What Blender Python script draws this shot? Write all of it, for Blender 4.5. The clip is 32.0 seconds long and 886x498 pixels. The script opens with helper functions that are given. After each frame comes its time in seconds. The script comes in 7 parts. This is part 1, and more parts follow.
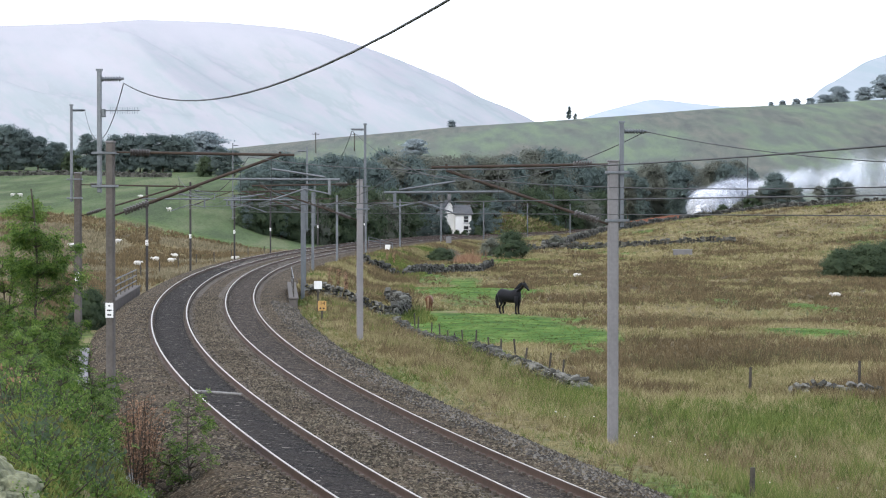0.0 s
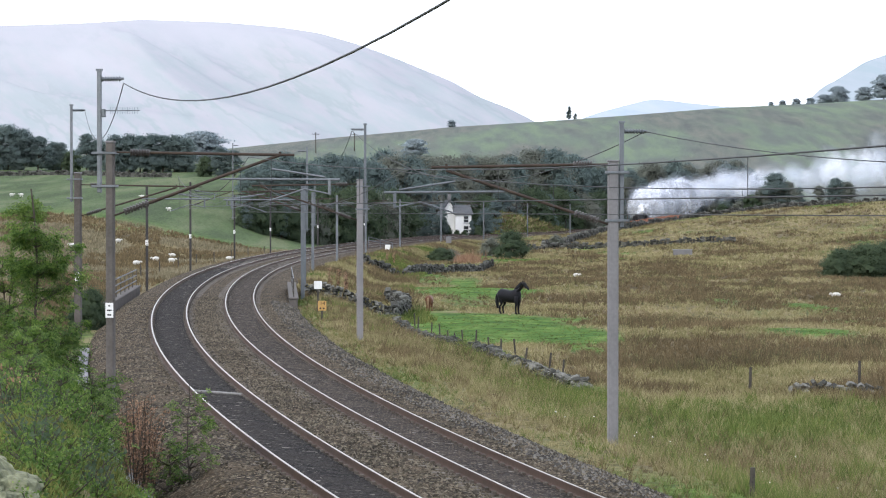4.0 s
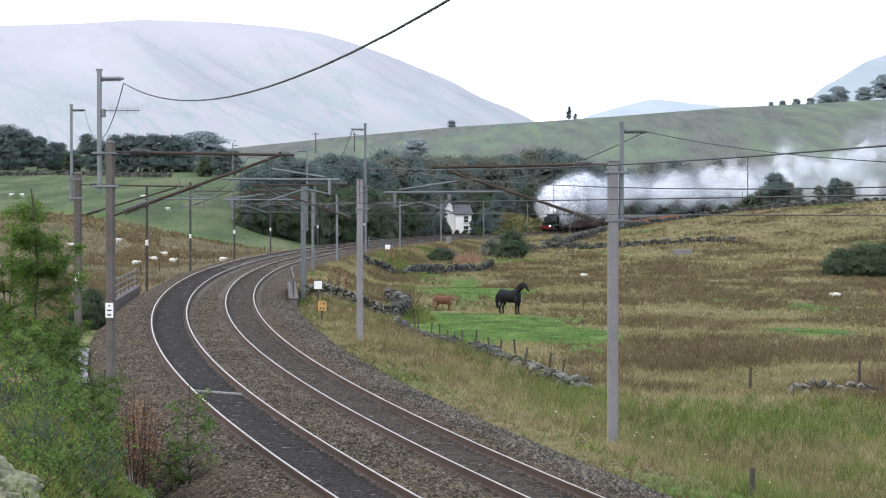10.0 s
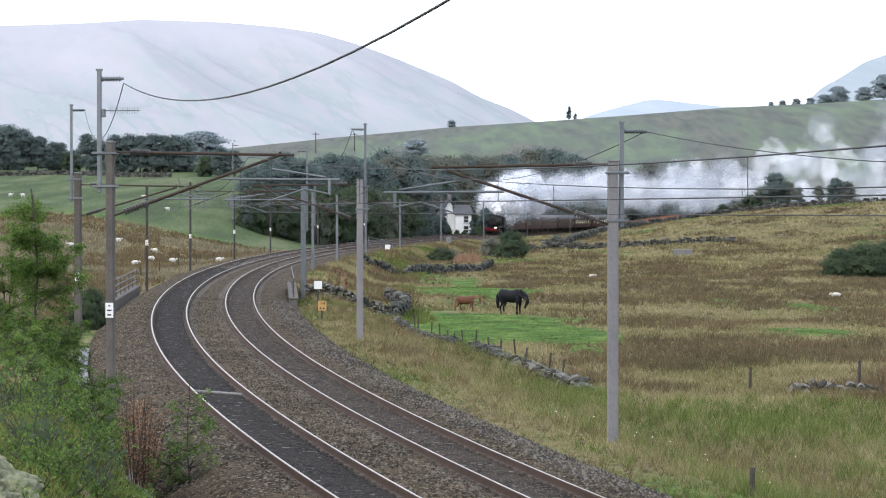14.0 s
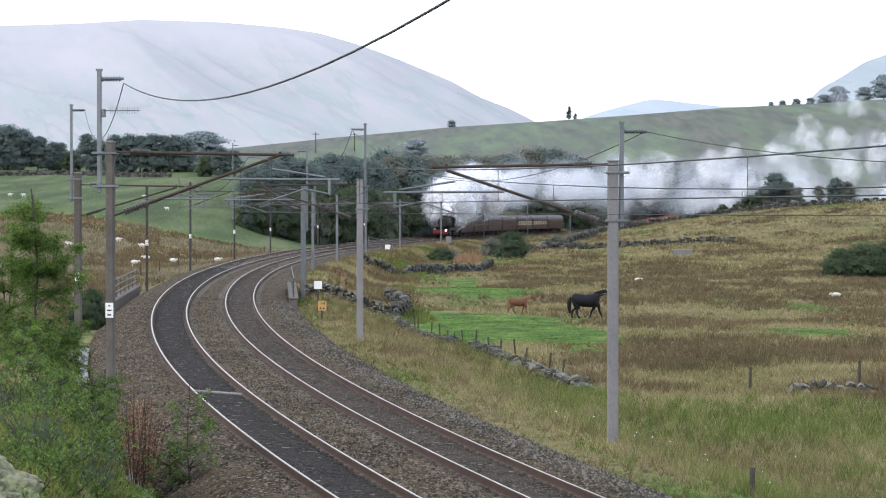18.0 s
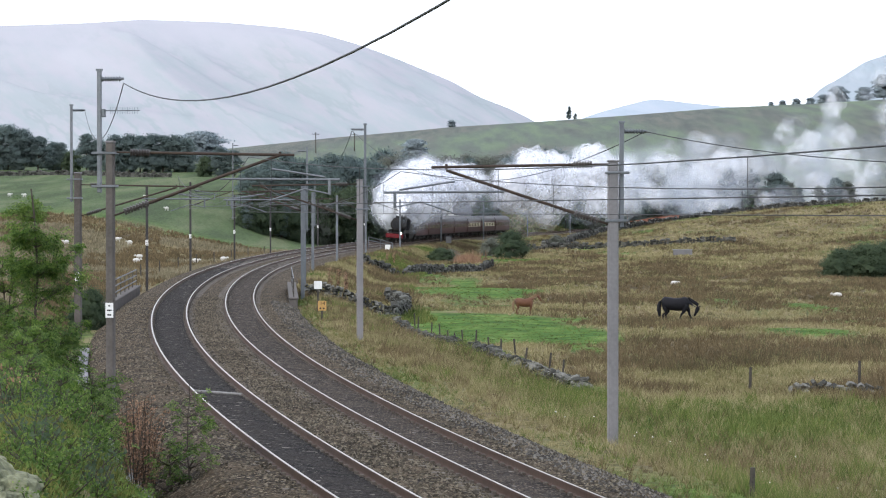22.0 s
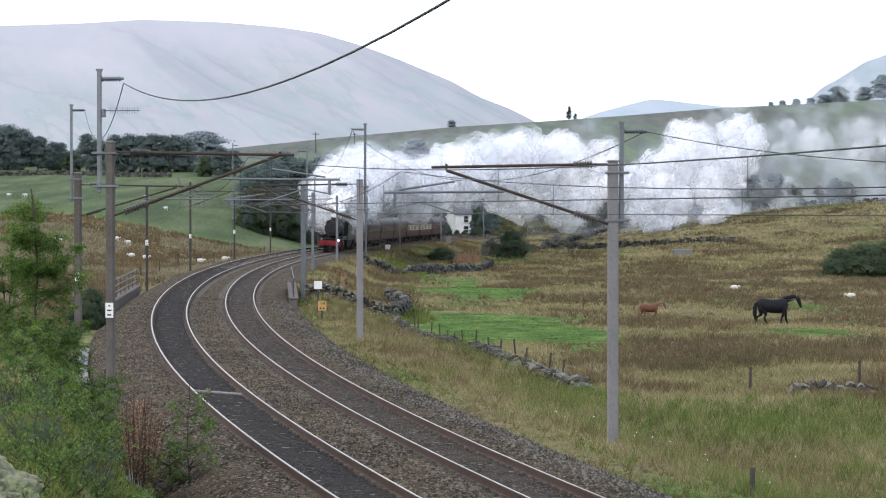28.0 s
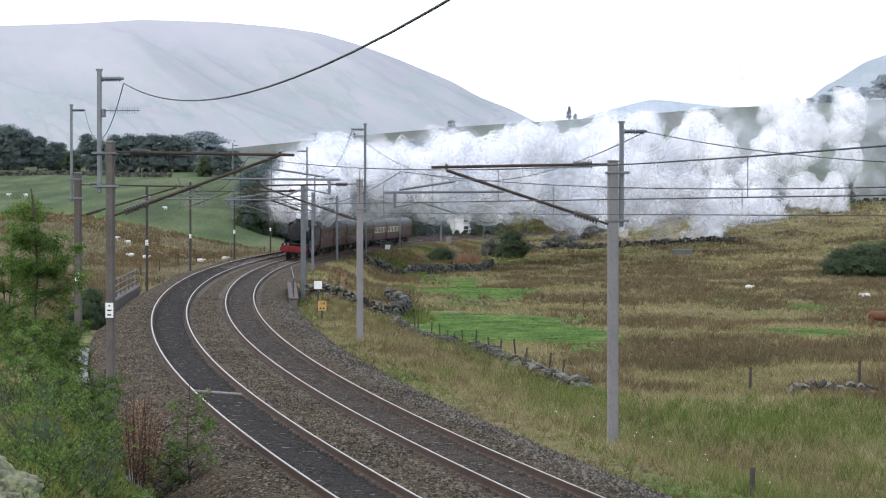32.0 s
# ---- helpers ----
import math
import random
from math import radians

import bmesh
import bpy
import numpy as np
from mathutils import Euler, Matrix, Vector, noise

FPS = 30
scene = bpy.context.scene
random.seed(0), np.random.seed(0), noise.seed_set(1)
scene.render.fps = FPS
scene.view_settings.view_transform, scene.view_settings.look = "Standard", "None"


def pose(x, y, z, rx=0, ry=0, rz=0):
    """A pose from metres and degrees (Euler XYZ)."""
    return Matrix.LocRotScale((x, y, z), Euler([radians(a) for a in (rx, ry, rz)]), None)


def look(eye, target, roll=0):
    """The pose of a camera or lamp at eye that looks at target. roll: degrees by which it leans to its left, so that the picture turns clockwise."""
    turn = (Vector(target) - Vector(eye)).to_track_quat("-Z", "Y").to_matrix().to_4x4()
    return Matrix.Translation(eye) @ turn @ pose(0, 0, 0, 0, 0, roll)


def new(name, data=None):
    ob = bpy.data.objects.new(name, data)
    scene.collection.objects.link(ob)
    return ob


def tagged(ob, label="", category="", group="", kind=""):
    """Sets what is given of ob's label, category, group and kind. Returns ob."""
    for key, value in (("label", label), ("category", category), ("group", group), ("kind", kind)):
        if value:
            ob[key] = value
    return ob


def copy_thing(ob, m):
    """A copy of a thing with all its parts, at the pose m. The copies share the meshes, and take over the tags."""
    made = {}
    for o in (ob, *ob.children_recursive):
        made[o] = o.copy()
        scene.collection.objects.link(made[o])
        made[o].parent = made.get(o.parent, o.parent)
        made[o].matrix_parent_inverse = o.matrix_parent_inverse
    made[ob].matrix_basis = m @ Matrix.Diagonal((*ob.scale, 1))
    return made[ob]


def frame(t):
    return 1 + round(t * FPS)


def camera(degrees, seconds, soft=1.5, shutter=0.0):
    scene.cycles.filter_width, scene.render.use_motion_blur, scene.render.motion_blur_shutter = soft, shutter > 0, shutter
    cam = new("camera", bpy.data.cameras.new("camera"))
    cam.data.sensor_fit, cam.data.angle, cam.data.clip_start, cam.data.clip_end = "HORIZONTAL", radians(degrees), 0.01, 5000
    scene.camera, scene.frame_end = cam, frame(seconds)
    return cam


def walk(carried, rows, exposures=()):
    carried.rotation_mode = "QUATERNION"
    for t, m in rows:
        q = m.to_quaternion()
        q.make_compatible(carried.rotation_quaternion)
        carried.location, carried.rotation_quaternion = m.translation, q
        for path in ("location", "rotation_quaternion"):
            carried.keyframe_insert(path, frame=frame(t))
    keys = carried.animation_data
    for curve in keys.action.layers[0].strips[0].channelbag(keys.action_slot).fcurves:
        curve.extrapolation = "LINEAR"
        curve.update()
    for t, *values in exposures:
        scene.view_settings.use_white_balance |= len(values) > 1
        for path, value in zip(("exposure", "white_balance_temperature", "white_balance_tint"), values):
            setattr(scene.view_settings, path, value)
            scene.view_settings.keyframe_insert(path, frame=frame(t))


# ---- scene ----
cam = camera(17.82, 32.0, soft=1.1)
EYE = pose(0, 0, 4.76, 89.226, 0, 0)
walk(cam, [(0, EYE), (32, EYE)], [(0, -0.2), (9, -0.22), (19, -0.29), (25, -0.38), (32, -0.46)])

# ---- world and light: a bright hazy sky, weak wide sun from behind the hills on the left ----
world = bpy.data.worlds.new("overcast")
scene.world = world
world.use_nodes = True
wn = world.node_tree
wn.nodes.clear()
w_sky = wn.nodes.new("ShaderNodeTexSky")
w_sky.sky_type, w_sky.sun_disc = "NISHITA", False
w_sky.sun_elevation, w_sky.sun_rotation = radians(31), radians(-137)
w_b1 = wn.nodes.new("ShaderNodeBackground")
w_b1.inputs[1].default_value = 0.05
w_b2 = wn.nodes.new("ShaderNodeBackground")
w_b2.inputs[0].default_value = (0.925, 0.985, 1.14, 1)
w_b2.inputs[1].default_value = 1.75
w_add = wn.nodes.new("ShaderNodeAddShader")
w_out = wn.nodes.new("ShaderNodeOutputWorld")
wn.links.new(w_sky.outputs[0], w_b1.inputs[0])
wn.links.new(w_b1.outputs[0], w_add.inputs[0])
wn.links.new(w_b2.outputs[0], w_add.inputs[1])
wn.links.new(w_add.outputs[0], w_out.inputs[0])
sun_data = bpy.data.lights.new("sun", "SUN")
sun_data.energy, sun_data.angle, sun_data.color = 1.7, radians(14), (1.0, 0.95, 0.86)
sun = new("sun", sun_data)
sun.matrix_basis = look((-85, -30, 75), (0, 60, 0))


# ---- materials ----
def mat(name, cols, scale=4.0, rough=0.8, metal=0.0, bump=0.0, fine=8.0, spec=0.3, island=0.0, obj=0.0, glow=0.0, k=0.72):
    """A procedural surface: cols are blended by noise at two scales, with relief; island/obj: variation from piece to piece."""
    m = bpy.data.materials.new(name)
    m.use_nodes = True
    nt = m.node_tree
    n, l = nt.nodes, nt.links
    b = n["Principled BSDF"]
    b.inputs["Roughness"].default_value, b.inputs["Metallic"].default_value = rough, metal
    b.inputs["Specular IOR Level"].default_value = spec
    geo = n.new("ShaderNodeNewGeometry")
    n1 = n.new("ShaderNodeTexNoise")
    n1.inputs["Scale"].default_value, n1.inputs["Detail"].default_value = scale, 5
    n2 = n.new("ShaderNodeTexNoise")
    n2.inputs["Scale"].default_value, n2.inputs["Detail"].default_value = scale * fine, 4
    for q in (n1, n2):
        l.new(geo.outputs["Position"], q.inputs["Vector"])
    mx = n.new("ShaderNodeMath")
    mx.operation = "MULTIPLY_ADD"
    mx.inputs[1].default_value = 0.45
    l.new(n2.outputs[0], mx.inputs[0])
    mu = n.new("ShaderNodeMath")
    mu.operation = "MULTIPLY"
    mu.inputs[1].default_value = 0.55
    l.new(n1.outputs[0], mu.inputs[0])
    l.new(mu.outputs[0], mx.inputs[2])
    val = mx.outputs[0]
    if island or obj:
        src = geo.outputs["Random Per Island"] if island else n.new("ShaderNodeObjectInfo").outputs["Random"]
        a = n.new("ShaderNodeMath")
        a.operation = "MULTIPLY_ADD"
        a.inputs[1].default_value = (island or obj)
        l.new(src, a.inputs[0])
        l.new(val, a.inputs[2])
        s2 = n.new("ShaderNodeMath")
        s2.operation = "SUBTRACT"
        s2.inputs[1].default_value = (island or obj) / 2
        l.new(a.outputs[0], s2.inputs[0])
        val = s2.outputs[0]
    r = n.new("ShaderNodeValToRGB")
    el = r.color_ramp.elements
    for i in range(len(cols) - 2):
        el.new(0.5)
    for i, c in enumerate(cols):
        el[i].position = 0.3 + 0.4 * i / max(len(cols) - 1, 1)
        el[i].color = (*[v * k for v in c], 1)
    l.new(val, r.inputs[0])
    l.new(r.outputs[0], b.inputs["Base Color"])
    if glow:
        l.new(r.outputs[0], b.inputs["Emission Color"])
        b.inputs["Emission Strength"].default_value = glow
    if bump:
        bp = n.new("ShaderNodeBump")
        bp.inputs["Strength"].default_value, bp.inputs["Distance"].default_value = 0.6, bump
        l.new(n2.outputs[0], bp.inputs["Height"])
        l.new(bp.outputs[0], b.inputs["Normal"])
    return m


def stone_bed(name, cols, cell=15.0, dirt=(0.09, 0.07, 0.055), amount=0.5):
    """Broken stone: cells of single colours with dark gaps, and dirt in broad patches."""
    m = bpy.data.materials.new(name)
    m.use_nodes = True
    n, l = m.node_tree.nodes, m.node_tree.links
    b = n["Principled BSDF"]
    b.inputs["Roughness"].default_value, b.inputs["Specular IOR Level"].default_value = 0.95, 0.15
    geo = n.new("ShaderNodeNewGeometry")
    vo = n.new("ShaderNodeTexVoronoi")
    vo.inputs["Scale"].default_value = cell
    l.new(geo.outputs["Position"], vo.inputs["Vector"])
    sx = n.new("ShaderNodeSeparateColor")
    l.new(vo.outputs["Color"], sx.inputs[0])
    r = n.new("ShaderNodeValToRGB")
    for i in range(len(cols) - 2):
        r.color_ramp.elements.new(0.5)
    for i, c in enumerate(cols):
        r.color_ramp.elements[i].position, r.color_ramp.elements[i].color = i / (len(cols) - 1), (*[v * 0.72 for v in c], 1)
    l.new(sx.outputs[0], r.inputs[0])
    gap = n.new("ShaderNodeMapRange")
    gap.inputs[1].default_value, gap.inputs[2].default_value, gap.inputs[3].default_value, gap.inputs[4].default_value = 0.25, 0.62, 1.0, 0.15
    l.new(vo.outputs["Distance"], gap.inputs[0])
    q = n.new("ShaderNodeMix")
    q.data_type, q.blend_type = "RGBA", "MULTIPLY"
    q.inputs[0].default_value = 1.0
    l.new(r.outputs[0], q.inputs[6])
    l.new(gap.outputs[0], q.inputs[7])
    nz = n.new("ShaderNodeTexNoise")
    nz.inputs["Scale"].default_value, nz.inputs["Detail"].default_value = 0.6, 6
    l.new(geo.outputs["Position"], nz.inputs["Vector"])
    mr = n.new("ShaderNodeMapRange")
    mr.inputs[1].default_value, mr.inputs[2].default_value, mr.inputs[4].default_value = 0.4, 0.65, amount
    l.new(nz.outputs[0], mr.inputs[0])
    d = n.new("ShaderNodeMix")
    d.data_type = "RGBA"
    l.new(mr.outputs[0], d.inputs[0])
    l.new(q.outputs[2], d.inputs[6])
    d.inputs[7].default_value = (*dirt, 1)
    l.new(d.outputs[2], b.inputs["Base Color"])
    bp = n.new("ShaderNodeBump")
    bp.invert = True
    bp.inputs["Strength"].default_value, bp.inputs["Distance"].default_value = 0.9, 0.05
    l.new(vo.outputs["Distance"], bp.inputs["Height"])
    l.new(bp.outputs[0], b.inputs["Normal"])
    return m


M_BALLAST_BED = stone_bed("ballast_bed_stone", [(0.03, 0.024, 0.015), (0.098, 0.073, 0.045), (0.18, 0.137, 0.088), (0.47, 0.39, 0.27)], 13.0, (0.12, 0.088, 0.056))
M_BALLAST = mat("ballast_stone", [(0.043, 0.036, 0.025), (0.103, 0.086, 0.06), (0.245, 0.21, 0.155)], 0.25, 0.95, bump=0.05, fine=30, island=0.5)
M_BALLAST_G = mat("shoulder_stone", [(0.05, 0.046, 0.04), (0.105, 0.097, 0.086), (0.23, 0.215, 0.19)], 0.25, 0.95, bump=0.05, fine=30, island=0.55)
M_SLEEPER = mat("concrete_sleeper", [(0.10, 0.085, 0.07), (0.22, 0.19, 0.16)], 1.5, 0.9, bump=0.01, obj=0.3)
M_RAIL = mat("rusty_rail", [(0.07, 0.042, 0.03), (0.13, 0.08, 0.057)], 1.0, 0.8, bump=0.002)
M_RAILTOP = mat("worn_rail_head", [(0.50, 0.45, 0.37), (0.62, 0.57, 0.49)], 1.0, 0.38, 1.0)
M_CONC = mat("grey_mast", [(0.205, 0.20, 0.205), (0.32, 0.31, 0.315)], 1.2, 0.9, bump=0.004, fine=12, obj=0.2)
M_CONC_D = mat("brown_grey_mast", [(0.10, 0.088, 0.078), (0.19, 0.172, 0.158)], 1.2, 0.9, bump=0.004, fine=12, obj=0.2)
M_MAST_S = mat("dark_slim_mast", [(0.045, 0.042, 0.042), (0.10, 0.094, 0.092)], 1.2, 0.9, bump=0.004, fine=12, obj=0.2)
M_GALV = mat("galvanised_steel", [(0.17, 0.185, 0.20), (0.27, 0.29, 0.31)], 3, 0.5, 0.6, obj=0.2)
M_RUST = mat("rusty_tube", [(0.045, 0.033, 0.027), (0.10, 0.07, 0.052)], 4, 0.7, 0.2)
M_BROWN = mat("brown_insulator", [(0.06, 0.05, 0.045), (0.12, 0.105, 0.095)], 6, 0.3)
M_WIRE = mat("dark_wire", [(0.06, 0.06, 0.06), (0.10, 0.10, 0.10)], 3, 0.6, 0.5)
M_WHITE = mat("white_paint", [(0.72, 0.72, 0.70), (0.84, 0.84, 0.82)], 2, 0.7, k=0.95)
M_BLACK = mat("black_paint", [(0.012, 0.012, 0.014), (0.03, 0.03, 0.032)], 1.5, 0.5, spec=0.25)
M_SOOT = mat("sooty_underframe", [(0.018, 0.016, 0.015), (0.05, 0.045, 0.04)], 2, 0.85)
M_RED = mat("red_buffer_beam", [(0.17, 0.009, 0.014), (0.25, 0.016, 0.022)], 2, 0.5)
M_MAROON = mat("maroon_coach_paint", [(0.065, 0.026, 0.024), (0.10, 0.046, 0.041)], 0.7, 0.6, spec=0.2)
M_CREAM = mat("cream_coach_paint", [(0.55, 0.50, 0.34), (0.68, 0.62, 0.45)], 0.8, 0.4)
M_ROOF = mat("grey_coach_roof", [(0.05, 0.047, 0.046), (0.10, 0.094, 0.09)], 0.7, 0.6)
M_GLASS = mat("dark_window_glass", [(0.02, 0.022, 0.025), (0.05, 0.052, 0.055)], 2, 0.2, spec=0.35)
M_YELLOW = mat("yellow_sign_paint", [(0.66, 0.38, 0.11), (0.76, 0.47, 0.18)], 3, 0.5)
M_BARK = mat("bark", [(0.05, 0.04, 0.03), (0.13, 0.11, 0.09)], 3, 0.95, bump=0.02)
M_WOOD = mat("weathered_post", [(0.05, 0.045, 0.038), (0.13, 0.115, 0.098)], 4, 0.95)
M_STONE = mat("lichened_stone", [(0.04, 0.04, 0.034), (0.08, 0.08, 0.07), (0.17, 0.17, 0.15)], 1.2, 0.95, bump=0.03, island=0.4)
# M_LEAF_D, M_LEAF_M and M_LEAF_B have distance haze mixed into their leaf colours
M_LEAF_D = mat("hazed_dark_foliage", [(0.165, 0.22, 0.225), (0.195, 0.255, 0.24), (0.225, 0.29, 0.255)], 0.15, 0.95, fine=14, island=0.12, spec=0.1, k=0.82)
M_LEAF_S = mat("bush_foliage", [(0.075, 0.11, 0.075), (0.12, 0.17, 0.10), (0.19, 0.24, 0.13)], 0.3, 0.85, fine=10, island=0.2, spec=0.1)
M_LEAF_M = mat("hazed_mid_foliage", [(0.185, 0.245, 0.245), (0.215, 0.28, 0.265), (0.25, 0.32, 0.29)], 0.15, 0.85, fine=14, island=0.16, spec=0.1)
M_LEAF_B = mat("hazed_brown_foliage", [(0.20, 0.22, 0.185), (0.24, 0.255, 0.21), (0.285, 0.295, 0.23)], 0.15, 0.85, fine=14, island=0.16, spec=0.1, k=0.82)
M_LEAF_G = mat("rowan_foliage", [(0.055, 0.115, 0.024), (0.13, 0.225, 0.045), (0.27, 0.38, 0.09)], 0.8, 0.6, fine=8, island=0.35)
M_GRASS_Y = mat("straw_grass", [(0.16, 0.16, 0.06), (0.32, 0.285, 0.135), (0.54, 0.465, 0.27)], 0.12, 0.9, fine=10, island=0.3)
M_GRASS_G = mat("green_grass", [(0.06, 0.10, 0.02), (0.13, 0.18, 0.04), (0.27, 0.28, 0.095)], 0.2, 0.9, fine=10, island=0.4)
M_GRASS_P = mat("bleached_pasture", [(0.16, 0.14, 0.085), (0.27, 0.235, 0.15), (0.42, 0.37, 0.25)], 0.12, 0.9, fine=10, island=0.3)
M_GRASS_L = mat("lush_grass", [(0.07, 0.12, 0.02), (0.15, 0.215, 0.042), (0.30, 0.335, 0.10)], 0.3, 0.85, fine=10, island=0.4)
M_RUSH = mat("brown_rush", [(0.085, 0.07, 0.036), (0.175, 0.132, 0.07), (0.32, 0.245, 0.135)], 0.12, 0.9, fine=14, island=0.25)
M_RUSH_G = mat("olive_rush", [(0.055, 0.062, 0.03), (0.10, 0.108, 0.05), (0.17, 0.165, 0.085)], 0.12, 0.9, fine=14, island=0.25)
M_DOCK = mat("red_brown_dock", [(0.24, 0.13, 0.085), (0.46, 0.29, 0.18)], 2, 0.9, island=0.4)


def let_through(material, share):
    """Leaves pass a share of the light on to their other side."""
    n, l = material.node_tree.nodes, material.node_tree.links
    b = n["Principled BSDF"]
    tl = n.new("ShaderNodeBsdfTranslucent")
    l.new(b.inputs["Base Color"].links[0].from_socket, tl.inputs[0])
    mx = n.new("ShaderNodeMixShader")
    mx.inputs[0].default_value = share
    l.new(b.outputs[0], mx.inputs[1])
    l.new(tl.outputs[0], mx.inputs[2])
    l.new(mx.outputs[0], n["Material Output"].inputs[0])


for _m in (M_LEAF_D, M_LEAF_S, M_LEAF_M, M_LEAF_B, M_LEAF_G):
    let_through(_m, 0.5)


# ---- builders ----
def mesh_of(bm, name):
    me = bpy.data.meshes.new(name)
    bm.to_mesh(me)
    bm.free()
    return me


def part(name, bm, material, parent=None, label="", smooth=False):
    me = mesh_of(bm, name)
    me.materials.append(material)
    if smooth:
        me.shade_smooth()
    ob = new(name, me)
    if parent:
        ob.parent = parent
    if label:
        ob["label"] = label
    return ob


def raw(name, verts, faces, material, parent=None):
    me = bpy.data.meshes.new(name)
    me.from_pydata(verts, [], faces)
    me.materials.append(material)
    ob = new(name, me)
    if parent:
        ob.parent = parent
    return ob


def box(bm, c, s, m=None, bevel=0.0):
    """A block of size s centred on c."""
    mm = Matrix.Translation(c) @ Matrix.Diagonal((s[0], s[1], s[2], 1))
    if m is not None:
        mm = m @ mm
    r = bmesh.ops.create_cube(bm, size=1.0, matrix=mm)
    if bevel:
        es = list({e for v in r["verts"] for e in v.link_edges})
        bmesh.ops.bevel(bm, geom=es, offset=bevel, segments=1, affect="EDGES")
    return bm


def rod(bm, a, b, r1, r2=None, n=8, caps=True):
    """A round bar from a to b."""
    a, b = Vector(a), Vector(b)
    d = b - a
    if d.length < 1e-6:
        return bm
    m = Matrix.Translation((a + b) / 2) @ d.to_track_quat("Z", "Y").to_matrix().to_4x4()
    bmesh.ops.create_cone(bm, cap_ends=caps, segments=n, radius1=r1, radius2=r1 if r2 is None else r2, depth=d.length, matrix=m)
    return bm


def BM():
    return bmesh.new()


def empty(name, x, y, z, rz=0):
    ob = new(name)
    ob.empty_display_size = 0.5
    ob.matrix_basis = pose(x, y, z, 0, 0, rz)
    return ob


# ---- the line: the centre of the near track, by its curvature along the way ----
KNOT = np.array([-90, 0, 40, 80, 120, 160, 200, 250, 300, 350, 400, 480, 560, 640, 720, 840, 1040.0, 1300])
BEND = np.array([16, 15.8, 12.2, 9.1, 7.0, 6.6, 6.8, 6.0, 4.5, 3.8, 4.4, 6.2, 7.9, 9.5, 11.1, 11, 9, 9]) * 1e-4
SS = np.arange(-90, 1300, 1.0)
_k = np.interp(SS, KNOT, BEND)
_i0 = 90
TH = np.cumsum(_k)
TH = TH - TH[_i0] - 0.1945
PX = np.cumsum(np.sin(TH))
PY = np.cumsum(np.cos(TH))
PX = PX - PX[_i0] + 2.70
PY = PY - PY[_i0] + 43.5
CANT = 0.124
FAR_DX, FAR_DZ = -3.38, 0.198  # the far track: beside and a little above


def line(s, off=0.0, z=0.0):
    """A place beside the line: s along it, off to its right, and the heading."""
    x, y, t = np.interp(s, SS, PX), np.interp(s, SS, PY), np.interp(s, SS, TH)
    return Vector((x + off * math.cos(t), y - off * math.sin(t), z)), t


def line_pose(s, off=0.0, z=0.0, cant=0.0):
    """A pose on the line whose +Y points along it, away from the viewer."""
    p, t = line(s, off, z)
    return Matrix.Translation(p) @ pose(0, 0, 0, 0, 0, -math.degrees(t)) @ pose(0, 0, 0, 0, cant, 0)


# ---- ground ----
def sm(a, b, x):
    t = np.clip((x - a) / (b - a), 0, 1)
    return t * t * (3 - 2 * t)


def ground_z(X, Y):
    X, Y = np.asarray(X, float), np.asarray(Y, float)
    yy = np.clip(Y, PY[0], PY[-1])
    tx, tt = np.interp(yy, PY, PX), np.interp(yy, PY, TH)
    e = (X - tx) * np.cos(tt) + 1.7
    u = X / np.maximum(Y, 20.0)
    # right side: low wet pasture, then a moor rising to a crest in front of the line
    zr = -1.9 + 0 * X - 0.35 * sm(110, 200, Y)
    zr = zr + sm(330, 560, Y) * np.interp(u, [0.0, 0.05, 0.09, 0.12, 0.16, 0.25], [0.6, 2.2, 5.4, 7.4, 8.8, 9.5])
    zr = zr + 0.25 * np.sin(X * 0.21 + 1) * np.sin(Y * 0.11) * sm(90, 140, Y)
    # left side: a bank beside the viewer, then pasture that climbs
    zl = np.interp(Y, [-80, 22, 45, 60, 80, 120, 150], [2.75, 2.7, 1.9, 1.2, 0.3, -0.8, -1.0]) + 0.034 * np.clip(Y - 240, 0, 560) * sm(10, 46, -e) * (1 - 0.88 * sm(-0.075, -0.03, u)) + 0.25 * np.sin(X * 0.13) * np.sin(Y * 0.07) * sm(90, 140, Y)
    zl = zl - 0.5 * sm(-0.145, -0.118, u) * (1 - sm(28, 40, Y))
    bed = -0.62 + 0 * X
    wr = sm(6.0, 11.2, e)
    wl = sm(4.5, 7.6 + 3.0 * sm(90, 140, Y), -e)
    z = bed * (1 - wr) + zr * wr
    z = z * (1 - wl) + zl * wl
    # beyond: a long green ridge
    ridge = np.interp(u, [-0.16, -0.10, -0.075, -0.037, -0.007, 0.003, 0.035, 0.063, 0.10, 0.13, 0.157, 0.3], [35, 36, 38, 44.5, 48.5, 50, 53, 56, 60.5, 62.5, 65, 70])
    g = sm(880, 1550, Y)
    z = z * (1 - g) + ridge * g
    z = z - 60 * sm(1600, 2100, Y)
    return z


def fbm(X, Y, s, seed, oct=3):
    X, Y = np.atleast_1d(np.asarray(X, float)), np.atleast_1d(np.asarray(Y, float))
    out = np.zeros(len(X))
    for o in range(oct):
        k = s * 2.1 ** o
        out += np.array([noise.noise(Vector((a * k, b * k, seed + 5.3 * o))) for a, b in zip(X, Y)]) * 0.6 ** o
    return out


def spot(X, Y, cx, cy, rx, ry):
    return np.exp(-((X - cx) / rx) ** 2 - ((Y - cy) / ry) ** 2)


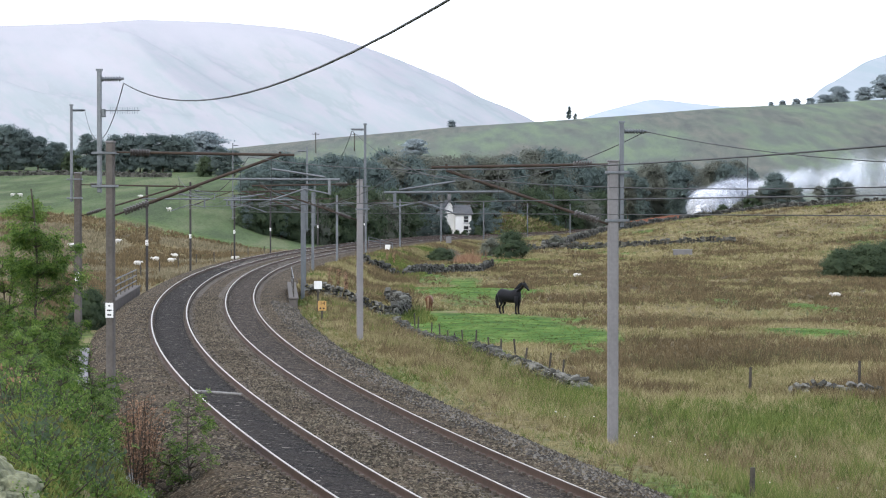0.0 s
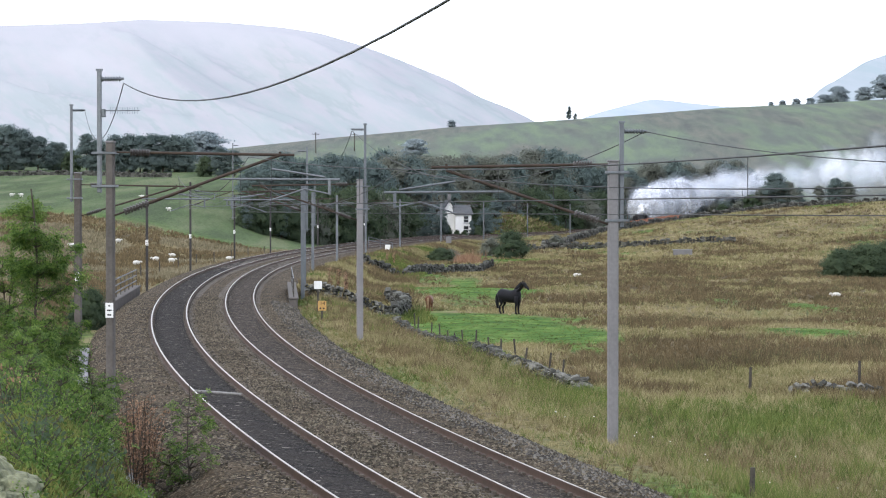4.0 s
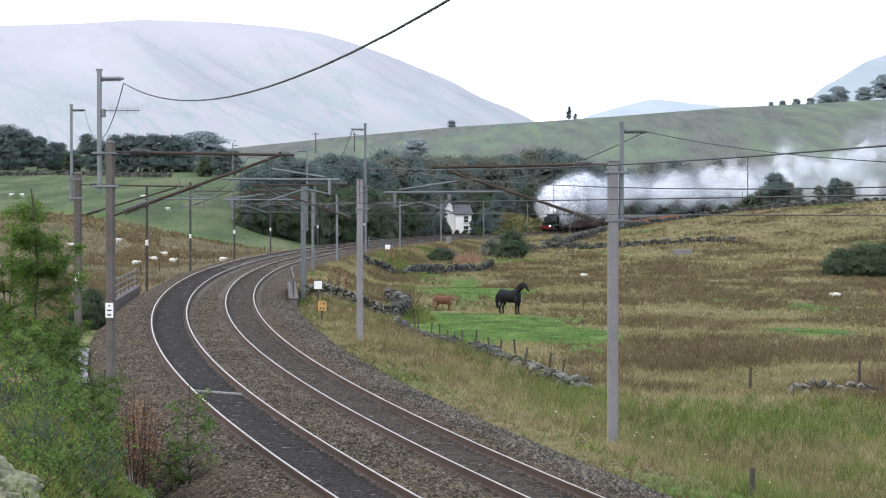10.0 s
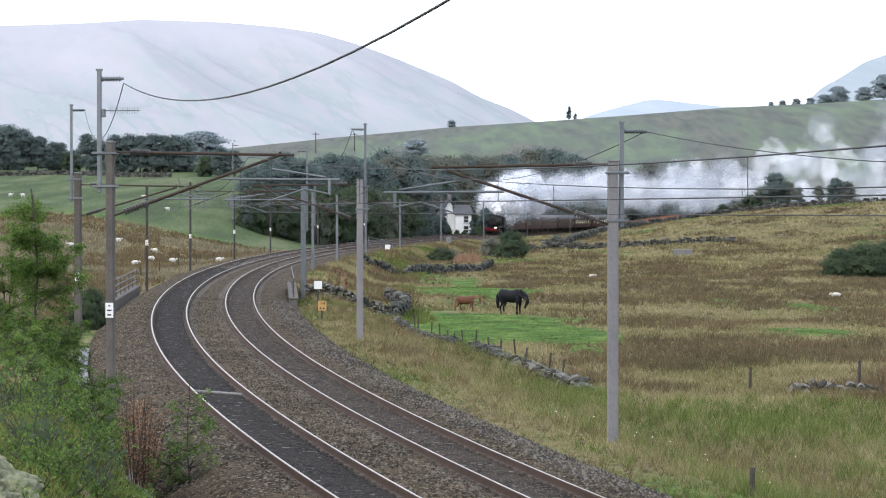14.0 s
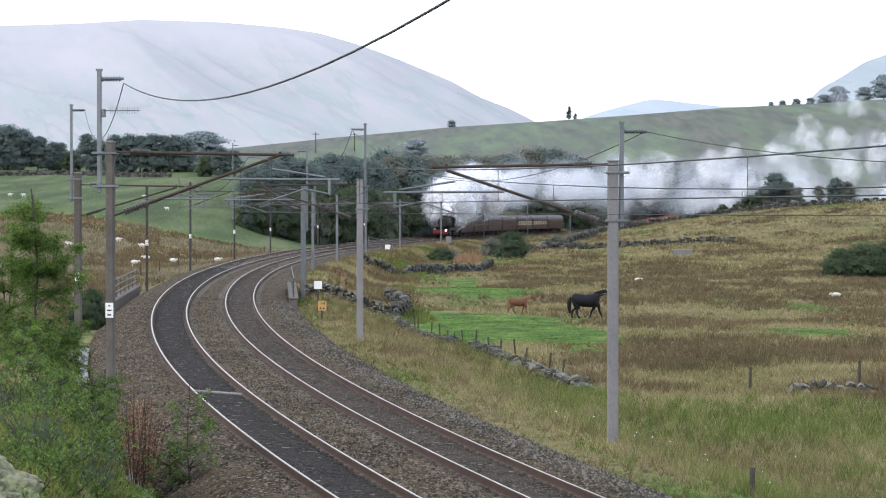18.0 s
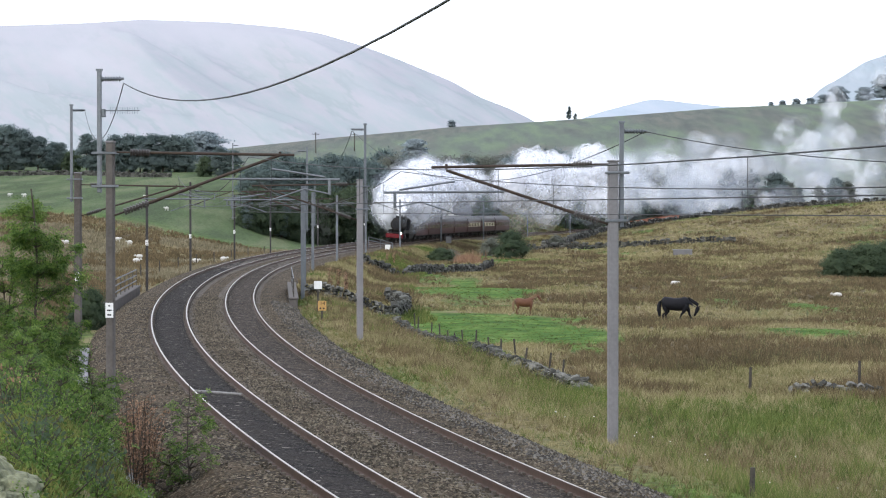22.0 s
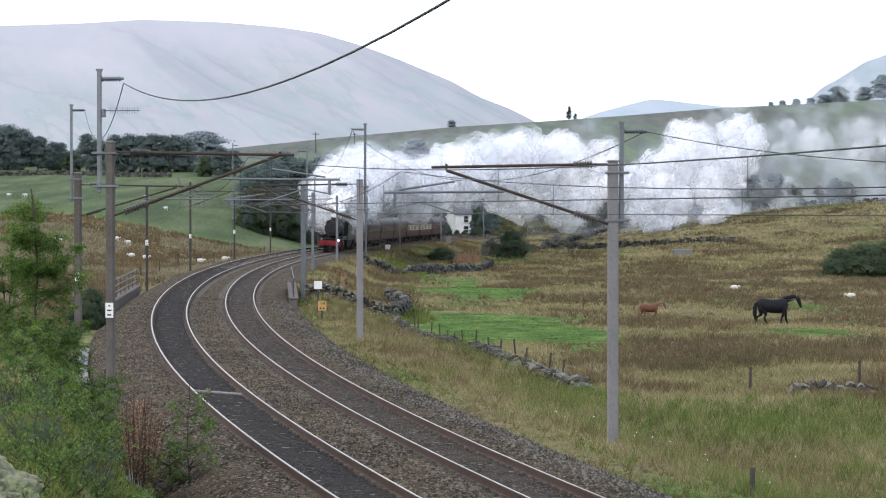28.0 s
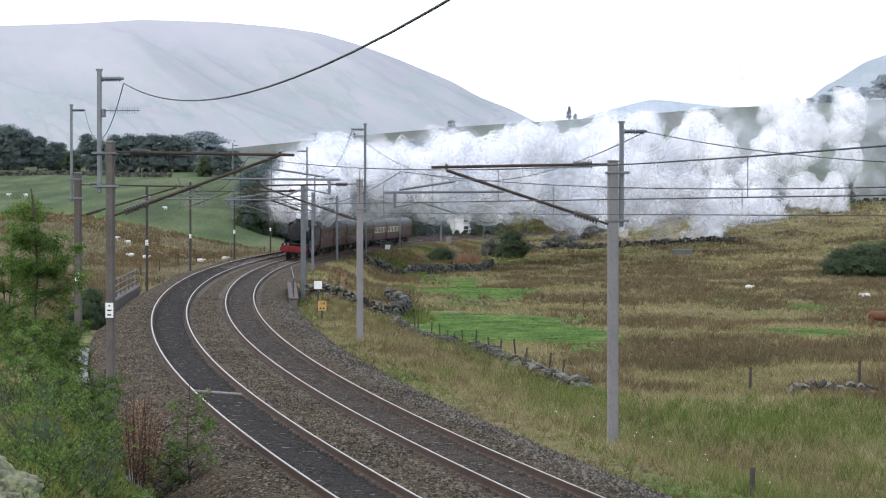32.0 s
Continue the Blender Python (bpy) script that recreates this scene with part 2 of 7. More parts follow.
def cover(X, Y):
    """What grows where: how green, and how straw-pale, from 0 to 1; the rest is brown rush."""
    X, Y = np.asarray(X, float), np.asarray(Y, float)
    n1, n2 = fbm(X, Y * 0.5, 0.10, 3.0), fbm(X, Y * 0.42, 0.13, 40.0)
    yy = np.clip(Y, PY[0], PY[-1])
    o = X - np.interp(yy, PY, PX)
    g = n1 * 1.1 - 0.30
    for cx, cy, rx, ry, k in ((4.6, 168, 4.8, 15, 1.2), (1.8, 172, 3.8, 13, 1.0), (6.3, 134, 1.8, 6, 0.8), (21.2, 156, 3.2, 6, 1.0), (2.5, 267, 1.9, 24, 1.1), (6.3, 242, 2.6, 12, 1.0), (27.3, 201, 2.8, 13, 0.9), (21.3, 219, 1.5, 8, 0.8), (-1.5, 187, 2.2, 16, 1.0), (-3.7, 318, 5.2, 26, 1.0), (0.5, 245, 4, 18, 0.9), (12.9, 117, 1.4, 2.5, 0.6), (9, 151, 3, 4, 0.6), (4, 385, 9, 22, 0.7), (17, 437, 7, 10, 0.6), (62, 560, 24, 12, 0.9)):
        g = g + 1.25 * k * spot(X, Y, cx, cy, rx * 1.15, ry * 1.2)
    for cx, cy, rx, ry in ((16, 168, 4, 11), (16.4, 135, 8, 11), (5.2, 131, 2.4, 10), (11.1, 290, 7, 30), (33, 280, 16, 60), (6.1, 199, 6.1, 10)):
        g = g - 0.8 * spot(X, Y, cx, cy, rx, ry)
    # verge: green at the ballast foot and by the viewer
    verge = (o > 0) & (Y < np.interp(X, [-3, 7.5], [173, 97])) & (Y < 178)
    g = np.where(verge, n1 * 0.4 + 0.27 + 0.08 * sm(0, 8, X) - 0.3 * np.exp(-((o - 7) / 3.5) ** 2) * (1 - sm(0.5, 4, X)) + 0.1 * (o < 4.4), g)
    g = np.where((o < -6), np.where(Y > 388, 0.75 + n1 * 0.5 - 0.9 * (1 - sm(388, 415, Y)), -0.25 + n1), g)
    g = np.where((o < -6) & (Y < 95), np.where(o < -8, 0.5, 0.0) + n1, g)
    s = 0.5 + n2 * 1.8
    for cx, cy, rx, ry, k in ((6.1, 197, 6.5, 11, 1.2), (16, 192, 5, 8, 0.8), (23.2, 162, 5, 6, 1.1), (12, 112, 6.5, 6, 0.8), (5, 104, 1.6, 5, 0.7), (0.5, 217, 1.8, 12, 0.6), (16.0, 170, 4.2, 12, -1.0), (17, 136, 8, 9, -1.0), (5.2, 131, 2.6, 10, -0.6), (32, 270, 17, 50, -0.7), (11, 290, 8, 34, -0.7), (7.6, 105, 1.4, 3.5, -0.7)):
        s = s + k * spot(X, Y, cx, cy, rx, ry)
    s = s + 0.35 * sm(340, 420, Y)
    s = np.where(verge, 0.8 + 0.8 * n2, s)
    return np.clip(g * 1.6, 0, 1), np.clip(s, 0, 1)


def build_ground():
    ys = np.concatenate([np.linspace(-80, 30, 30), np.linspace(30, 140, 150)[1:], np.geomspace(140, 2300, 260)[1:]])
    cols = np.linspace(-1, 1, 281)
    cols = np.sign(cols) * (0.55 * np.abs(cols) + 0.45 * np.abs(cols) ** 3)
    V = []
    for y in ys:
        w = 70 + 0.30 * max(y, 0)
        xs = cols * w
        cx = np.interp(np.clip(y, PY[0], 330), PY, PX) * (1 - float(sm(200, 330, y)))
        xs = xs + cx
        z = ground_z(xs, np.full_like(xs, y))
        V += [(float(a), float(y), float(b)) for a, b in zip(xs, z)]
    n = len(cols)
    F = [(j * n + i, j * n + i + 1, (j + 1) * n + i + 1, (j + 1) * n + i) for j in range(len(ys) - 1) for i in range(n - 1)]
    ob = raw("ground", V, F, M_GROUND)
    va = np.array(V)
    g, st = cover(va[:, 0], va[:, 1])
    up = sm(392, 425, va[:, 1]) * (va[:, 0] < np.interp(np.clip(va[:, 1], PY[0], PY[-1]), PY, PX) - 8)
    col = np.stack([g, st, up, 0 * g + 1], 1).astype(np.float32)
    at = ob.data.color_attributes.new("cover", "FLOAT_COLOR", "POINT")
    at.data.foreach_set("color", col.ravel())
    ob.data.shade_smooth()
    tagged(ob, "rough pasture of green and brown grass rising to a long ridge", "ground", kind="structure")


def ground_material():
    m = bpy.data.materials.new("pasture")
    m.use_nodes = True
    nt = m.node_tree
    n, l = nt.nodes, nt.links
    b = n["Principled BSDF"]
    b.inputs["Roughness"].default_value, b.inputs["Specular IOR Level"].default_value = 0.95, 0.1
    geo = n.new("ShaderNodeNewGeometry")

    def nz(scale, det=5, sx=1.0, sy=1.0):
        mp = n.new("ShaderNodeMapping")
        mp.inputs["Scale"].default_value = (sx, sy, 1)
        l.new(geo.outputs["Position"], mp.inputs[0])
        q = n.new("ShaderNodeTexNoise")
        q.inputs["Scale"].default_value, q.inputs["Detail"].default_value = scale, det
        l.new(mp.outputs[0], q.inputs["Vector"])
        return q.outputs[0]

    def ramp(src, stops):
        r = n.new("ShaderNodeValToRGB")
        el = r.color_ramp.elements
        for i in range(len(stops) - 2):
            el.new(0.5)
        for i, (p, c) in enumerate(stops):
            el[i].position, el[i].color = p, (*c, 1)
        l.new(src, r.inputs[0])
        return r.outputs[0]

    def mix(f, a, c, mode="MIX"):
        q = n.new("ShaderNodeMix")
        q.data_type, q.blend_type = "RGBA", mode
        if isinstance(f, float):
            q.inputs[0].default_value = f
        else:
            l.new(f, q.inputs[0])
        l.new(a, q.inputs[6])
        l.new(c, q.inputs[7])
        return q.outputs[2]

    def span(src, a, c):
        q = n.new("ShaderNodeMapRange")
        q.inputs[1].default_value, q.inputs[2].default_value = a, c
        l.new(src, q.inputs[0])
        return q.outputs[0]

    sep = n.new("ShaderNodeSeparateXYZ")
    l.new(geo.outputs["Position"], sep.inputs[0])
    cv = n.new("ShaderNodeVertexColor")
    cv.layer_name = "cover"
    cs = n.new("ShaderNodeSeparateColor")
    l.new(cv.outputs[0], cs.inputs[0])
    rushy = ramp(nz(0.25, 8, 1, 0.5), [(0.36, (0.085, 0.066, 0.036)), (0.5, (0.15, 0.118, 0.062)), (0.64, (0.22, 0.175, 0.09))])
    pale = ramp(nz(0.3, 8, 1, 0.5), [(0.36, (0.15, 0.125, 0.06)), (0.5, (0.25, 0.20, 0.10)), (0.64, (0.34, 0.275, 0.145))])
    green = ramp(nz(0.4, 6), [(0.35, (0.055, 0.125, 0.018)), (0.5, (0.10, 0.20, 0.032)), (0.65, (0.17, 0.265, 0.06))])
    moor = mix(cs.outputs[1], rushy, pale)
    upland = ramp(nz(0.16, 9, 1, 0.12), [(0.38, (0.085, 0.12, 0.055)), (0.5, (0.115, 0.165, 0.07)), (0.62, (0.175, 0.205, 0.105))])
    c0 = mix(cs.outputs[0], moor, green)
    c1 = mix(cs.outputs[2], c0, upland)
    # far ridge and upper left fields are greener, greyed by haze in the colour
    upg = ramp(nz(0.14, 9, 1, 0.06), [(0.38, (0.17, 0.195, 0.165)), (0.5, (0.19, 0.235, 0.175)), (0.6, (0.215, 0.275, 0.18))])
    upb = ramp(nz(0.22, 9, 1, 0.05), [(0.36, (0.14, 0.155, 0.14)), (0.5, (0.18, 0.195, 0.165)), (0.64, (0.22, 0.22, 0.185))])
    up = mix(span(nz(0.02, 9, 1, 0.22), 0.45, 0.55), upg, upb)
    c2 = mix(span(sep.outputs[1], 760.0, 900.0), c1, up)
    fine = ramp(nz(2.2, 5), [(0.3, (0.38, 0.38, 0.38)), (0.7, (0.92, 0.92, 0.92))])
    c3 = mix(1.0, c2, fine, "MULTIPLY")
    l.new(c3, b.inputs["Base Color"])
    bp = n.new("ShaderNodeBump")
    bp.inputs["Strength"].default_value, bp.inputs["Distance"].default_value = 0.7, 0.25
    l.new(nz(1.6, 6), bp.inputs["Height"])
    l.new(bp.outputs[0], b.inputs["Normal"])
    return m


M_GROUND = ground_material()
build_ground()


# ---- hazy hills of the distance, a plain backdrop ----
def hill(name, label, y, span, tops, z0, material, back=500, n=260, fold=46.0):
    """A fell: its skyline given by height along the view, its face cut by gullies that run down and across."""
    us = np.linspace(span[0], span[1], n)
    hs = np.interp(us, [t[0] for t in tops], [t[1] for t in tops])
    for _ in range(3):
        hs = np.convolve(np.pad(hs, 1, mode="edge"), [0.25, 0.5, 0.25], "valid")
    V, F = [], []
    rows = 90
    for j in range(rows + 1):
        f = j / rows
        for u, h in zip(us, hs):
            yy = y - 900 * (1 - f)
            x = u * y
            p, q = x * 0.0032 + f * 1.9, f * 1.1 - x * 0.0006
            lump = (1 - abs(noise.noise(Vector((p, q, y)))) * 2) * 0.9 + (1 - abs(noise.noise(Vector((p * 2.3 + 4, q * 2.0, y)))) * 2) * 0.35 + noise.noise(Vector((p * 6, q * 5, 3))) * 0.12
            V.append((float(x), yy, float(z0 + (h - z0) * (f ** 1.3) + lump * fold * min(1.0, max(0.0, h - z0) / 210.0) ** 2 * min(1.0, 5 * f) * min(1.0, (1 - f) * 3.5))))
    for u, h in zip(us, hs):
        V.append((float(u * (y + back)), y + back, z0))
    for j in range(rows + 1):
        for i in range(n - 1):
            a = j * n + i
            F.append((a, a + 1, a + n + 1, a + n))
    ob = raw(name, V, F, material)
    ob.data.shade_smooth()
    tagged(ob, label, "hill", kind="structure")


def fell_material(name, grass, heath, top_haze, glow):
    """Hill grazing paled by painted haze: green grass, pinkish heath in slanting drifts, whiter towards the tops."""
    m = bpy.data.materials.new(name)
    m.use_nodes = True
    n, l = m.node_tree.nodes, m.node_tree.links
    b = n["Principled BSDF"]
    b.inputs["Roughness"].default_value, b.inputs["Specular IOR Level"].default_value = 1.0, 0.0
    geo = n.new("ShaderNodeNewGeometry")
    sep = n.new("ShaderNodeSeparateXYZ")
    l.new(geo.outputs["Position"], sep.inputs[0])

    def drift(scale, turn, stretch, detail):
        tn = n.new("ShaderNodeMapping")
        tn.inputs["Rotation"].default_value = (0, radians(-turn), 0)
        l.new(geo.outputs["Position"], tn.inputs[0])
        mp = n.new("ShaderNodeMapping")
        mp.inputs["Scale"].default_value = (1.0, 0.1, stretch)
        l.new(tn.outputs[0], mp.inputs[0])
        q = n.new("ShaderNodeTexNoise")
        q.inputs["Scale"].default_value, q.inputs["Detail"].default_value, q.inputs["Roughness"].default_value = scale, detail, 0.6
        l.new(mp.outputs[0], q.inputs["Vector"])
        return q.outputs[0]

    def span(src, a, c):
        q = n.new("ShaderNodeMapRange")
        q.interpolation_type = "SMOOTHSTEP"
        q.inputs[1].default_value, q.inputs[2].default_value = a, c
        l.new(src, q.inputs[0])
        return q.outputs[0]

    def mix(f, a, c):
        q = n.new("ShaderNodeMix")
        q.data_type = "RGBA"
        l.new(f, q.inputs[0])
        for sock, v in ((q.inputs[6], a), (q.inputs[7], c)):
            if isinstance(v, tuple):
                sock.default_value = (*v, 1)
            else:
                l.new(v, sock)
        return q.outputs[2]

    c = mix(span(drift(0.016, 32, 4.0, 10), 0.36, 0.64), grass, heath)
    # gullies and sheep tracks: fold shade put into the colour as thin slanting darker lines
    rid = n.new("ShaderNodeMath")
    rid.operation = "SUBTRACT"
    rid.inputs[1].default_value = 0.5
    l.new(drift(0.0045, 34, 3.6, 5), rid.inputs[0])
    ab = n.new("ShaderNodeMath")
    ab.operation = "ABSOLUTE"
    l.new(rid.outputs[0], ab.inputs[0])
    c = mix(span(ab.outputs[0], 0.035, 0.0), c, tuple(v * 0.95 for v in grass))
    # haze painted into the colour, thicker with height, its edge broken by noise
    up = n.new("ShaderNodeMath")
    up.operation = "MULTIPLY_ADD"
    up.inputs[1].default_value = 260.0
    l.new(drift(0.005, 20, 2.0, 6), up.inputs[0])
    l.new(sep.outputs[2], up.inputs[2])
    c = mix(span(up.outputs[0], 260.0, 430.0), c, top_haze)
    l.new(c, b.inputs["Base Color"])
    # the glow adds haze light to the whole hillside
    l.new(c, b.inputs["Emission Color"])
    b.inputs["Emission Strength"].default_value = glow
    return m


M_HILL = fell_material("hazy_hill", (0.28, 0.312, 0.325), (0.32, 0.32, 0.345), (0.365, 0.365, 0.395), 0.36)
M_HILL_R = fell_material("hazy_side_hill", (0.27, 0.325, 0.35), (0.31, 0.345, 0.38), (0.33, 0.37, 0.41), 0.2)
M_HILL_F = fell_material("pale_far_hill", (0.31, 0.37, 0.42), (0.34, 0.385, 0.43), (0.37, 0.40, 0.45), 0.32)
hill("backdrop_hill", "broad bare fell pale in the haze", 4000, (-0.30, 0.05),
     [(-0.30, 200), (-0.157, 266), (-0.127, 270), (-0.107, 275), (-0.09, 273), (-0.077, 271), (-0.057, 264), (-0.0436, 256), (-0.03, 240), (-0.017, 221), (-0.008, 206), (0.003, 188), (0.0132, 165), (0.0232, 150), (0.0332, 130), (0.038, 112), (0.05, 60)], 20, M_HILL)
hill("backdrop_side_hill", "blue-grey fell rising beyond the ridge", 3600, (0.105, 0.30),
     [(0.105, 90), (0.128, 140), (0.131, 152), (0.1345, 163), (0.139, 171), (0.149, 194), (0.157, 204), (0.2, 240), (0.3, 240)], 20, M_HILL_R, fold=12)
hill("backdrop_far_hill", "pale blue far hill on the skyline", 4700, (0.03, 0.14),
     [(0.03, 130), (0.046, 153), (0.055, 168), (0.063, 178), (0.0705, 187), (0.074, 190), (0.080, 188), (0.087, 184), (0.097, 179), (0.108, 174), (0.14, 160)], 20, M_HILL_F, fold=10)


# ---- railway ----
def track_frame(s, far=False):
    """Pose of a track's centre at s: level of the rails, leaning into the bend."""
    p, t = line(s, FAR_DX if far else 0.0, FAR_DZ if far else 0.0)
    return Matrix.Translation(p) @ pose(0, 0, 0, 0, 0, -math.degrees(t)) @ pose(0, 0, 0, 0, math.degrees(math.atan(CANT / 1.505)), 0)


def sweep(section, ss, far, closed=False):
    """Vertices and faces of a section (x, z) carried along a track."""
    V, F = [], []
    n = len(section)
    for s in ss:
        m = track_frame(s, far)
        V += [tuple(m @ Vector((x, 0, z))) for x, z in section]
    for j in range(len(ss) - 1):
        for i in range(n if closed else n - 1):
            a, b = j * n + i, j * n + (i + 1) % n
            F.append((a, a + n, b + n, b))
    return V, F


RAIL = [(-0.07, -0.16), (-0.07, -0.148), (-0.012, -0.13), (-0.010, -0.05), (-0.035, -0.042), (-0.035, -0.004), (-0.028, 0.0),
        (0.028, 0.0), (0.035, -0.004), (0.035, -0.042), (0.010, -0.05), (0.012, -0.13), (0.07, -0.148), (0.07, -0.16)]
S_LINE = np.concatenate([np.arange(-60, 300, 1.5), np.arange(300, 1000, 4.0)])


def build_track(far):
    tr = empty("railway_track", 0, 0, 0)
    tagged(tr, "curved railway track, worn shiny rails on sleepers in stone ballast" if not far else "curved railway track with shiny rails on a dark oily bed", "railway track", "tracks of the main line")
    for side in (-0.7525, 0.7525):
        V, F = sweep([(side + x, z) for x, z in RAIL], S_LINE, far, True)
        r = raw("rail", V, F, M_RAIL, tr)
        V, F = sweep([(side - 0.026, 0.003), (side + 0.026, 0.003)], S_LINE, far)
        raw("running_surface", V, F, M_RAILTOP, r)["label"] = "bright worn top of the rail"
    # sleepers, each with its two fastenings
    bm = BM()
    box(bm, (0, 0, -0.272), (2.5, 0.26, 0.2), bevel=0.02)
    for x in (-0.7525, 0.7525):
        for d in (-0.1, 0.1):
            box(bm, (x + d, 0, -0.145), (0.07, 0.12, 0.05))
    me = mesh_of(bm, "sleeper")
    me.materials.append(M_SLEEPER)
    for i in range(300):
        ob = new("sleeper", me)
        ob.parent = tr
        ob.matrix_basis = track_frame(-8 + i * 0.66, far)
    bm = BM()
    for i in range(180):
        s = -8 + (300 + i) * 0.66
        box(bm, (0, 0, -0.26), (2.5, 0.26, 0.2), track_frame(s, far))
    o = part("far_track_grid", bm, M_SLEEPER, tr)
    o["kind"] = "stuff"
    return tr


def build_ballast():
    rnd = random.Random(4)
    # across: offset from the near track's centre, height
    cs = [(-7.6, -0.9), (-6.6, -0.6), (-6.0, -0.2), (-5.4, 0.12), (-4.75, 0.165), (-4.25, 0.13), (-4.18, 0.08), (-4.0, 0.04), (-2.75, -0.07), (-2.55, -0.05), (-2.1, -0.055), (-1.3, -0.05), (-0.85, -0.1), (0.7, -0.24), (0.85, -0.235), (1.25, -0.25), (1.9, -0.27), (2.6, -0.36), (3.3, -0.62), (4.3, -0.9)]
    V, F = [], []
    fine = []
    for (a, za), (b, zb) in zip(cs[:-1], cs[1:]):
        k = max(2, int((b - a) / 0.16))
        fine += [(a + (b - a) * i / k, za + (zb - za) * i / k) for i in range(k)]
    fine.append(cs[-1])
    ss = np.concatenate([np.arange(-60, 110, 0.3), np.arange(110, 300, 1.5), np.arange(300, 1000, 5.0)])
    n = len(fine)
    for s in ss:
        c, t = line(s)
        ct, st = math.cos(t), math.sin(t)
        for x, z in fine:
            j = rnd.uniform(-0.022, 0.022) if s < 110 else 0
            V.append((c.x + x * ct, c.y - x * st, z - 0.02 + j))
    for j in range(len(ss) - 1):
        for i in range(n - 1):
            a = j * n + i
            F.append((a, a + n, a + n + 1, a + 1))
    ob = raw("ballast", V, F, M_BALLAST_BED)
    tagged(ob, "bed of brown and grey broken stone under both tracks", "ballast", kind="structure")
    # oil-darkened stone between the rails of the far track, dusty stone in the near one
    for far, mt, lab in ((True, M_BED_DARK, "dark oily stone bed between the rails"), (False, M_BED, "dusty brown stone bed between the rails")):
        sec = [(-0.66 + 0.12 * i, -0.163) for i in range(12)]
        V, F = sweep(sec, ss[ss < 700], far)
        V = [(x, y, z + (rnd.uniform(-0.015, 0.015))) for x, y, z in V]
        tagged(raw("ballast_bed", V, F, mt), lab, "ballast", kind="structure")
    # loose stones
    heaps = {"brown": ([], []), "grey": ([], [])}
    for i in range(44000):
        s = -4 + 120 * rnd.random() ** 1.4
        o = rnd.choice((rnd.uniform(1.7, 3.7), rnd.uniform(2.2, 3.9), rnd.uniform(-7.3, -4.2), rnd.uniform(-2.5, -0.85), rnd.uniform(0.85, 3.6), rnd.uniform(-2.5, -0.85)))
        zz = float(np.interp(o, [q[0] for q in cs], [q[1] for q in cs]))
        p, t = line(s, o, zz)
        r = rnd.uniform(0.018, 0.045) * (1.25 if o > 1.7 else 1.0)
        Vs, Fs = heaps["grey" if o > 1.7 and rnd.random() < 0.65 else "brown"]
        k = len(Vs)
        for q in range(4):
            a = q * 1.571 + rnd.uniform(-0.5, 0.5)
            Vs.append((p.x + r * math.cos(a), p.y + r * math.sin(a), p.z - 0.02 + rnd.uniform(-0.01, 0.015)))
        Vs.append((p.x + rnd.uniform(-0.4, 0.4) * r, p.y + rnd.uniform(-0.4, 0.4) * r, p.z - 0.02 + r * rnd.uniform(0.7, 1.3)))
        Fs += [(k, k + 1, k + 4), (k + 1, k + 2, k + 4), (k + 2, k + 3, k + 4), (k + 3, k, k + 4)]
    tagged(raw("ballast_stones", *heaps["brown"], M_BALLAST), "loose broken ballast stones beside the rails", "stones", kind="stuff")
    tagged(raw("shoulder_stones", *heaps["grey"], M_BALLAST_G), "fresh grey broken stone on the ballast shoulder", "stones", kind="stuff")


M_BED_DARK = stone_bed("oily_ballast", [(0.02, 0.017, 0.015), (0.045, 0.038, 0.034), (0.085, 0.073, 0.064), (0.18, 0.155, 0.135)], 14, (0.036, 0.03, 0.025), 0.6)
M_BED = stone_bed("dusty_ballast", [(0.035, 0.028, 0.021), (0.08, 0.063, 0.047), (0.145, 0.113, 0.085), (0.30, 0.24, 0.185)], 14, (0.07, 0.055, 0.043), 0.6)
build_track(False)
build_track(True)
build_ballast()


M_SLAB = mat("pale_slab", [(0.16, 0.15, 0.14), (0.30, 0.285, 0.265), (0.46, 0.44, 0.41)], 9, 0.9, bump=0.01)


def crossing_strip():
    th = empty("cable_crossing", 0, 0, 0)
    m = track_frame(30.6, True)
    bm = BM()
    box(bm, (0.03, 0, -0.145), (1.3, 0.4, 0.05), m, bevel=0.015)
    part("cover_slab", bm, M_SLAB, th)
    tagged(th, "pale cable crossing slab laid between dark rails", "cable cover")


crossing_strip()


# ---- overhead line ----
def insulator(a, b, r, n):
    """A ribbed insulator rod from a to b."""
    bm = BM()
    a, b = Vector(a), Vector(b)
    rod(bm, a, b, r * 0.4, n=6)
    for i in range(n):
        f = (i + 0.5) / n
        c, d = a.lerp(b, f), (b - a) / n * 0.32
        rod(bm, c - d, c + d, r, r * 0.55, n=8)
    return bm


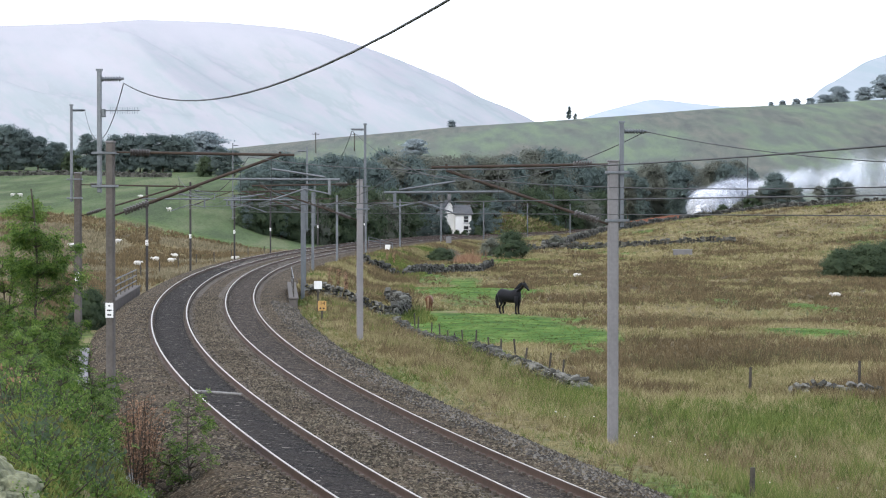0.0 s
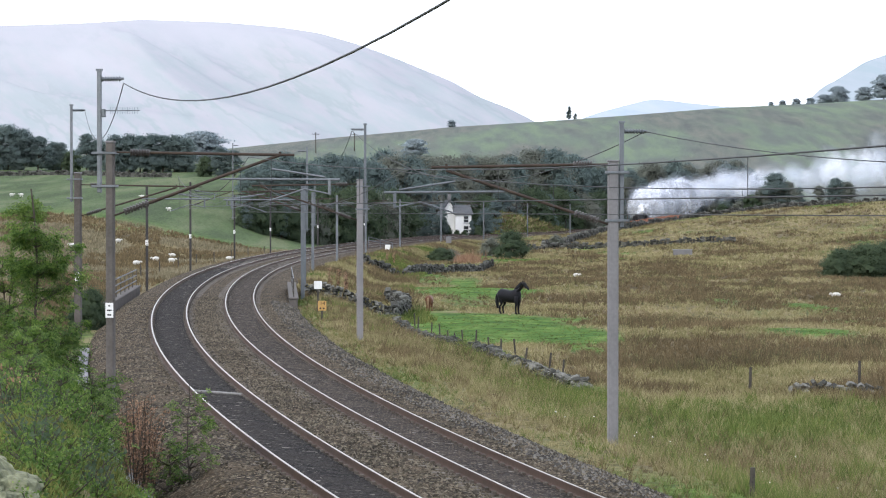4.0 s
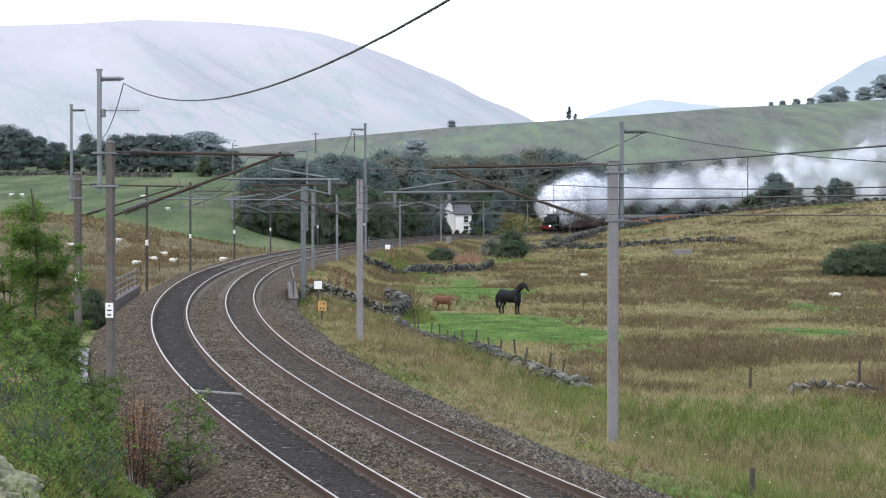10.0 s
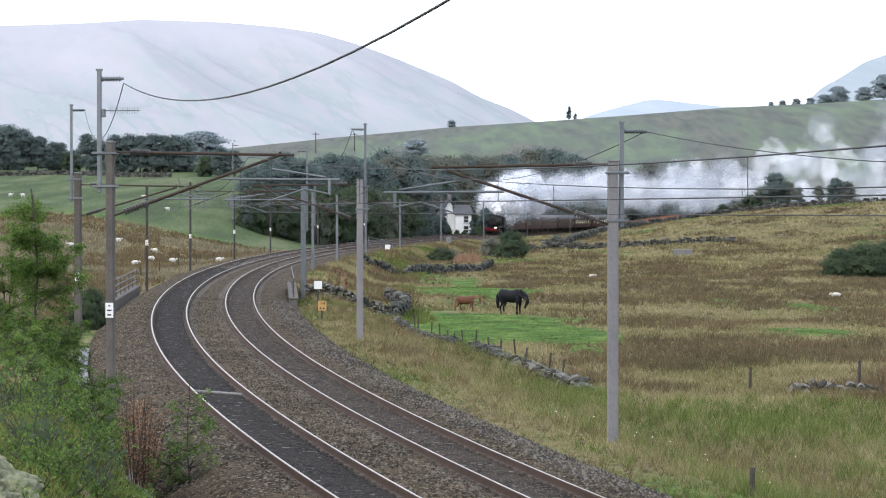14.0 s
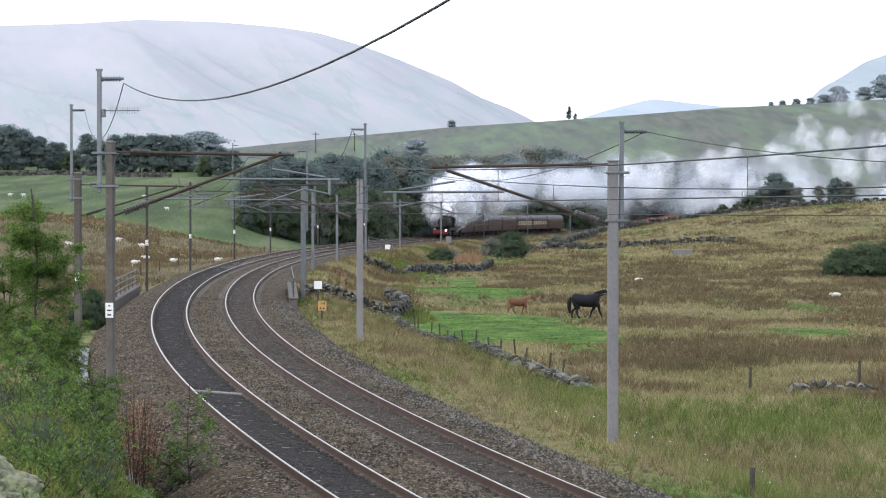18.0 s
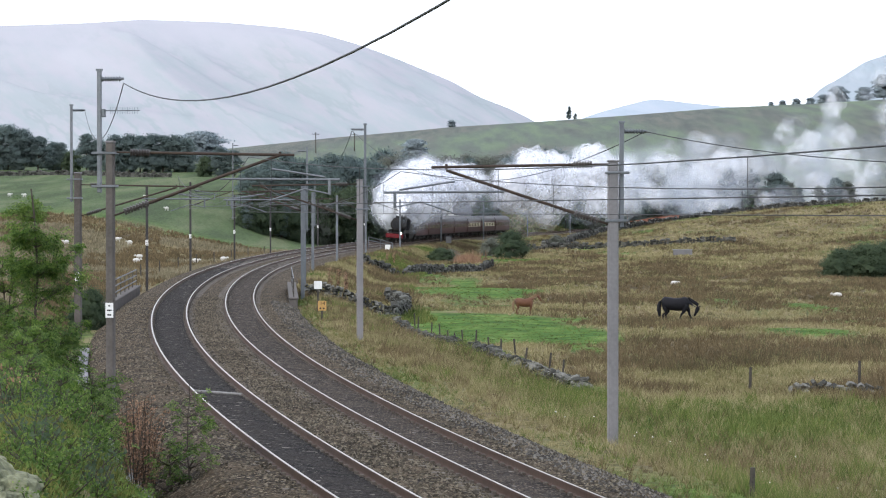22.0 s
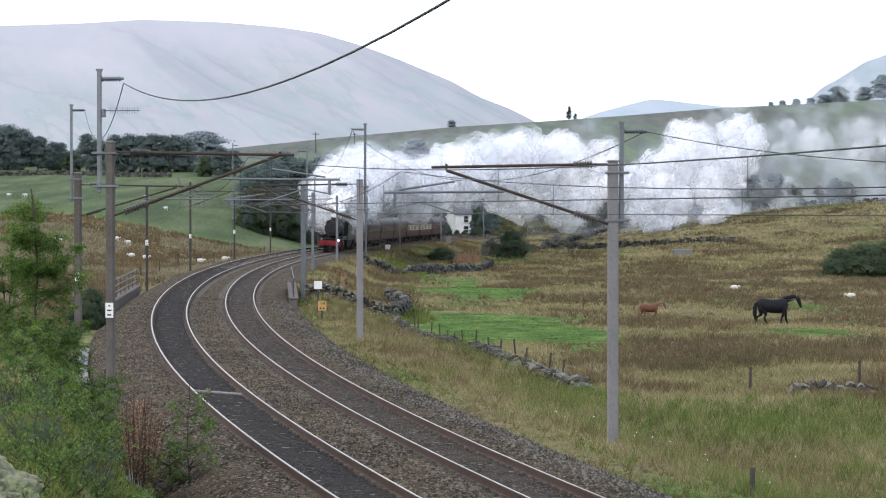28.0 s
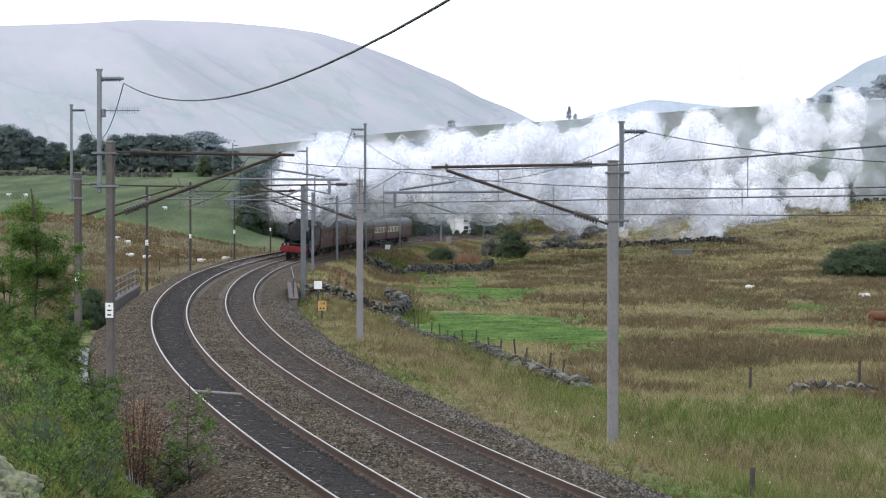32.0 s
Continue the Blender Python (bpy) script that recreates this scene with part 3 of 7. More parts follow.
def mast(x, y, z, rz, top=6.7, arm=4.3, ext=7.6, ext_side=0.22, arm_z=6.55, strut_z=5.3, tip_z=6.45, near=False, plate=True, post=0.15, label="", feeder=1, galv=False, ext_low=4.0, slim=False):
    """A line-side mast with its bracket; local +x points to the track."""
    th = empty("catenary_mast", x, y, z, rz)
    k = 10 if near else 6
    pm = M_GALV if galv else (M_MAST_S if slim else (M_CONC_D if x < -5 else M_CONC))
    bm = BM()
    box(bm, (0, 0, top / 2 - 0.35), (post * 1.75, post * 1.95, top + 0.7), bevel=0.03)
    part("post", bm, pm, th)
    if near:
        bm = BM()
        box(bm, (0, 0, top + 0.02), (post * 1.95, post * 2.1, 0.05), bevel=0.015)
        part("cap", bm, M_CONC, th)
    if ext:
        bm = BM()
        ex = ext_side
        box(bm, (ex, 0, (ext + ext_low) / 2), (0.10, 0.11, ext - ext_low), bevel=0.01)
        box(bm, (ex, 0, ext), (0.14, 0.15, 0.05))
        e = part("extension_pole", bm, M_GALV, th)
        for cz in (ext_low + 0.15, top - 0.25):
            bm = BM()
            box(bm, (ex / 2, 0, cz), (abs(ex) + 0.34, post * 2.3, 0.06), bevel=0.01)
            part("clamp", bm, M_GALV, e)
        fz = ext - 0.22
        fx = ex + 0.55 * feeder
        part("feeder_insulator", insulator((ex + 0.06 * feeder, 0, fz), (fx, 0, fz), 0.07, 7), M_GALV, e)
        bm = BM()
        rod(bm, (fx - 0.06 * feeder, 0, fz), (fx + 0.05 * feeder, 0, fz + 0.01), 0.03, n=6)
        part("wire_clamp", bm, M_GALV, e)
    if arm:
        p0, p1 = Vector((post * 0.9, 0, arm_z)), Vector((arm, 0, arm_z - 0.08))
        br = empty("bracket", 0, 0, 0)
        br.parent = th
        bm = BM()
        rod(bm, p0.lerp(p1, 0.19), p1, 0.034, n=k)
        rod(bm, p0, p0.lerp(p1, 0.1), 0.022, n=k)
        part("top_tube", bm, M_RUST, br)
        part("tube_insulator", insulator(p0.lerp(p1, 0.09), p0.lerp(p1, 0.2), 0.10, 7), M_BROWN, br)
        q0, q1 = Vector((post * 0.9, 0, strut_z)), Vector((arm - 0.35, 0, tip_z))
        bm = BM()
        rod(bm, q0.lerp(q1, 0.2), q1, 0.036, n=k)
        rod(bm, q0, q0.lerp(q1, 0.07), 0.024, n=k)
        rod(bm, q1, (arm - 0.35, 0, arm_z), 0.03, n=k)
        part("strut_tube", bm, M_RUST, br)
        part("strut_insulator", insulator(q0.lerp(q1, 0.06), q0.lerp(q1, 0.21), 0.10, 8), M_BROWN, br)
        # registration tube and steady arm that hold the contact wire
        bm = BM()
        rz0 = strut_z + (tip_z - strut_z) * 0.62 - 0.02
        rod(bm, (arm * 0.6, 0, rz0), (arm + 1.1, 0, rz0 - 0.02), 0.028, n=k)
        rod(bm, (arm + 0.75, 0, rz0 + 0.04), (arm - 0.55, 0, rz0 + 0.24), 0.024, n=k)
        part("registration_tube", bm, M_GALV, br)
        bm = BM()
        box(bm, (arm + 0.85, 0, rz0 - 0.2), (0.07, 0.05, 0.36), bevel=0.01)
        rod(bm, (arm + 0.85, 0, rz0 - 0.36), (arm + 0.25, 0, rz0 - 0.24), 0.018, n=k)
        rod(bm, (arm + 0.25, 0, rz0 - 0.24), (arm - 0.6, 0, rz0 - 0.52), 0.018, n=k)
        part("steady_arm", bm, M_GALV, br)
    if plate:
        bm = BM()
        w = 0.19
        box(bm, (0.0, -post * 1.0 - 0.012, 2.72), (w, 0.015, 0.36))
        pl = part("number_plate", bm, M_WHITE, th, "white number plate")
        for i in range(3):
            bm = BM()
            box(bm, (0.0, -post * 1.0 - 0.0225, 2.61 + 0.11 * i), (w * (0.5, 0.6, 0.2)[i], 0.006, 0.035))
            part("lettering_bar", bm, M_BLACK, pl)
    tagged(th, label or "grey steel catenary mast carrying an overhead bracket", "mast", "catenary masts")
    return th


def telegraph_pole(x, y, h):
    """A wooden pole with one crossarm and its pins."""
    th = empty("telegraph_pole", x, y, float(ground_z(x, y)), 12)
    bm = BM()
    rod(bm, (0, 0, -0.5), (0, 0, h), 0.28, 0.2, n=8)
    part("pole", bm, M_WOOD, th)
    bm = BM()
    box(bm, (0, -0.2, h - 0.9), (3.4, 0.16, 0.2), bevel=0.02)
    arm = part("crossarm", bm, M_WOOD, th)
    for q in (-1.5, -0.6, 0.6, 1.5):
        bm = BM()
        rod(bm, (q, -0.2, h - 0.8), (q, -0.2, h - 0.4), 0.09, 0.06, n=6)
        part("insulator", bm, M_BROWN, arm)
    tagged(th, "dark wooden telegraph pole with one crossarm on the hillside", "pole", "telegraph poles")


telegraph_pole(-58.5, 1300, 9.5)
telegraph_pole(-41.0, 1310, 8.5)


def antenna(th):
    """A small comb aerial and its box on the extension pole."""
    bm = BM()
    rod(bm, (-0.2, 0, 7.52), (0.72, 0, 7.52), 0.012, n=6)
    for i in range(12):
        rod(bm, (0.0 + i * 0.06, 0, 7.44), (0.0 + i * 0.06, 0, 7.60), 0.005, n=4)
    part("antenna", bm, M_GALV, th, "comb-shaped grey aerial")
    bm = BM()
    box(bm, (-0.16, -0.02, 7.46), (0.09, 0.12, 0.2), bevel=0.015)
    part("antenna_box", bm, M_GALV, th)


def yaw(s, side):
    t = float(np.interp(s, SS, TH))
    return -math.degrees(t) + (0 if side < 0 else 180)


S_R = [75, 128, 136, 200, 248, 296, 352, 420, 488, 552, 608, 662]
S_L = [148, 196, 244, 284, 340, 400, 468, 520, 596, 652]
# the two pairs beside the viewer
mast(3.97, 66, -0.55, 184, top=6.45, arm=4.25, ext=7.38, ext_side=-0.2, arm_z=6.4, strut_z=5.0, tip_z=6.25, near=True, plate=False, label="tall grey concrete catenary mast standing in lineside grass", feeder=-1, post=0.135, ext_low=4.93)
antenna_mast = mast(-8.0, 68, -0.35, -8, top=6.75, arm=4.5, ext=8.5, ext_side=-0.27, arm_z=6.52, strut_z=5.0, tip_z=6.44, near=True, label="grey concrete catenary mast with a white number plate", feeder=1, post=0.112, ext_low=5.55)
antenna(antenna_mast)
mast(-3.47, 118, -0.72, 186, top=6.75, arm=4.5, ext=9.1, ext_side=-0.22, arm_z=6.6, strut_z=5.1, tip_z=6.5, near=True, plate=False, post=0.15, ext_low=5.4, feeder=1)
mast(-15.5, 120, -0.75, -6, top=7.1, arm=4.6, ext=10.0, ext_side=-0.28, arm_z=6.62, strut_z=5.3, tip_z=6.5, near=True, post=0.16, ext_low=5.9, feeder=1)
for s in S_R[1:]:
    p, t = line(s, {128: 3.65, 136: 3.8}.get(s, 3.4), -0.55)
    mast(p.x, p.y, p.z, yaw(s, 1), top=6.9, ext={136: 9.3, 200: 8.2, 296: 8.2, 420: 8.2}.get(s, 0), post=0.13, arm=3.7, plate=False, galv=True, label="pale galvanised catenary mast beside the curving track", feeder=1, ext_side=-0.18)
for s in S_L:
    p, t = line(s, FAR_DX - 3.4, -0.1)
    mast(p.x, p.y, p.z, yaw(s, -1), top={196: 7.3, 284: 7.7}.get(s, 6.5), ext={244: 11.7, 400: 8.2}.get(s, 0), post=0.1, arm=3.7, slim=True, label="slim dark catenary mast with a small white plate", feeder=1, ext_side=-0.16)


def wire(name, pts, r, label, parent=None):
    cu = bpy.data.curves.new(name, "CURVE")
    cu.dimensions, cu.bevel_depth, cu.bevel_resolution, cu.use_fill_caps = "3D", r, 1, False
    sp = cu.splines.new("POLY")
    sp.points.add(len(pts) - 1)
    for q, p in zip(sp.points, pts):
        q.co = (*p, 1)
    cu.materials.append(M_WIRE)
    ob = new(name, cu)
    if parent:
        ob.parent = parent
    elif label:
        tagged(ob, label, "wire", "overhead wires")
    return ob


def overhead(far):
    off, dz = (FAR_DX, FAR_DZ) if far else (0.0, 0.0)
    sup = [-88, -30] + ([25] if far else [23]) + [75, 128, 190, 246, 290, 346, 410, 478, 536, 602, 660]
    th = empty("overhead_line", 0, 0, 0)
    tagged(th, "contact wire hung by droppers from a sagging catenary wire", "overhead line", "overhead wires")
    pts_c, pts_k = [], []
    top = [5.6, 5.5, 6.05] if far else [5.35, 5.3, 5.68]
    top = top + [6.0 + dz] * (len(sup) - 3)
    for j, (a, b) in enumerate(zip(sup[:-1], sup[1:])):
        pa, pb = line(a, off + 0.35)[0], line(b, off + 0.35)[0]
        n = 14
        for i in range(n):
            f = i / n
            p = pa.lerp(pb, f)
            zk = 4.70 + dz
            zc = top[j] + (top[j + 1] - top[j]) * f - 4 * f * (1 - f) * (0.42 if b < 60 else 0.9)
            pts_k.append((p.x, p.y, zk))
            pts_c.append((p.x, p.y, zc))
            if i % 3 == 1 and b < 420 and a > -60:
                wire("dropper", [(p.x, p.y, zk), (p.x, p.y, zc)], 0.005 if b < 200 else 0.01, "", th)
    wire("contact_wire", pts_k, 0.0085, "", th)
    wire("catenary_wire", pts_c, 0.0095, "", th)


overhead(False)
overhead(True)


def sag(a, b, d, n=24):
    a, b = Vector(a), Vector(b)
    return [tuple(a.lerp(b, i / n) - Vector((0, 0, 4 * d * (i / n) * (1 - i / n)))) for i in range(n + 1)]


def feeders():
    label = "dark return wire sagging between mast tops"
    wire("feeder_wire", sag((-7.68, 68, 7.83), (3.75, 6, 8.0), 1.42), 0.014, label)
    wire("feeder_wire", sag((-7.68, 68, 7.83), (-15.2, 120, 9.0), 1.3), 0.012, label)
    wire("feeder_wire", sag((4.72, 66, 6.61), (17, 14, 6.9), 1.3), 0.011, label)
    wire("feeder_wire", sag((4.72, 66, 6.61), (-3.8, 118, 8.1), 1.6), 0.011, label)
    wire("feeder_wire", sag((-3.8, 118, 8.1), (-7.6, 171, 7.5), 1.0), 0.012, label)


feeders()


# ---- the train ----
def wheel_mesh(name, r, w, spokes):
    bm = BM()
    n = 28
    prof = [(r, -w / 2), (r + 0.03, -w / 2 + 0.02), (r, -w / 2 + 0.045), (r, w / 2), (r - 0.09, w / 2), (r - 0.09, -w / 2)]
    rings = []
    for i in range(n):
        a = 2 * math.pi * i / n
        rings.append([bm.verts.new((x, q * math.cos(a), q * math.sin(a))) for q, x in prof])
    for i in range(n):
        A, B = rings[i], rings[(i + 1) % n]
        for j in range(len(prof)):
            bm.faces.new((A[j], A[(j + 1) % len(prof)], B[(j + 1) % len(prof)], B[j]))
    for i in range(spokes):
        a = 2 * math.pi * i / spokes
        rod(bm, (0, 0.08 * math.cos(a), 0.08 * math.sin(a)), (0, (r - 0.08) * math.cos(a), (r - 0.08) * math.sin(a)), 0.035, n=5, caps=False)
    rod(bm, (-w * 0.7, 0, 0), (w * 0.7, 0, 0), 0.13, n=10)
    return mesh_of(bm, name)


def add_wheels(th, name, r, ys, spokes, x=0.72, w=0.13, keep=None):
    me = wheel_mesh(name, r, w, spokes)
    me.materials.append(M_SOOT)
    for yv in ys:
        for sx in (-x, x):
            ob = new(name, me)
            ob.parent = th
            ob.matrix_basis = pose(sx, yv, r)
            if keep is not None:
                keep.append((ob, sx, yv, r))


DRIVERS = []


def locomotive():
    th = empty("steam_locomotive", 0, 0, 0)
    tagged(th, "black steam locomotive with a red buffer beam and round smokebox", "locomotive")
    # +y runs backwards; the buffers are at y = 0
    bm = BM()
    rod(bm, (0, 2.3, 2.72), (0, 4.2, 2.72), 0.88, n=32)
    rod(bm, (0, 2.2, 2.72), (0, 2.32, 2.72), 0.80, 0.88, n=32)
    part("smokebox", bm, M_SOOT, th, smooth=False)
    bm = BM()
    rod(bm, (0, 2.12, 2.72), (0, 2.24, 2.72), 0.56, 0.7, n=28)
    rod(bm, (0, 2.05, 2.72), (0, 2.14, 2.72), 0.06, n=8)
    rod(bm, (-0.5, 2.1, 2.9), (0.5, 2.1, 2.9), 0.02, n=6)
    part("smokebox_door", bm, M_BLACK, th, "round black smokebox door")
    bm = BM()
    rod(bm, (0, 4.2, 2.72), (0, 8.2, 2.78), 0.84, 0.90, n=32)
    box(bm, (0, 8.9, 2.7), (1.7, 1.7, 2.0), bevel=0.35)
    part("boiler", bm, M_BLACK, th)
    bm = BM()
    for yv in (4.25, 5.5, 6.8, 8.1):
        rod(bm, (0, yv, 2.74), (0, yv + 0.06, 2.74), 0.905, n=32)
    part("boiler_bands", bm, M_BLACK, th)
    bm = BM()
    rod(bm, (0, 3.2, 3.5), (0, 3.2, 3.95), 0.30, 0.26, n=18)
    rod(bm, (0, 3.2, 3.93), (0, 3.2, 4.0), 0.32, n=18)
    rod(bm, (0, 3.2, 3.42), (0, 3.2, 3.56), 0.42, 0.30, n=18)
    part("chimney", bm, M_BLACK, th)
    bm = BM()
    rod(bm, (0, 6.3, 3.45), (0, 6.3, 3.75), 0.40, 0.36, n=18)
    bmesh.ops.create_uvsphere(bm, u_segments=16, v_segments=8, radius=0.36, matrix=Matrix.Translation((0, 6.3, 3.74)) @ Matrix.Diagonal((1, 1, 0.5, 1)))
    part("dome", bm, M_BLACK, th)
    bm = BM()
    for sx in (-0.16, 0.16):
        rod(bm, (sx, 8.6, 3.6), (sx, 8.6, 3.88), 0.07, n=8)
    part("safety_valves", bm, M_RUST, th)
    # cab
    bm = BM()
    for sx in (-1.3, 1.3):
        box(bm, (sx, 10.6, 2.35), (0.05, 2.0, 1.9), bevel=0.01)
    box(bm, (0, 9.65, 2.5), (2.6, 0.05, 2.1))
    part("cab", bm, M_BLACK, th)
    bm = BM()
    for i in range(12):
        a0, a1 = math.pi * (0.14 + 0.72 * i / 12), math.pi * (0.14 + 0.72 * (i + 1) / 12)
        v = [bm.verts.new((1.55 * math.cos(a), yv, 2.65 + 1.18 * math.sin(a) + dz)) for a in (a0, a1) for yv in (9.5, 11.9) for dz in (0, 0.05)]
        bm.faces.new((v[0], v[4], v[6], v[2]))
        bm.faces.new((v[1], v[3], v[7], v[5]))
        bm.faces.new((v[0], v[1], v[5], v[4]))
        bm.faces.new((v[2], v[6], v[7], v[3]))
    part("cab_roof", bm, M_SOOT, th)
    for sx in (-0.85, 0.85):
        bm = BM()
        box(bm, (sx, 9.615, 3.1), (0.5, 0.02, 0.5), bevel=0.008)
        part("spectacle_window", bm, M_GLASS, th)
    bm = BM()
    box(bm, (0, 5.9, 1.5), (2.5, 9.2, 0.06))
    for sx in (-1.2, 1.2):
        box(bm, (sx, 6.6, 1.7), (0.04, 6.0, 0.4))
    box(bm, (0, 1.6, 1.28), (2.4, 1.3, 0.05), pose(0, 0, 0.0))
    part("running_plate", bm, M_BLACK, th)
    bm = BM()
    box(bm, (0, 6.0, 0.95), (1.0, 10.2, 0.7))
    part("main_frame", bm, M_SOOT, th)
    bm = BM()
    box(bm, (0, 0.72, 1.04), (2.6, 0.12, 0.62), bevel=0.02)
    beam = part("buffer_beam", bm, M_RED, th, "red buffer beam")
    for sx in (-0.87, 0.87):
        bm = BM()
        rod(bm, (sx, 0.66, 1.06), (sx, 0.22, 1.06), 0.15, 0.11, n=12)
        rod(bm, (sx, 0.22, 1.06), (sx, 0.08, 1.06), 0.06, n=8)
        rod(bm, (sx, 0.08, 1.06), (sx, 0.0, 1.06), 0.25, 0.24, n=18)
        part("buffer", bm, M_RED if sx < 0 else M_RED, beam)
    bm = BM()
    rod(bm, (0, 0.64, 1.0), (0, 0.45, 0.85), 0.05, n=6)
    rod(bm, (0, 0.45, 0.87), (0, 0.45, 0.45), 0.04, n=6)
    part("coupling_hook", bm, M_SOOT, beam)
    for sx in (-1.12, 1.12):
        bm = BM()
        rod(bm, (sx, 2.2, 0.95), (sx, 3.5, 0.95), 0.36, n=18)
        box(bm, (sx, 2.85, 1.35), (0.5, 1.2, 0.3), bevel=0.04)
        part("cylinder", bm, M_BLACK, th)
    for sx in (-0.95, 0.95):
        bm = BM()
        box(bm, (sx, 0.62, 1.42), (0.2, 0.2, 0.26), bevel=0.03)
        rod(bm, (sx, 0.52, 1.44), (sx, 0.50, 1.44), 0.085, n=12)
        lm = part("headlamp", bm, M_BLACK, beam)
        bm = BM()
        rod(bm, (sx, 0.505, 1.44), (sx, 0.48, 1.44), 0.115 if sx > 0 else 0.06, n=14)
        part("lamp_lens", bm, M_LAMP if sx > 0 else M_WHITE, beam, "glowing white lamp lens" if sx > 0 else "white lamp lens")
    add_wheels(th, "driving_wheel", 0.92, (5.0, 7.0, 9.0), 16, keep=DRIVERS)
    add_wheels(th, "bogie_wheel", 0.5, (1.9, 3.8), 10)
    for sx in (-0.93, 0.93):
        bm = BM()
        box(bm, (sx, 7.0, 0.75), (0.07, 4.2, 0.12), bevel=0.01)
        rod(bm, (sx * 1.1, 3.4, 0.95), (sx * 1.1, 7.0, 0.75), 0.05, n=6)
        part("coupling_rod", bm, M_GALV, th)
    return th


def tender():
    th = empty("locomotive_tender", 0, 0, 0)
    tagged(th, "black coal tender coupled behind the locomotive", "tender")
    bm = BM()
    box(bm, (0, 3.7, 2.1), (2.6, 6.9, 1.5), bevel=0.06)
    for sx in (-1.24, 1.24):
        box(bm, (sx, 3.7, 2.95), (0.05, 6.8, 0.5), pose(0, 0, 0), bevel=0.015)
    part("tank_body", bm, M_BLACK, th)
    rnd = random.Random(8)
    bm = BM()
    for i in range(120):
        r = rnd.uniform(0.1, 0.25)
        bmesh.ops.create_icosphere(bm, subdivisions=1, radius=r, matrix=pose(rnd.uniform(-1, 1), rnd.uniform(0.7, 5.2), 2.9 + rnd.uniform(0, 0.25), rnd.uniform(0, 90), 0, rnd.uniform(0, 90)))
    part("coal", bm, M_SOOT, th)
    bm = BM()
    box(bm, (0, 3.7, 1.2), (2.3, 7.0, 0.3))
    for sx in (-1.05, 1.05):
        box(bm, (sx, 3.7, 0.85), (0.05, 6.6, 0.5))
    part("tender_frame", bm, M_SOOT, th)
    add_wheels(th, "tender_wheel", 0.55, (1.2, 3.5, 5.8), 12)
    return th


ARC = [(-1.37, 0.0), (-1.37, 1.62), (-1.33, 1.95), (-1.2, 2.28), (-0.95, 2.55), (-0.6, 2.72), (-0.2, 2.79), (0.2, 2.79), (0.6, 2.72), (0.95, 2.55), (1.2, 2.28), (1.33, 1.95), (1.37, 1.62), (1.37, 0.0)]


def shell(bm, pts, y0, y1, close=False):
    A = [bm.verts.new((x, y0, z)) for x, z in pts]
    B = [bm.verts.new((x, y1, z)) for x, z in pts]
    for i in range(len(pts) - 1):
        bm.faces.new((A[i], B[i], B[i + 1], A[i + 1]))
    if close:
        bm.faces.new(A[::-1])
        bm.faces.new(B)


def coach(cream):
    th = empty("railway_coach", 0, 0, 0)
    z0 = 1.02
    L = 19.4
    tagged(th, "cream and maroon railway coach with a grey roof" if cream else "maroon railway coach with a dark grey roof", "railway coach", "coaches of the train")
    bm = BM()
    shell(bm, [(x, z + z0) for x, z in ARC], 0.4, 0.4 + L, True)
    part("body", bm, M_MAROON, th)
    bm = BM()
    shell(bm, [(x * 1.012, z + z0 + 0.015) for x, z in ARC[2:-2]], 0.36, 0.44 + L, True)
    part("roof", bm, M_ROOF, th)
    for i in range(7):
        bm = BM()
        rod(bm, (0.35, 2 + i * 2.6, z0 + 2.75), (0.35, 2 + i * 2.6, z0 + 2.9), 0.12, 0.08, n=8)
        part("roof_vent", bm, M_ROOF, th)
    for sx in (-1, 1):
        if cream:
            bm = BM()
            box(bm, (sx * 1.375, 0.4 + L / 2, z0 + 1.26), (0.02, L - 0.1, 0.72), bevel=0.004)
            part("cream_panel", bm, M_CREAM, th, "cream painted upper panel")
        for i in range(8):
            bm = BM()
            box(bm, (sx * 1.385, 1.9 + i * 2.3, z0 + 1.27), (0.015, 1.25, 0.6), bevel=0.006)
            part("window", bm, M_GLASS, th)
        for yv in (0.85, 0.4 + L - 0.45):
            bm = BM()
            box(bm, (sx * 1.38, yv, z0 + 1.0), (0.03, 0.62, 1.9), bevel=0.01)
            d = part("door", bm, M_MAROON, th)
    for yv in (0.2, 0.6 + L):
        bm = BM()
        box(bm, (0, yv, z0 + 1.1), (1.1, 0.44, 2.15), bevel=0.08)
        part("gangway_bellows", bm, M_SOOT, th)
        bm = BM()
        for sx in (-0.87, 0.87):
            rod(bm, (sx, yv - 0.2, 1.06), (sx, yv + 0.2, 1.06), 0.2, n=12)
        part("buffers", bm, M_SOOT, th)
    bm = BM()
    box(bm, (0, 0.4 + L / 2, z0 - 0.08), (2.5, L, 0.16))
    box(bm, (0.5, 10, 0.62), (1.2, 2.4, 0.5), bevel=0.05)
    box(bm, (-0.6, 13, 0.62), (0.9, 1.8, 0.5), bevel=0.05)
    rod(bm, (1.1, 6.5, 0.55), (1.1, 14, 0.55), 0.04, n=6)
    part("underframe", bm, M_SOOT, th)
    for yv in (3.2, 17.0):
        bm = BM()
        box(bm, (0, yv, 0.62), (2.0, 0.4, 0.25))
        for sx in (-1.0, 1.0):
            box(bm, (sx, yv, 0.58), (0.1, 3.2, 0.25), bevel=0.03)
            for d in (-1.3, 1.3):
                box(bm, (sx, yv + d, 0.46), (0.18, 0.3, 0.36), bevel=0.03)
        part("bogie", bm, M_SOOT, th)
        add_wheels(th, "coach_wheel", 0.46, (yv - 1.3, yv + 1.3), 8)
    return th


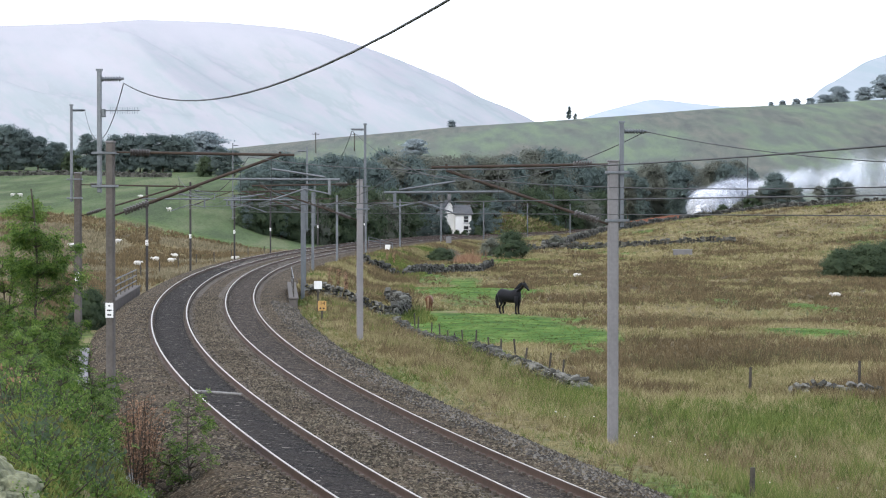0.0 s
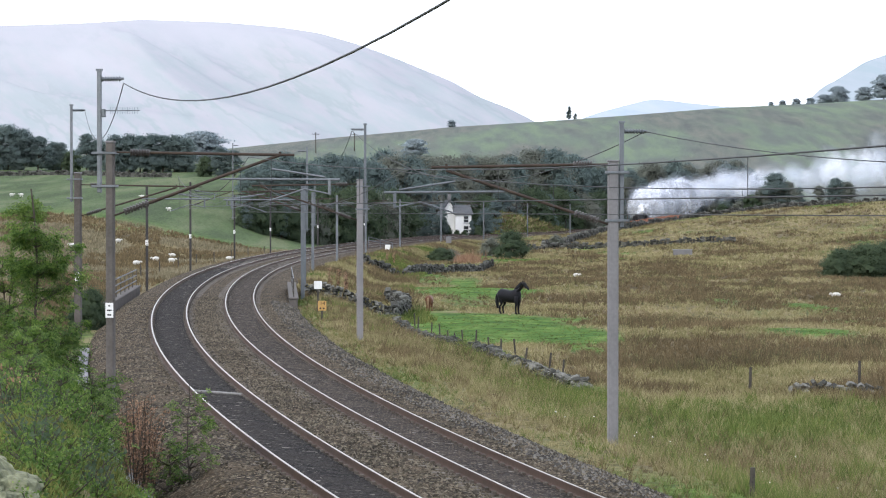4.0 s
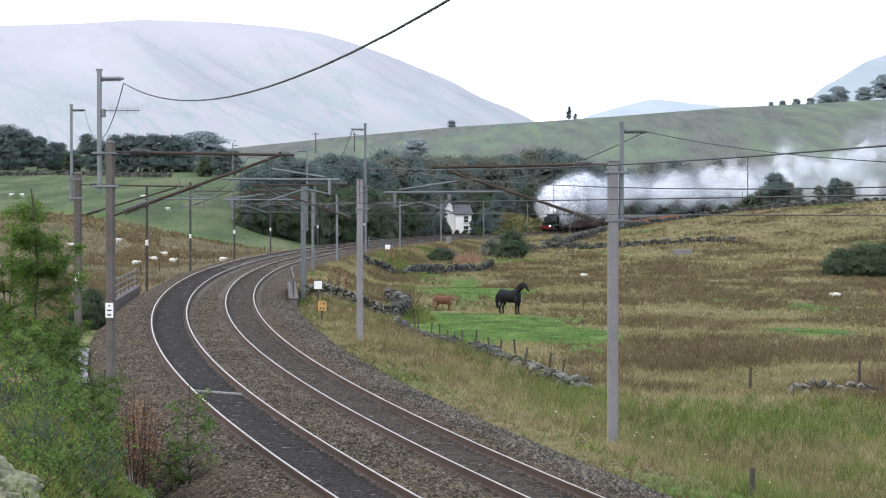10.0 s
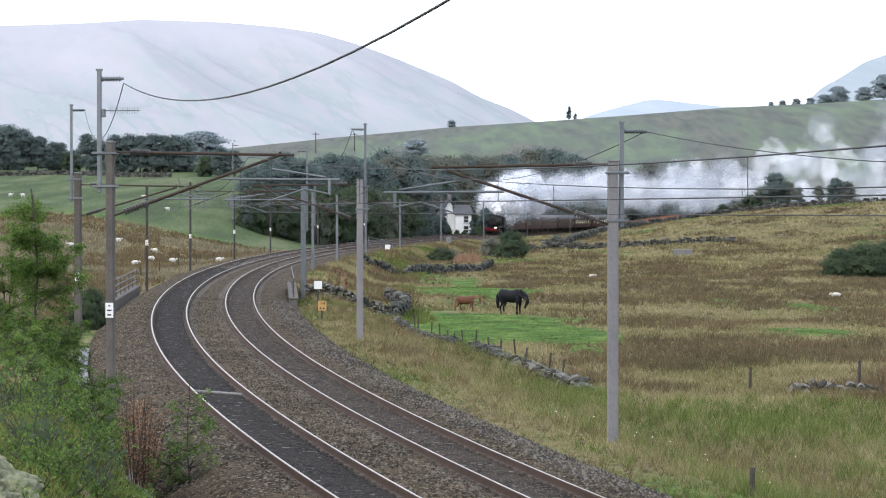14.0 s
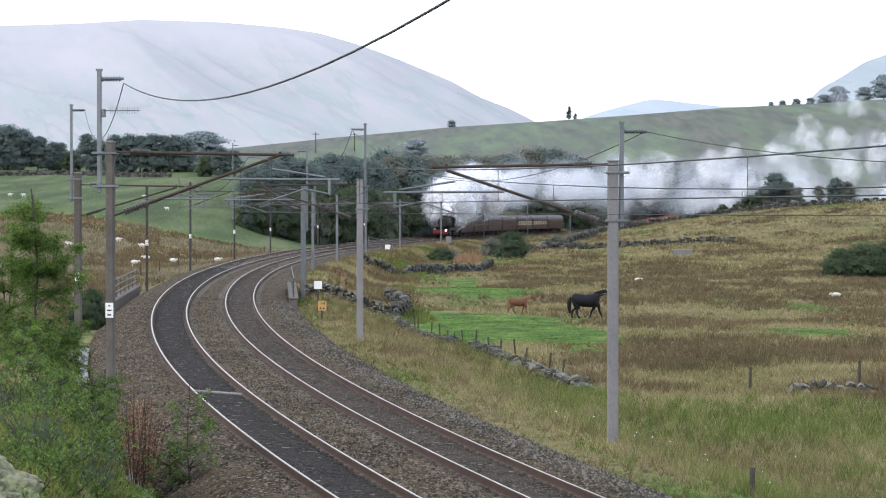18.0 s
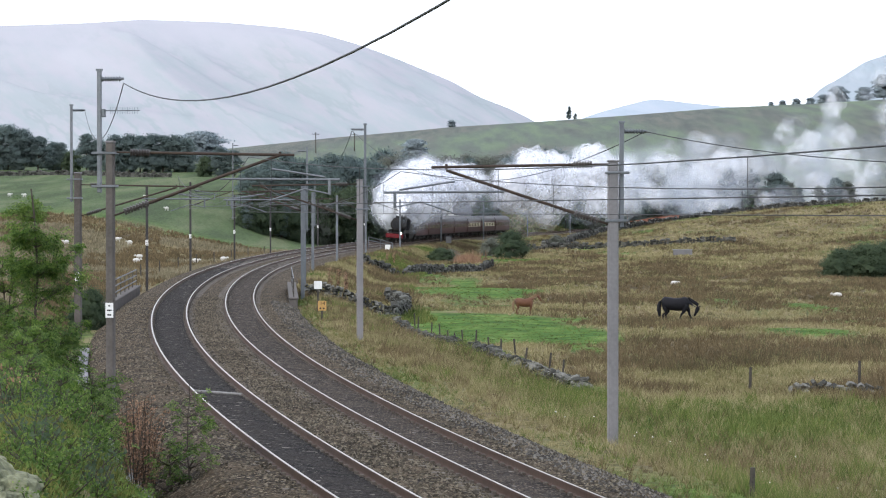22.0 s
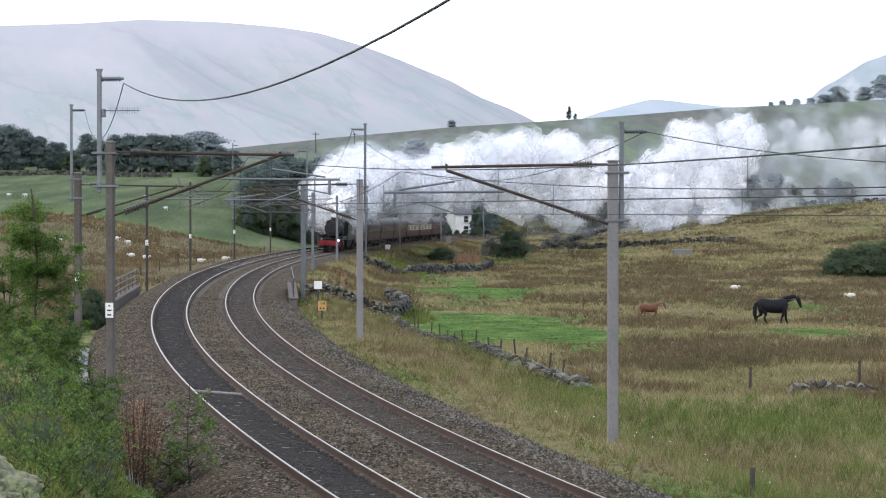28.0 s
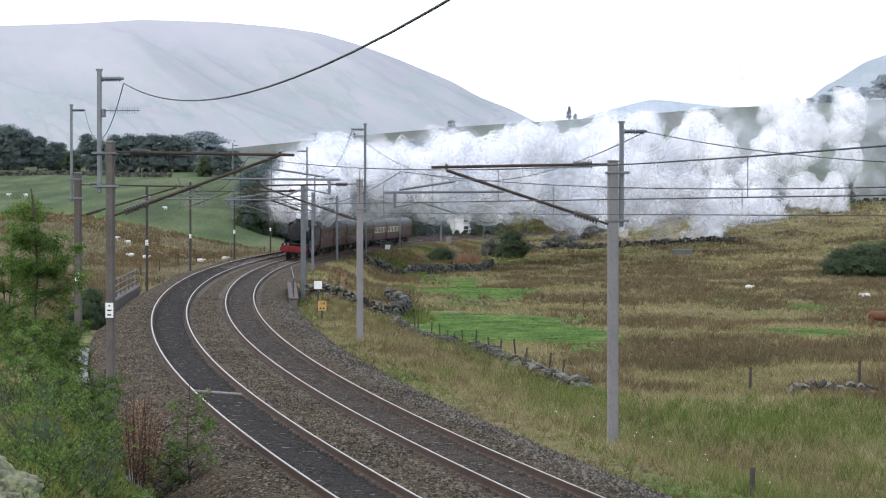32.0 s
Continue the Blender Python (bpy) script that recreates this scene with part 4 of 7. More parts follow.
M_LAMP = bpy.data.materials.new("lamp_glow")
M_LAMP.use_nodes = True
M_LAMP.node_tree.nodes["Principled BSDF"].inputs["Emission Color"].default_value = (1, 0.98, 0.92, 1)
M_LAMP.node_tree.nodes["Principled BSDF"].inputs["Emission Strength"].default_value = 30

TRAIN = [(locomotive(), 0.0, 6.0), (tender(), 12.0, 3.7)]
_first = {}
for _i in range(7):
    _c = _i in (4, 5)
    if _c not in _first:
        _first[_c] = coach(_c)
        _o = _first[_c]
    else:
        _o = copy_thing(_first[_c], Matrix())
    TRAIN.append((_o, 19.6 + _i * 20.2, 10.1))

# when the buffers pass which place on the line
GO_T = [0, 6, 9, 11, 13, 16.5, 19, 21, 23, 25, 28, 30, 32]
GO_S = [753, 664, 610, 577, 541, 478, 432, 396, 362, 328, 282, 256, 232]
_fit = np.polyfit(GO_T, GO_S, 3)


def front_s(t):
    return float(np.polyval(_fit, t))


def vehicle_pose(t, back, mid):
    """The pose of a vehicle whose front end is `back` metres behind the buffers, set on the line by its two ends."""
    s = front_s(t) + back
    a, b = line(s)[0], line(s + 2 * mid)[0]
    d = (b - a).normalized()
    return Matrix.Translation(a) @ pose(0, 0, 0, 0, 0, -math.degrees(math.atan2(d.x, d.y))) @ pose(0, 0, 0, 0, math.degrees(math.atan(CANT / 1.505)), 0)


# ---- fast meshes of many small pieces ----
def soup(name, verts, per, material, label, category, kind="stuff", parent=None, group=""):
    """One mesh of separate little faces, `per` corners each."""
    V = np.asarray(verts, dtype=np.float32).reshape(-1, 3)
    n = len(V) // per
    me = bpy.data.meshes.new(name)
    me.vertices.add(len(V))
    me.vertices.foreach_set("co", V.ravel())
    me.loops.add(n * per)
    me.loops.foreach_set("vertex_index", np.arange(n * per, dtype=np.int32))
    me.polygons.add(n)
    me.polygons.foreach_set("loop_start", np.arange(0, n * per, per, dtype=np.int32))
    me.update(calc_edges=True)
    me.materials.append(material)
    ob = new(name, me)
    if parent:
        ob.parent = parent
    if label:
        tagged(ob, label, category, group, kind)
    return ob


def blades(P, h, w, lean, rng, k=4):
    """Tufts of k bent blades at the points P, heights h."""
    n = len(P)
    P = np.repeat(P, k, 0)
    h = np.repeat(h, k) * rng.uniform(0.55, 1.1, n * k)
    a = rng.uniform(0, 2 * np.pi, n * k)
    d = np.stack([np.cos(a), np.sin(a), np.zeros(n * k)], 1)
    sp = d * (np.repeat(w, k) * 2.5)[:, None] * rng.uniform(0, 1, (n * k, 1))
    side = np.stack([np.ones(n * k), rng.uniform(-0.5, 0.5, n * k), np.zeros(n * k)], 1) * (np.repeat(w, k) * 0.5)[:, None]
    base = P + sp
    tip = base + d * (h * lean)[:, None] + np.stack([np.zeros(n * k), np.zeros(n * k), h], 1)
    q = np.stack([base - side * 1.2, base + side * 1.2, tip], 1)
    return q.reshape(-1, 3)


# ---- trees ----
def ball_faces(n=3):
    """The faces of a cube cut n by n, to be blown up into a ball."""
    t = np.linspace(-1, 1, n + 1)
    out = []
    for ax in range(3):
        for sg in (-1, 1):
            for i in range(n):
                for j in range(n):
                    q = [(t[i], t[j]), (t[i + 1], t[j]), (t[i + 1], t[j + 1]), (t[i], t[j + 1])]
                    out.append([np.insert(np.array(c), ax, sg) for c in q])
    return np.array(out)


BALL = ball_faces()


def crown_mesh(name, seed, h, r, lobes, leaves, leaf, material, base=0.25, cone=0.0, flat=0.8):
    """A crown: leafy clumps over many uneven lobes."""
    rng = np.random.default_rng(seed)
    Q, N = [], []
    mid = np.array([0, 0, h * (0.3 + 0.4 * base)])
    for i in range(lobes):
        f = rng.random() ** 0.8
        z = h * (base + (0.95 - base) * f)
        prof = math.sin(math.pi * min(1, 0.16 + 0.84 * f)) ** 0.6 if not cone else (1 - f) ** 0.8 + 0.12
        a, rr = rng.uniform(0, 6.283), r * prof * math.sqrt(rng.uniform(0.1, 1)) * 0.75
        c = np.array([rr * math.cos(a), rr * math.sin(a), z])
        lr = r * rng.uniform(0.2, 0.48) * (0.65 if cone else 1)
        m = int(2.6 * leaves / lobes)
        v = rng.normal(size=(m, 3))
        v /= np.linalg.norm(v, axis=1)[:, None]
        v[:, 2] = np.abs(v[:, 2]) * 0.9 - 0.25
        p = c + v * lr * np.array([1, 1, flat]) * (0.95 + 0.32 * rng.normal(size=(m, 1)))
        t1 = rng.normal(size=(m, 3))
        t1 /= np.linalg.norm(t1, axis=1)[:, None]
        t2 = np.cross(t1, v + rng.normal(size=(m, 3)) * 0.6)
        t2 /= np.linalg.norm(t2, axis=1)[:, None] + 1e-9
        s = leaf * rng.uniform(0.4, 0.95, (m, 1))
        Q.append(np.stack([p - t1 * s, p - t2 * s * 0.6, p + t1 * s, p + t2 * s * 0.6], 1))
        N.append(v * 0.25 + (p - mid) / r * 0.75 + rng.normal(size=(m, 3)) * 0.2 + np.array([0, 0, 0.2]))
        core = BALL / np.linalg.norm(BALL, axis=2)[:, :, None]
        o = rng.uniform(0, 50, 3)
        bump = np.array([[0.40 + 0.35 * noise.noise(Vector(w * 2.2 + o)) for w in q] for q in core])
        Q.append(c + core * bump[:, :, None] * lr * np.array([1, 1, flat * 0.9]))
        N.append(core.mean(1) * 0.2 + (c - mid) / r * 0.8 + np.array([0, 0, 0.1]))
    Q, N = np.concatenate(Q), np.concatenate(N)
    N /= np.linalg.norm(N, axis=1)[:, None] + 1e-9
    # wind every leaf so that it faces outwards, and shade it with its lobe
    turn = (np.cross(Q[:, 1] - Q[:, 0], Q[:, 2] - Q[:, 0]) * N).sum(1) < 0
    Q[turn] = Q[turn][:, ::-1]
    V = Q.reshape(-1, 3).astype(np.float32)
    n = len(V) // 4
    me = bpy.data.meshes.new(name)
    me.vertices.add(len(V))
    me.vertices.foreach_set("co", V.ravel())
    me.loops.add(n * 4)
    me.loops.foreach_set("vertex_index", np.arange(n * 4, dtype=np.int32))
    me.polygons.add(n)
    me.polygons.foreach_set("loop_start", np.arange(0, n * 4, 4, dtype=np.int32))
    me.update(calc_edges=True)
    me.normals_split_custom_set(np.repeat(N, 4, 0).tolist())
    me.materials.append(material)
    return me


def trunk_mesh(name, seed, h, r, limbs=6):
    rnd = random.Random(seed)
    bm = BM()
    p, rad = Vector((0, 0, -0.5)), h * 0.028
    for i in range(5):
        q = p + Vector((rnd.uniform(-0.03, 0.03) * h, rnd.uniform(-0.03, 0.03) * h, h * 0.17))
        rod(bm, p, q, rad, rad * 0.75, n=7, caps=False)
        p, rad = q, rad * 0.75
    for i in range(limbs):
        f = rnd.uniform(0.22, 0.62)
        a = rnd.uniform(0, 6.28)
        p = Vector((0, 0, h * f))
        q = p + Vector((math.cos(a) * r * 0.6, math.sin(a) * r * 0.6, h * rnd.uniform(0.1, 0.25)))
        rod(bm, p, q, h * 0.011, h * 0.004, n=5, caps=False)
    me = mesh_of(bm, name)
    me.materials.append(M_BARK)
    return me


# far ridge trees: distance haze is put into the leaf colour, pale and blue
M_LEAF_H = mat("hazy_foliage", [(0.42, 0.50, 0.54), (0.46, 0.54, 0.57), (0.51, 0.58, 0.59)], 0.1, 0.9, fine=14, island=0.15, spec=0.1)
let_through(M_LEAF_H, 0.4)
KINDS = {}
for _n, _mt, _h, _r, _lobes, _lv, _leaf, _cone, _base in (
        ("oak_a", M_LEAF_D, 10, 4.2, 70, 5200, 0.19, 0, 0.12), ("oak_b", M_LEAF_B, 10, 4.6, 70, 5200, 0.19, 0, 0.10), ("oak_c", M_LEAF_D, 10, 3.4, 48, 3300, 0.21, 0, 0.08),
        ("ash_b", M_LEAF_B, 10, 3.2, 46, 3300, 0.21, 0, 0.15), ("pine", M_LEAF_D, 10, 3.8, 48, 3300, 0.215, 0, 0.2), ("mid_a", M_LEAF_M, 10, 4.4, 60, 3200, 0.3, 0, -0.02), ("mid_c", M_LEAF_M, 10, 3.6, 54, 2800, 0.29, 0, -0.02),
        ("hazy", M_LEAF_H, 10, 5.0, 70, 5200, 0.4, 0, 0.08), ("bush", M_LEAF_S, 10, 8.0, 80, 5400, 0.28, 0, -0.05), ("bush_b", M_LEAF_B, 10, 8.5, 80, 5200, 0.28, 0, -0.05)):
    KINDS[_n] = (trunk_mesh("trunk_" + _n, len(KINDS), _h, _r), crown_mesh("crown_" + _n, 11 + len(KINDS), _h, _r, _lobes, _lv, _leaf, _mt, _base, _cone))
TREE_LABEL = {"mid_a": "broad grey-green tree above the pasture", "mid_c": "narrow grey-green tree above the pasture", "oak_a": "dense dark green broadleaf tree at the wood edge", "oak_b": "broadleaf tree turning brownish green", "oak_c": "narrow dark green tree of the wood", "ash_b": "tall thin brownish green tree", "pine": "dark spreading pine tree", "hazy": "far tree grey-green in the haze", "bush": "round dark green bush in rough grass", "bush_b": "low brownish green scrub bush"}


def tree(kind, x, y, h, wide=1.0, z=None, group="trees of the wood", seed=0):
    rnd = random.Random(seed * 77 + int(x * 13) + int(y * 7))
    z = float(ground_z(x, y)) if z is None else z
    shrub = kind.startswith("bush")
    th = empty("bush" if shrub else "tree", x, y, z - 0.15, rnd.uniform(0, 360))
    s = h / 10.0
    for nm, me in zip(("trunk", "crown"), KINDS[kind]):
        ob = new(nm, me)
        ob.parent = th
        ob.matrix_basis = Matrix.Diagonal((s * wide, s * wide, s, 1))
    tagged(th, TREE_LABEL[kind], "bush" if shrub else "tree", "bushes" if shrub else group)
    return th


def at_view(u, d):
    """X of the direction u (in thousandths) at distance d."""
    return u * d / 1000.0


def plant_woods():
    rnd = random.Random(21)
    # the dark wood beyond the line, from the far side of the pasture round behind the house
    def top(u):
        return np.interp(u, [-72, -66, -59, -45, -29, -17, -5, 13, 27, 43, 55, 66, 83, 103, 108], [15, 19, 21.5, 19.5, 20.3, 21.5, 20.5, 19.6, 22.2, 21.6, 17.5, 16.5, 18, 18.5, 15])

    def wood_tree(u, d, kind, f, wide, seed):
        x = at_view(u, d)
        h = 4.76 + 0.001 * top(u) * d * f - float(ground_z(x, d))
        tree(kind, x, d, max(h, 3.5), wide, seed=seed)

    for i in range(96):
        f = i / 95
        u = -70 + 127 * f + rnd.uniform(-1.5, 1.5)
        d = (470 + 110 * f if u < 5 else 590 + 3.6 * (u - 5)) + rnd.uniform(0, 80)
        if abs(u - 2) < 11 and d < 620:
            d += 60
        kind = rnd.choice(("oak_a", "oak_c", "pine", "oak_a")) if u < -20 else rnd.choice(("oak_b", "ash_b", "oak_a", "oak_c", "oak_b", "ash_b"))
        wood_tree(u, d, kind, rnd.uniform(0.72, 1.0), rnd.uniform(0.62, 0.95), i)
    # lower growth along the wood's foot
    for i in range(44):
        u = -69 + 124 * i / 43
        d = 455 + 100 * i / 43 if u < 5 else 580 + 3.2 * (u - 5)
        if -14 < u < 14:
            d += 100
        wood_tree(u, d, rnd.choice(("bush", "oak_c", "bush", "bush_b")), rnd.uniform(0.1, 0.4), 0.75, 200 + i)
    # trees beyond the line on the moor's far side
    for i in range(44):
        u = 60 + 49 * i / 43 + rnd.uniform(-1, 1)
        d = 850 + rnd.uniform(0, 60)
        x = at_view(u, d)
        h = 4.76 + 0.001 * top(u) * d * rnd.uniform(0.6, 1.0) - 0.5
        tree(rnd.choice(("ash_b", "oak_b", "oak_c", "oak_a")), x, d, h, rnd.uniform(0.6, 0.9), z=0.5, seed=300 + i)
    # clumps that stand before the steam
    for u, d, h, k, w in ((117.5, 640, 8.6, "oak_a", 1.15), (113, 640, 5.6, "oak_b", 1.1), (122, 640, 6.4, "oak_b", 0.95), (109, 640, 3.8, "bush", 1.0), (126, 650, 5.0, "oak_c", 0.9), (133, 650, 5.0, "ash_b", 1.0), (139, 650, 6.4, "oak_a", 1.05), (143, 650, 5.4, "oak_b", 1.0), (105, 640, 2.6, "bush_b", 1.0), (99, 640, 2.2, "bush", 1.0)):
        tree(k, at_view(u, d), d, h, w, seed=int(u))
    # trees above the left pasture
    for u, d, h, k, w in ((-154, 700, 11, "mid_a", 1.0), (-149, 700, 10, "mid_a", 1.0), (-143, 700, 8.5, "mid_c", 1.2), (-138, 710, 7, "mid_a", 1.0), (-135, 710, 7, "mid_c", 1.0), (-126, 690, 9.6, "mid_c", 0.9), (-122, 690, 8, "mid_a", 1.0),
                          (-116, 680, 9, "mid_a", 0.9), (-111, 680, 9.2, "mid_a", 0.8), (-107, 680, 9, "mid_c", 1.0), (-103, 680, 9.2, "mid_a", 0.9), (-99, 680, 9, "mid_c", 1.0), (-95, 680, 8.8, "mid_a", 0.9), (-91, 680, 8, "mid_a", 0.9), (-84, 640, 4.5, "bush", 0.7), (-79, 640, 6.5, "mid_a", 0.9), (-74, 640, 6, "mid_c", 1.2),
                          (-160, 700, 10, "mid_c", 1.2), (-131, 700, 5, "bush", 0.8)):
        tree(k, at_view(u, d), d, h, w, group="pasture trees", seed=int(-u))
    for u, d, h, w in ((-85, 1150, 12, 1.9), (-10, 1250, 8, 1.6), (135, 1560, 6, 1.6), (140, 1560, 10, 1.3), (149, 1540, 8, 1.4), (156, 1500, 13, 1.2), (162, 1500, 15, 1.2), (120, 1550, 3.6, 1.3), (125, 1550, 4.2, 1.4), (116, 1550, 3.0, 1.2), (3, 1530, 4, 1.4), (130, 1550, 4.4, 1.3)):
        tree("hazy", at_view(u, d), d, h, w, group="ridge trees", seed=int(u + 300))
    tree("mid_c", at_view(44.6, 1530), 1530, 7.5, 0.62, group="ridge trees", seed=1)
    tree("mid_c", at_view(46.8, 1530), 1530, 3.6, 1.0, group="ridge trees", seed=3)
    # bushes by the line and in the field
    for u, d, h, k, w in ((24.3, 400, 3.7, "bush", 1.0), (17, 410, 2.6, "bush_b", 0.8), (-0.5, 374, 2.1, "bush", 1.25), (3, 378, 1.9, "bush_b", 1.1), (141, 300, 3.0, "bush", 1.0), (150, 300, 3.6, "bush", 1.2), (160, 300, 4.0, "bush", 1.2), (40, 455, 2.0, "bush_b", 0.9), (-124, 128, 1.9, "bush", 0.6), (-128, 130, 1.6, "bush", 0.7)):
        tree(k, at_view(u, d), d, h, w, seed=int(u))
    # trees and bushes that half hide the house
    for u, d, h, k, w in ((-9.5, 548, 6.2, "oak_a", 0.8), (-4.5, 546, 6.0, "oak_c", 0.95), (-0.8, 549, 4.6, "oak_a", 0.7), (0.3, 549, 5.6, "oak_c", 0.62), (-7, 547, 4.4, "oak_a", 0.7), (1.8, 550, 2.6, "bush", 0.45), (5, 549, 1.7, "bush", 0.6), (7.6, 550, 1.6, "bush", 0.6), (10.2, 556, 3.6, "oak_c", 0.7), (12.5, 556, 2.4, "bush", 0.6), (15, 572, 6.0, "oak_a", 0.8), (18.5, 585, 7.5, "oak_c", 0.9)):
        tree(k, at_view(u, d), d, h, w, group="trees round the house", seed=int(u * 3))


plant_woods()


def cutting_bank():
    """The grassy side of a cutting beyond the line, falling away from the wood."""
    V, F = [], []
    n, rows = 40, 10
    for i in range(n + 1):
        u = 0.0185 + 0.026 * i / n
        y0 = float(np.interp(u, PX / PY, PY))
        H = float(np.interp(u, [0.0185, 0.020, 0.026, 0.037, 0.0445], [5.2, 5.0, 4.4, 2.2, 0.3]))
        for j in range(rows + 1):
            f = j / rows
            y = y0 + 7.5 + 15 * f
            V.append((u * y, y, -0.7 + H * f ** 0.9 + 0.25 * noise.noise(Vector((u * 900, f * 5, 0)))))
    for i in range(n):
        for j in range(rows):
            a = i * (rows + 1) + j
            F.append((a, a + rows + 1, a + rows + 2, a + 1))
    ob = raw("embankment", V, F, M_GRASS_G)
    ob.data.shade_smooth()
    rng = np.random.default_rng(77)
    va = np.array(V)
    P = va[rng.integers(0, len(va), 2600)] + rng.normal(size=(2600, 3)) * np.array([0.5, 0.6, 0.02]) - np.array([0, 0, 0.1])
    for q, mt in ((0, M_GRASS_Y), (1, M_RUSH), (2, M_GRASS_G)):
        soup("embankment_grass", blades(P[q::3], rng.uniform(0.3, 0.9, len(P[q::3])), np.full(len(P[q::3]), 0.13), 0.5, rng, 6), 3, mt, "rough olive grass on the cutting side", "grass")
    tagged(ob, "grassy olive slope of the cutting beyond the line", "embankment", kind="structure")


cutting_bank()


# ---- dry-stone walls ----
def stone_mesh(seed):
    rnd = random.Random(seed)
    bm = BM()
    bmesh.ops.create_cube(bm, size=1.0)
    bmesh.ops.bevel(bm, geom=list(bm.edges), offset=0.16, segments=1, affect="EDGES")
    for v in bm.verts:
        v.co += Vector([rnd.uniform(-0.09, 0.09) for _ in range(3)])
    me = mesh_of(bm, "stone")
    me.materials.append(M_STONE_O)
    return me


M_STONE_O = mat("wall_stone", [(0.05, 0.05, 0.042), (0.115, 0.113, 0.097), (0.28, 0.275, 0.24)], 2.5, 0.95, bump=0.02, obj=0.5)
STONES = [stone_mesh(i) for i in range(6)]


def wall(pts, height, label, parts=0, size=0.3, tumble=0.0, seed=1, thick=0.5):
    """A dry-stone wall along a line of places; its nearest stones are pieces, the rest one heap."""
    rnd = random.Random(seed)
    th = empty("stone_wall", 0, 0, 0)
    tagged(th, label, "stone wall", "dry-stone walls")
    made, Vs, Fs = 0, [], []
    rough = 1 + 2.6 * min(tumble, 1.0)
    for (x0, y0), (x1, y1) in zip(pts[:-1], pts[1:]):
        L = math.hypot(x1 - x0, y1 - y0)
        ang = math.degrees(math.atan2(y1 - y0, x1 - x0))
        n = max(1, int(L / size))
        for i in range(n):
            f = (i + 0.5) / n
            x, y = x0 + (x1 - x0) * f, y0 + (y1 - y0) * f
            g = float(ground_z(x, y))
            hh = height * (1 - tumble * max(0, noise.noise(Vector((x * 0.35, y * 0.35, seed)))) * 2.2)
            c = 0
            zz = 0.0
            while zz < max(hh, 0.15):
                sz = size * rnd.uniform(0.5, 0.85)
                m = Matrix.Translation((x + rnd.uniform(-0.05, 0.05) * rough, y + rnd.uniform(-0.06, 0.06) * rough, g + zz + sz / 2 - 0.06)) @ pose(0, 0, 0, rnd.uniform(-10, 10) * rough, rnd.uniform(-12, 12) * rough, ang + rnd.uniform(-10, 10) * rough) @ Matrix.Diagonal((size * rnd.uniform(0.6, 1.25), thick * rnd.uniform(0.55, 1.15), sz * rnd.uniform(0.8, 1.2), 1))
                if made < parts:
                    ob = new("stone", STONES[rnd.randrange(6)])
                    ob.parent = th
                    ob.matrix_basis = m
                    made += 1
                else:
                    k = len(Vs)
                    me = STONES[rnd.randrange(6)]
                    Vs += [tuple(m @ v.co) for v in me.vertices]
                    Fs += [tuple(k + q for q in p.vertices) for p in me.polygons]
                zz += sz
    if Vs:
        raw("rubble", Vs, Fs, M_STONE, th)["kind"] = "stuff"
    return th


wall([(5.3, 105), (4.6, 108), (3.6, 116), (0.96, 133), (-1.6, 156), (-2.9, 173)], 0.4, "tumbled lichen-grey dry-stone wall between grass verge and pasture", parts=300, size=0.19, tumble=0.9, seed=3)
wall([(12.6, 102.4), (13.4, 102.6), (16.5, 102), (21, 102.5), (28, 103)], 0.36, "low broken grey dry-stone wall half sunk in grass", parts=90, size=0.22, tumble=1.3, seed=5)
wall([(-8.6, 176), (-5.8, 177), (-3.0, 178)], 1.0, "short dark dry-stone wall beside the bridge", parts=150, size=0.23, tumble=0.3, seed=7)
wall([(-3.0, 178), (-2.4, 196), (-4.2, 215)], 1.0, "mossy dry-stone wall running back from the bridge", size=0.4, tumble=0.3, seed=8)
wall([(-8.5, 300), (-4, 305), (1, 318), (6, 345)], 0.9, "dark dry-stone wall below the embankment", size=0.4, tumble=0.6, seed=9)
wall([(8.5, 435), (18, 440), (30, 430), (44, 425)], 0.8, "dark dry-stone wall across the far pasture", size=0.5, tumble=0.4, seed=10)
wall([(16, 452), (20, 470), (24, 500), (31, 540), (40, 570), (52, 590), (66, 600), (80, 605), (100, 606), (125, 600)], 1.15, "grey dry-stone wall along the moor's crest", size=0.6, tumble=0.3, seed=11, thick=0.7)
wall([(-130, 655), (-104, 650), (-80, 640), (-60, 625)], 0.9, "far dry-stone wall along the top of the pasture", size=0.6, tumble=0.2, seed=12, thick=0.7)


# ---- fences, posts ----
def fence_post(x, y, h, r=0.05, tilt=0, label="weathered wooden fence post"):
    bm = BM()
    z = float(ground_z(x, y))
    rod(bm, (0, 0, -0.3), (tilt, 0, h), r, r * 0.85, n=7)
    me = mesh_of(bm, "fence_post")
    me.materials.append(M_WOOD)
    ob = new("fence_post", me)
    ob.matrix_basis = pose(x, y, z)
    tagged(ob, label, "post", "fence posts")


_r = random.Random(5)
for _f in np.linspace(-0.05, 0.95, 14):
    fence_post(3.9 - 6.6 * _f + _r.uniform(-0.2, 0.2) + 0.5, 116 + 57 * _f, _r.uniform(0.5, 0.8), 0.05, _r.uniform(-0.12, 0.12), "short dark fence post beside the tumbled wall")
for _x, _y, _h in ((5.9, 54, 0.55), (15.2, 103.2, 1.15), (11.3, 104, 0.9)):
    fence_post(_x, _y, _h, 0.06, 0.03)
for _s in np.arange(196, 330, 17):
    _p = line(_s, FAR_DX - 7.6)[0]
    fence_post(_p.x, _p.y, 1.25, 0.07)


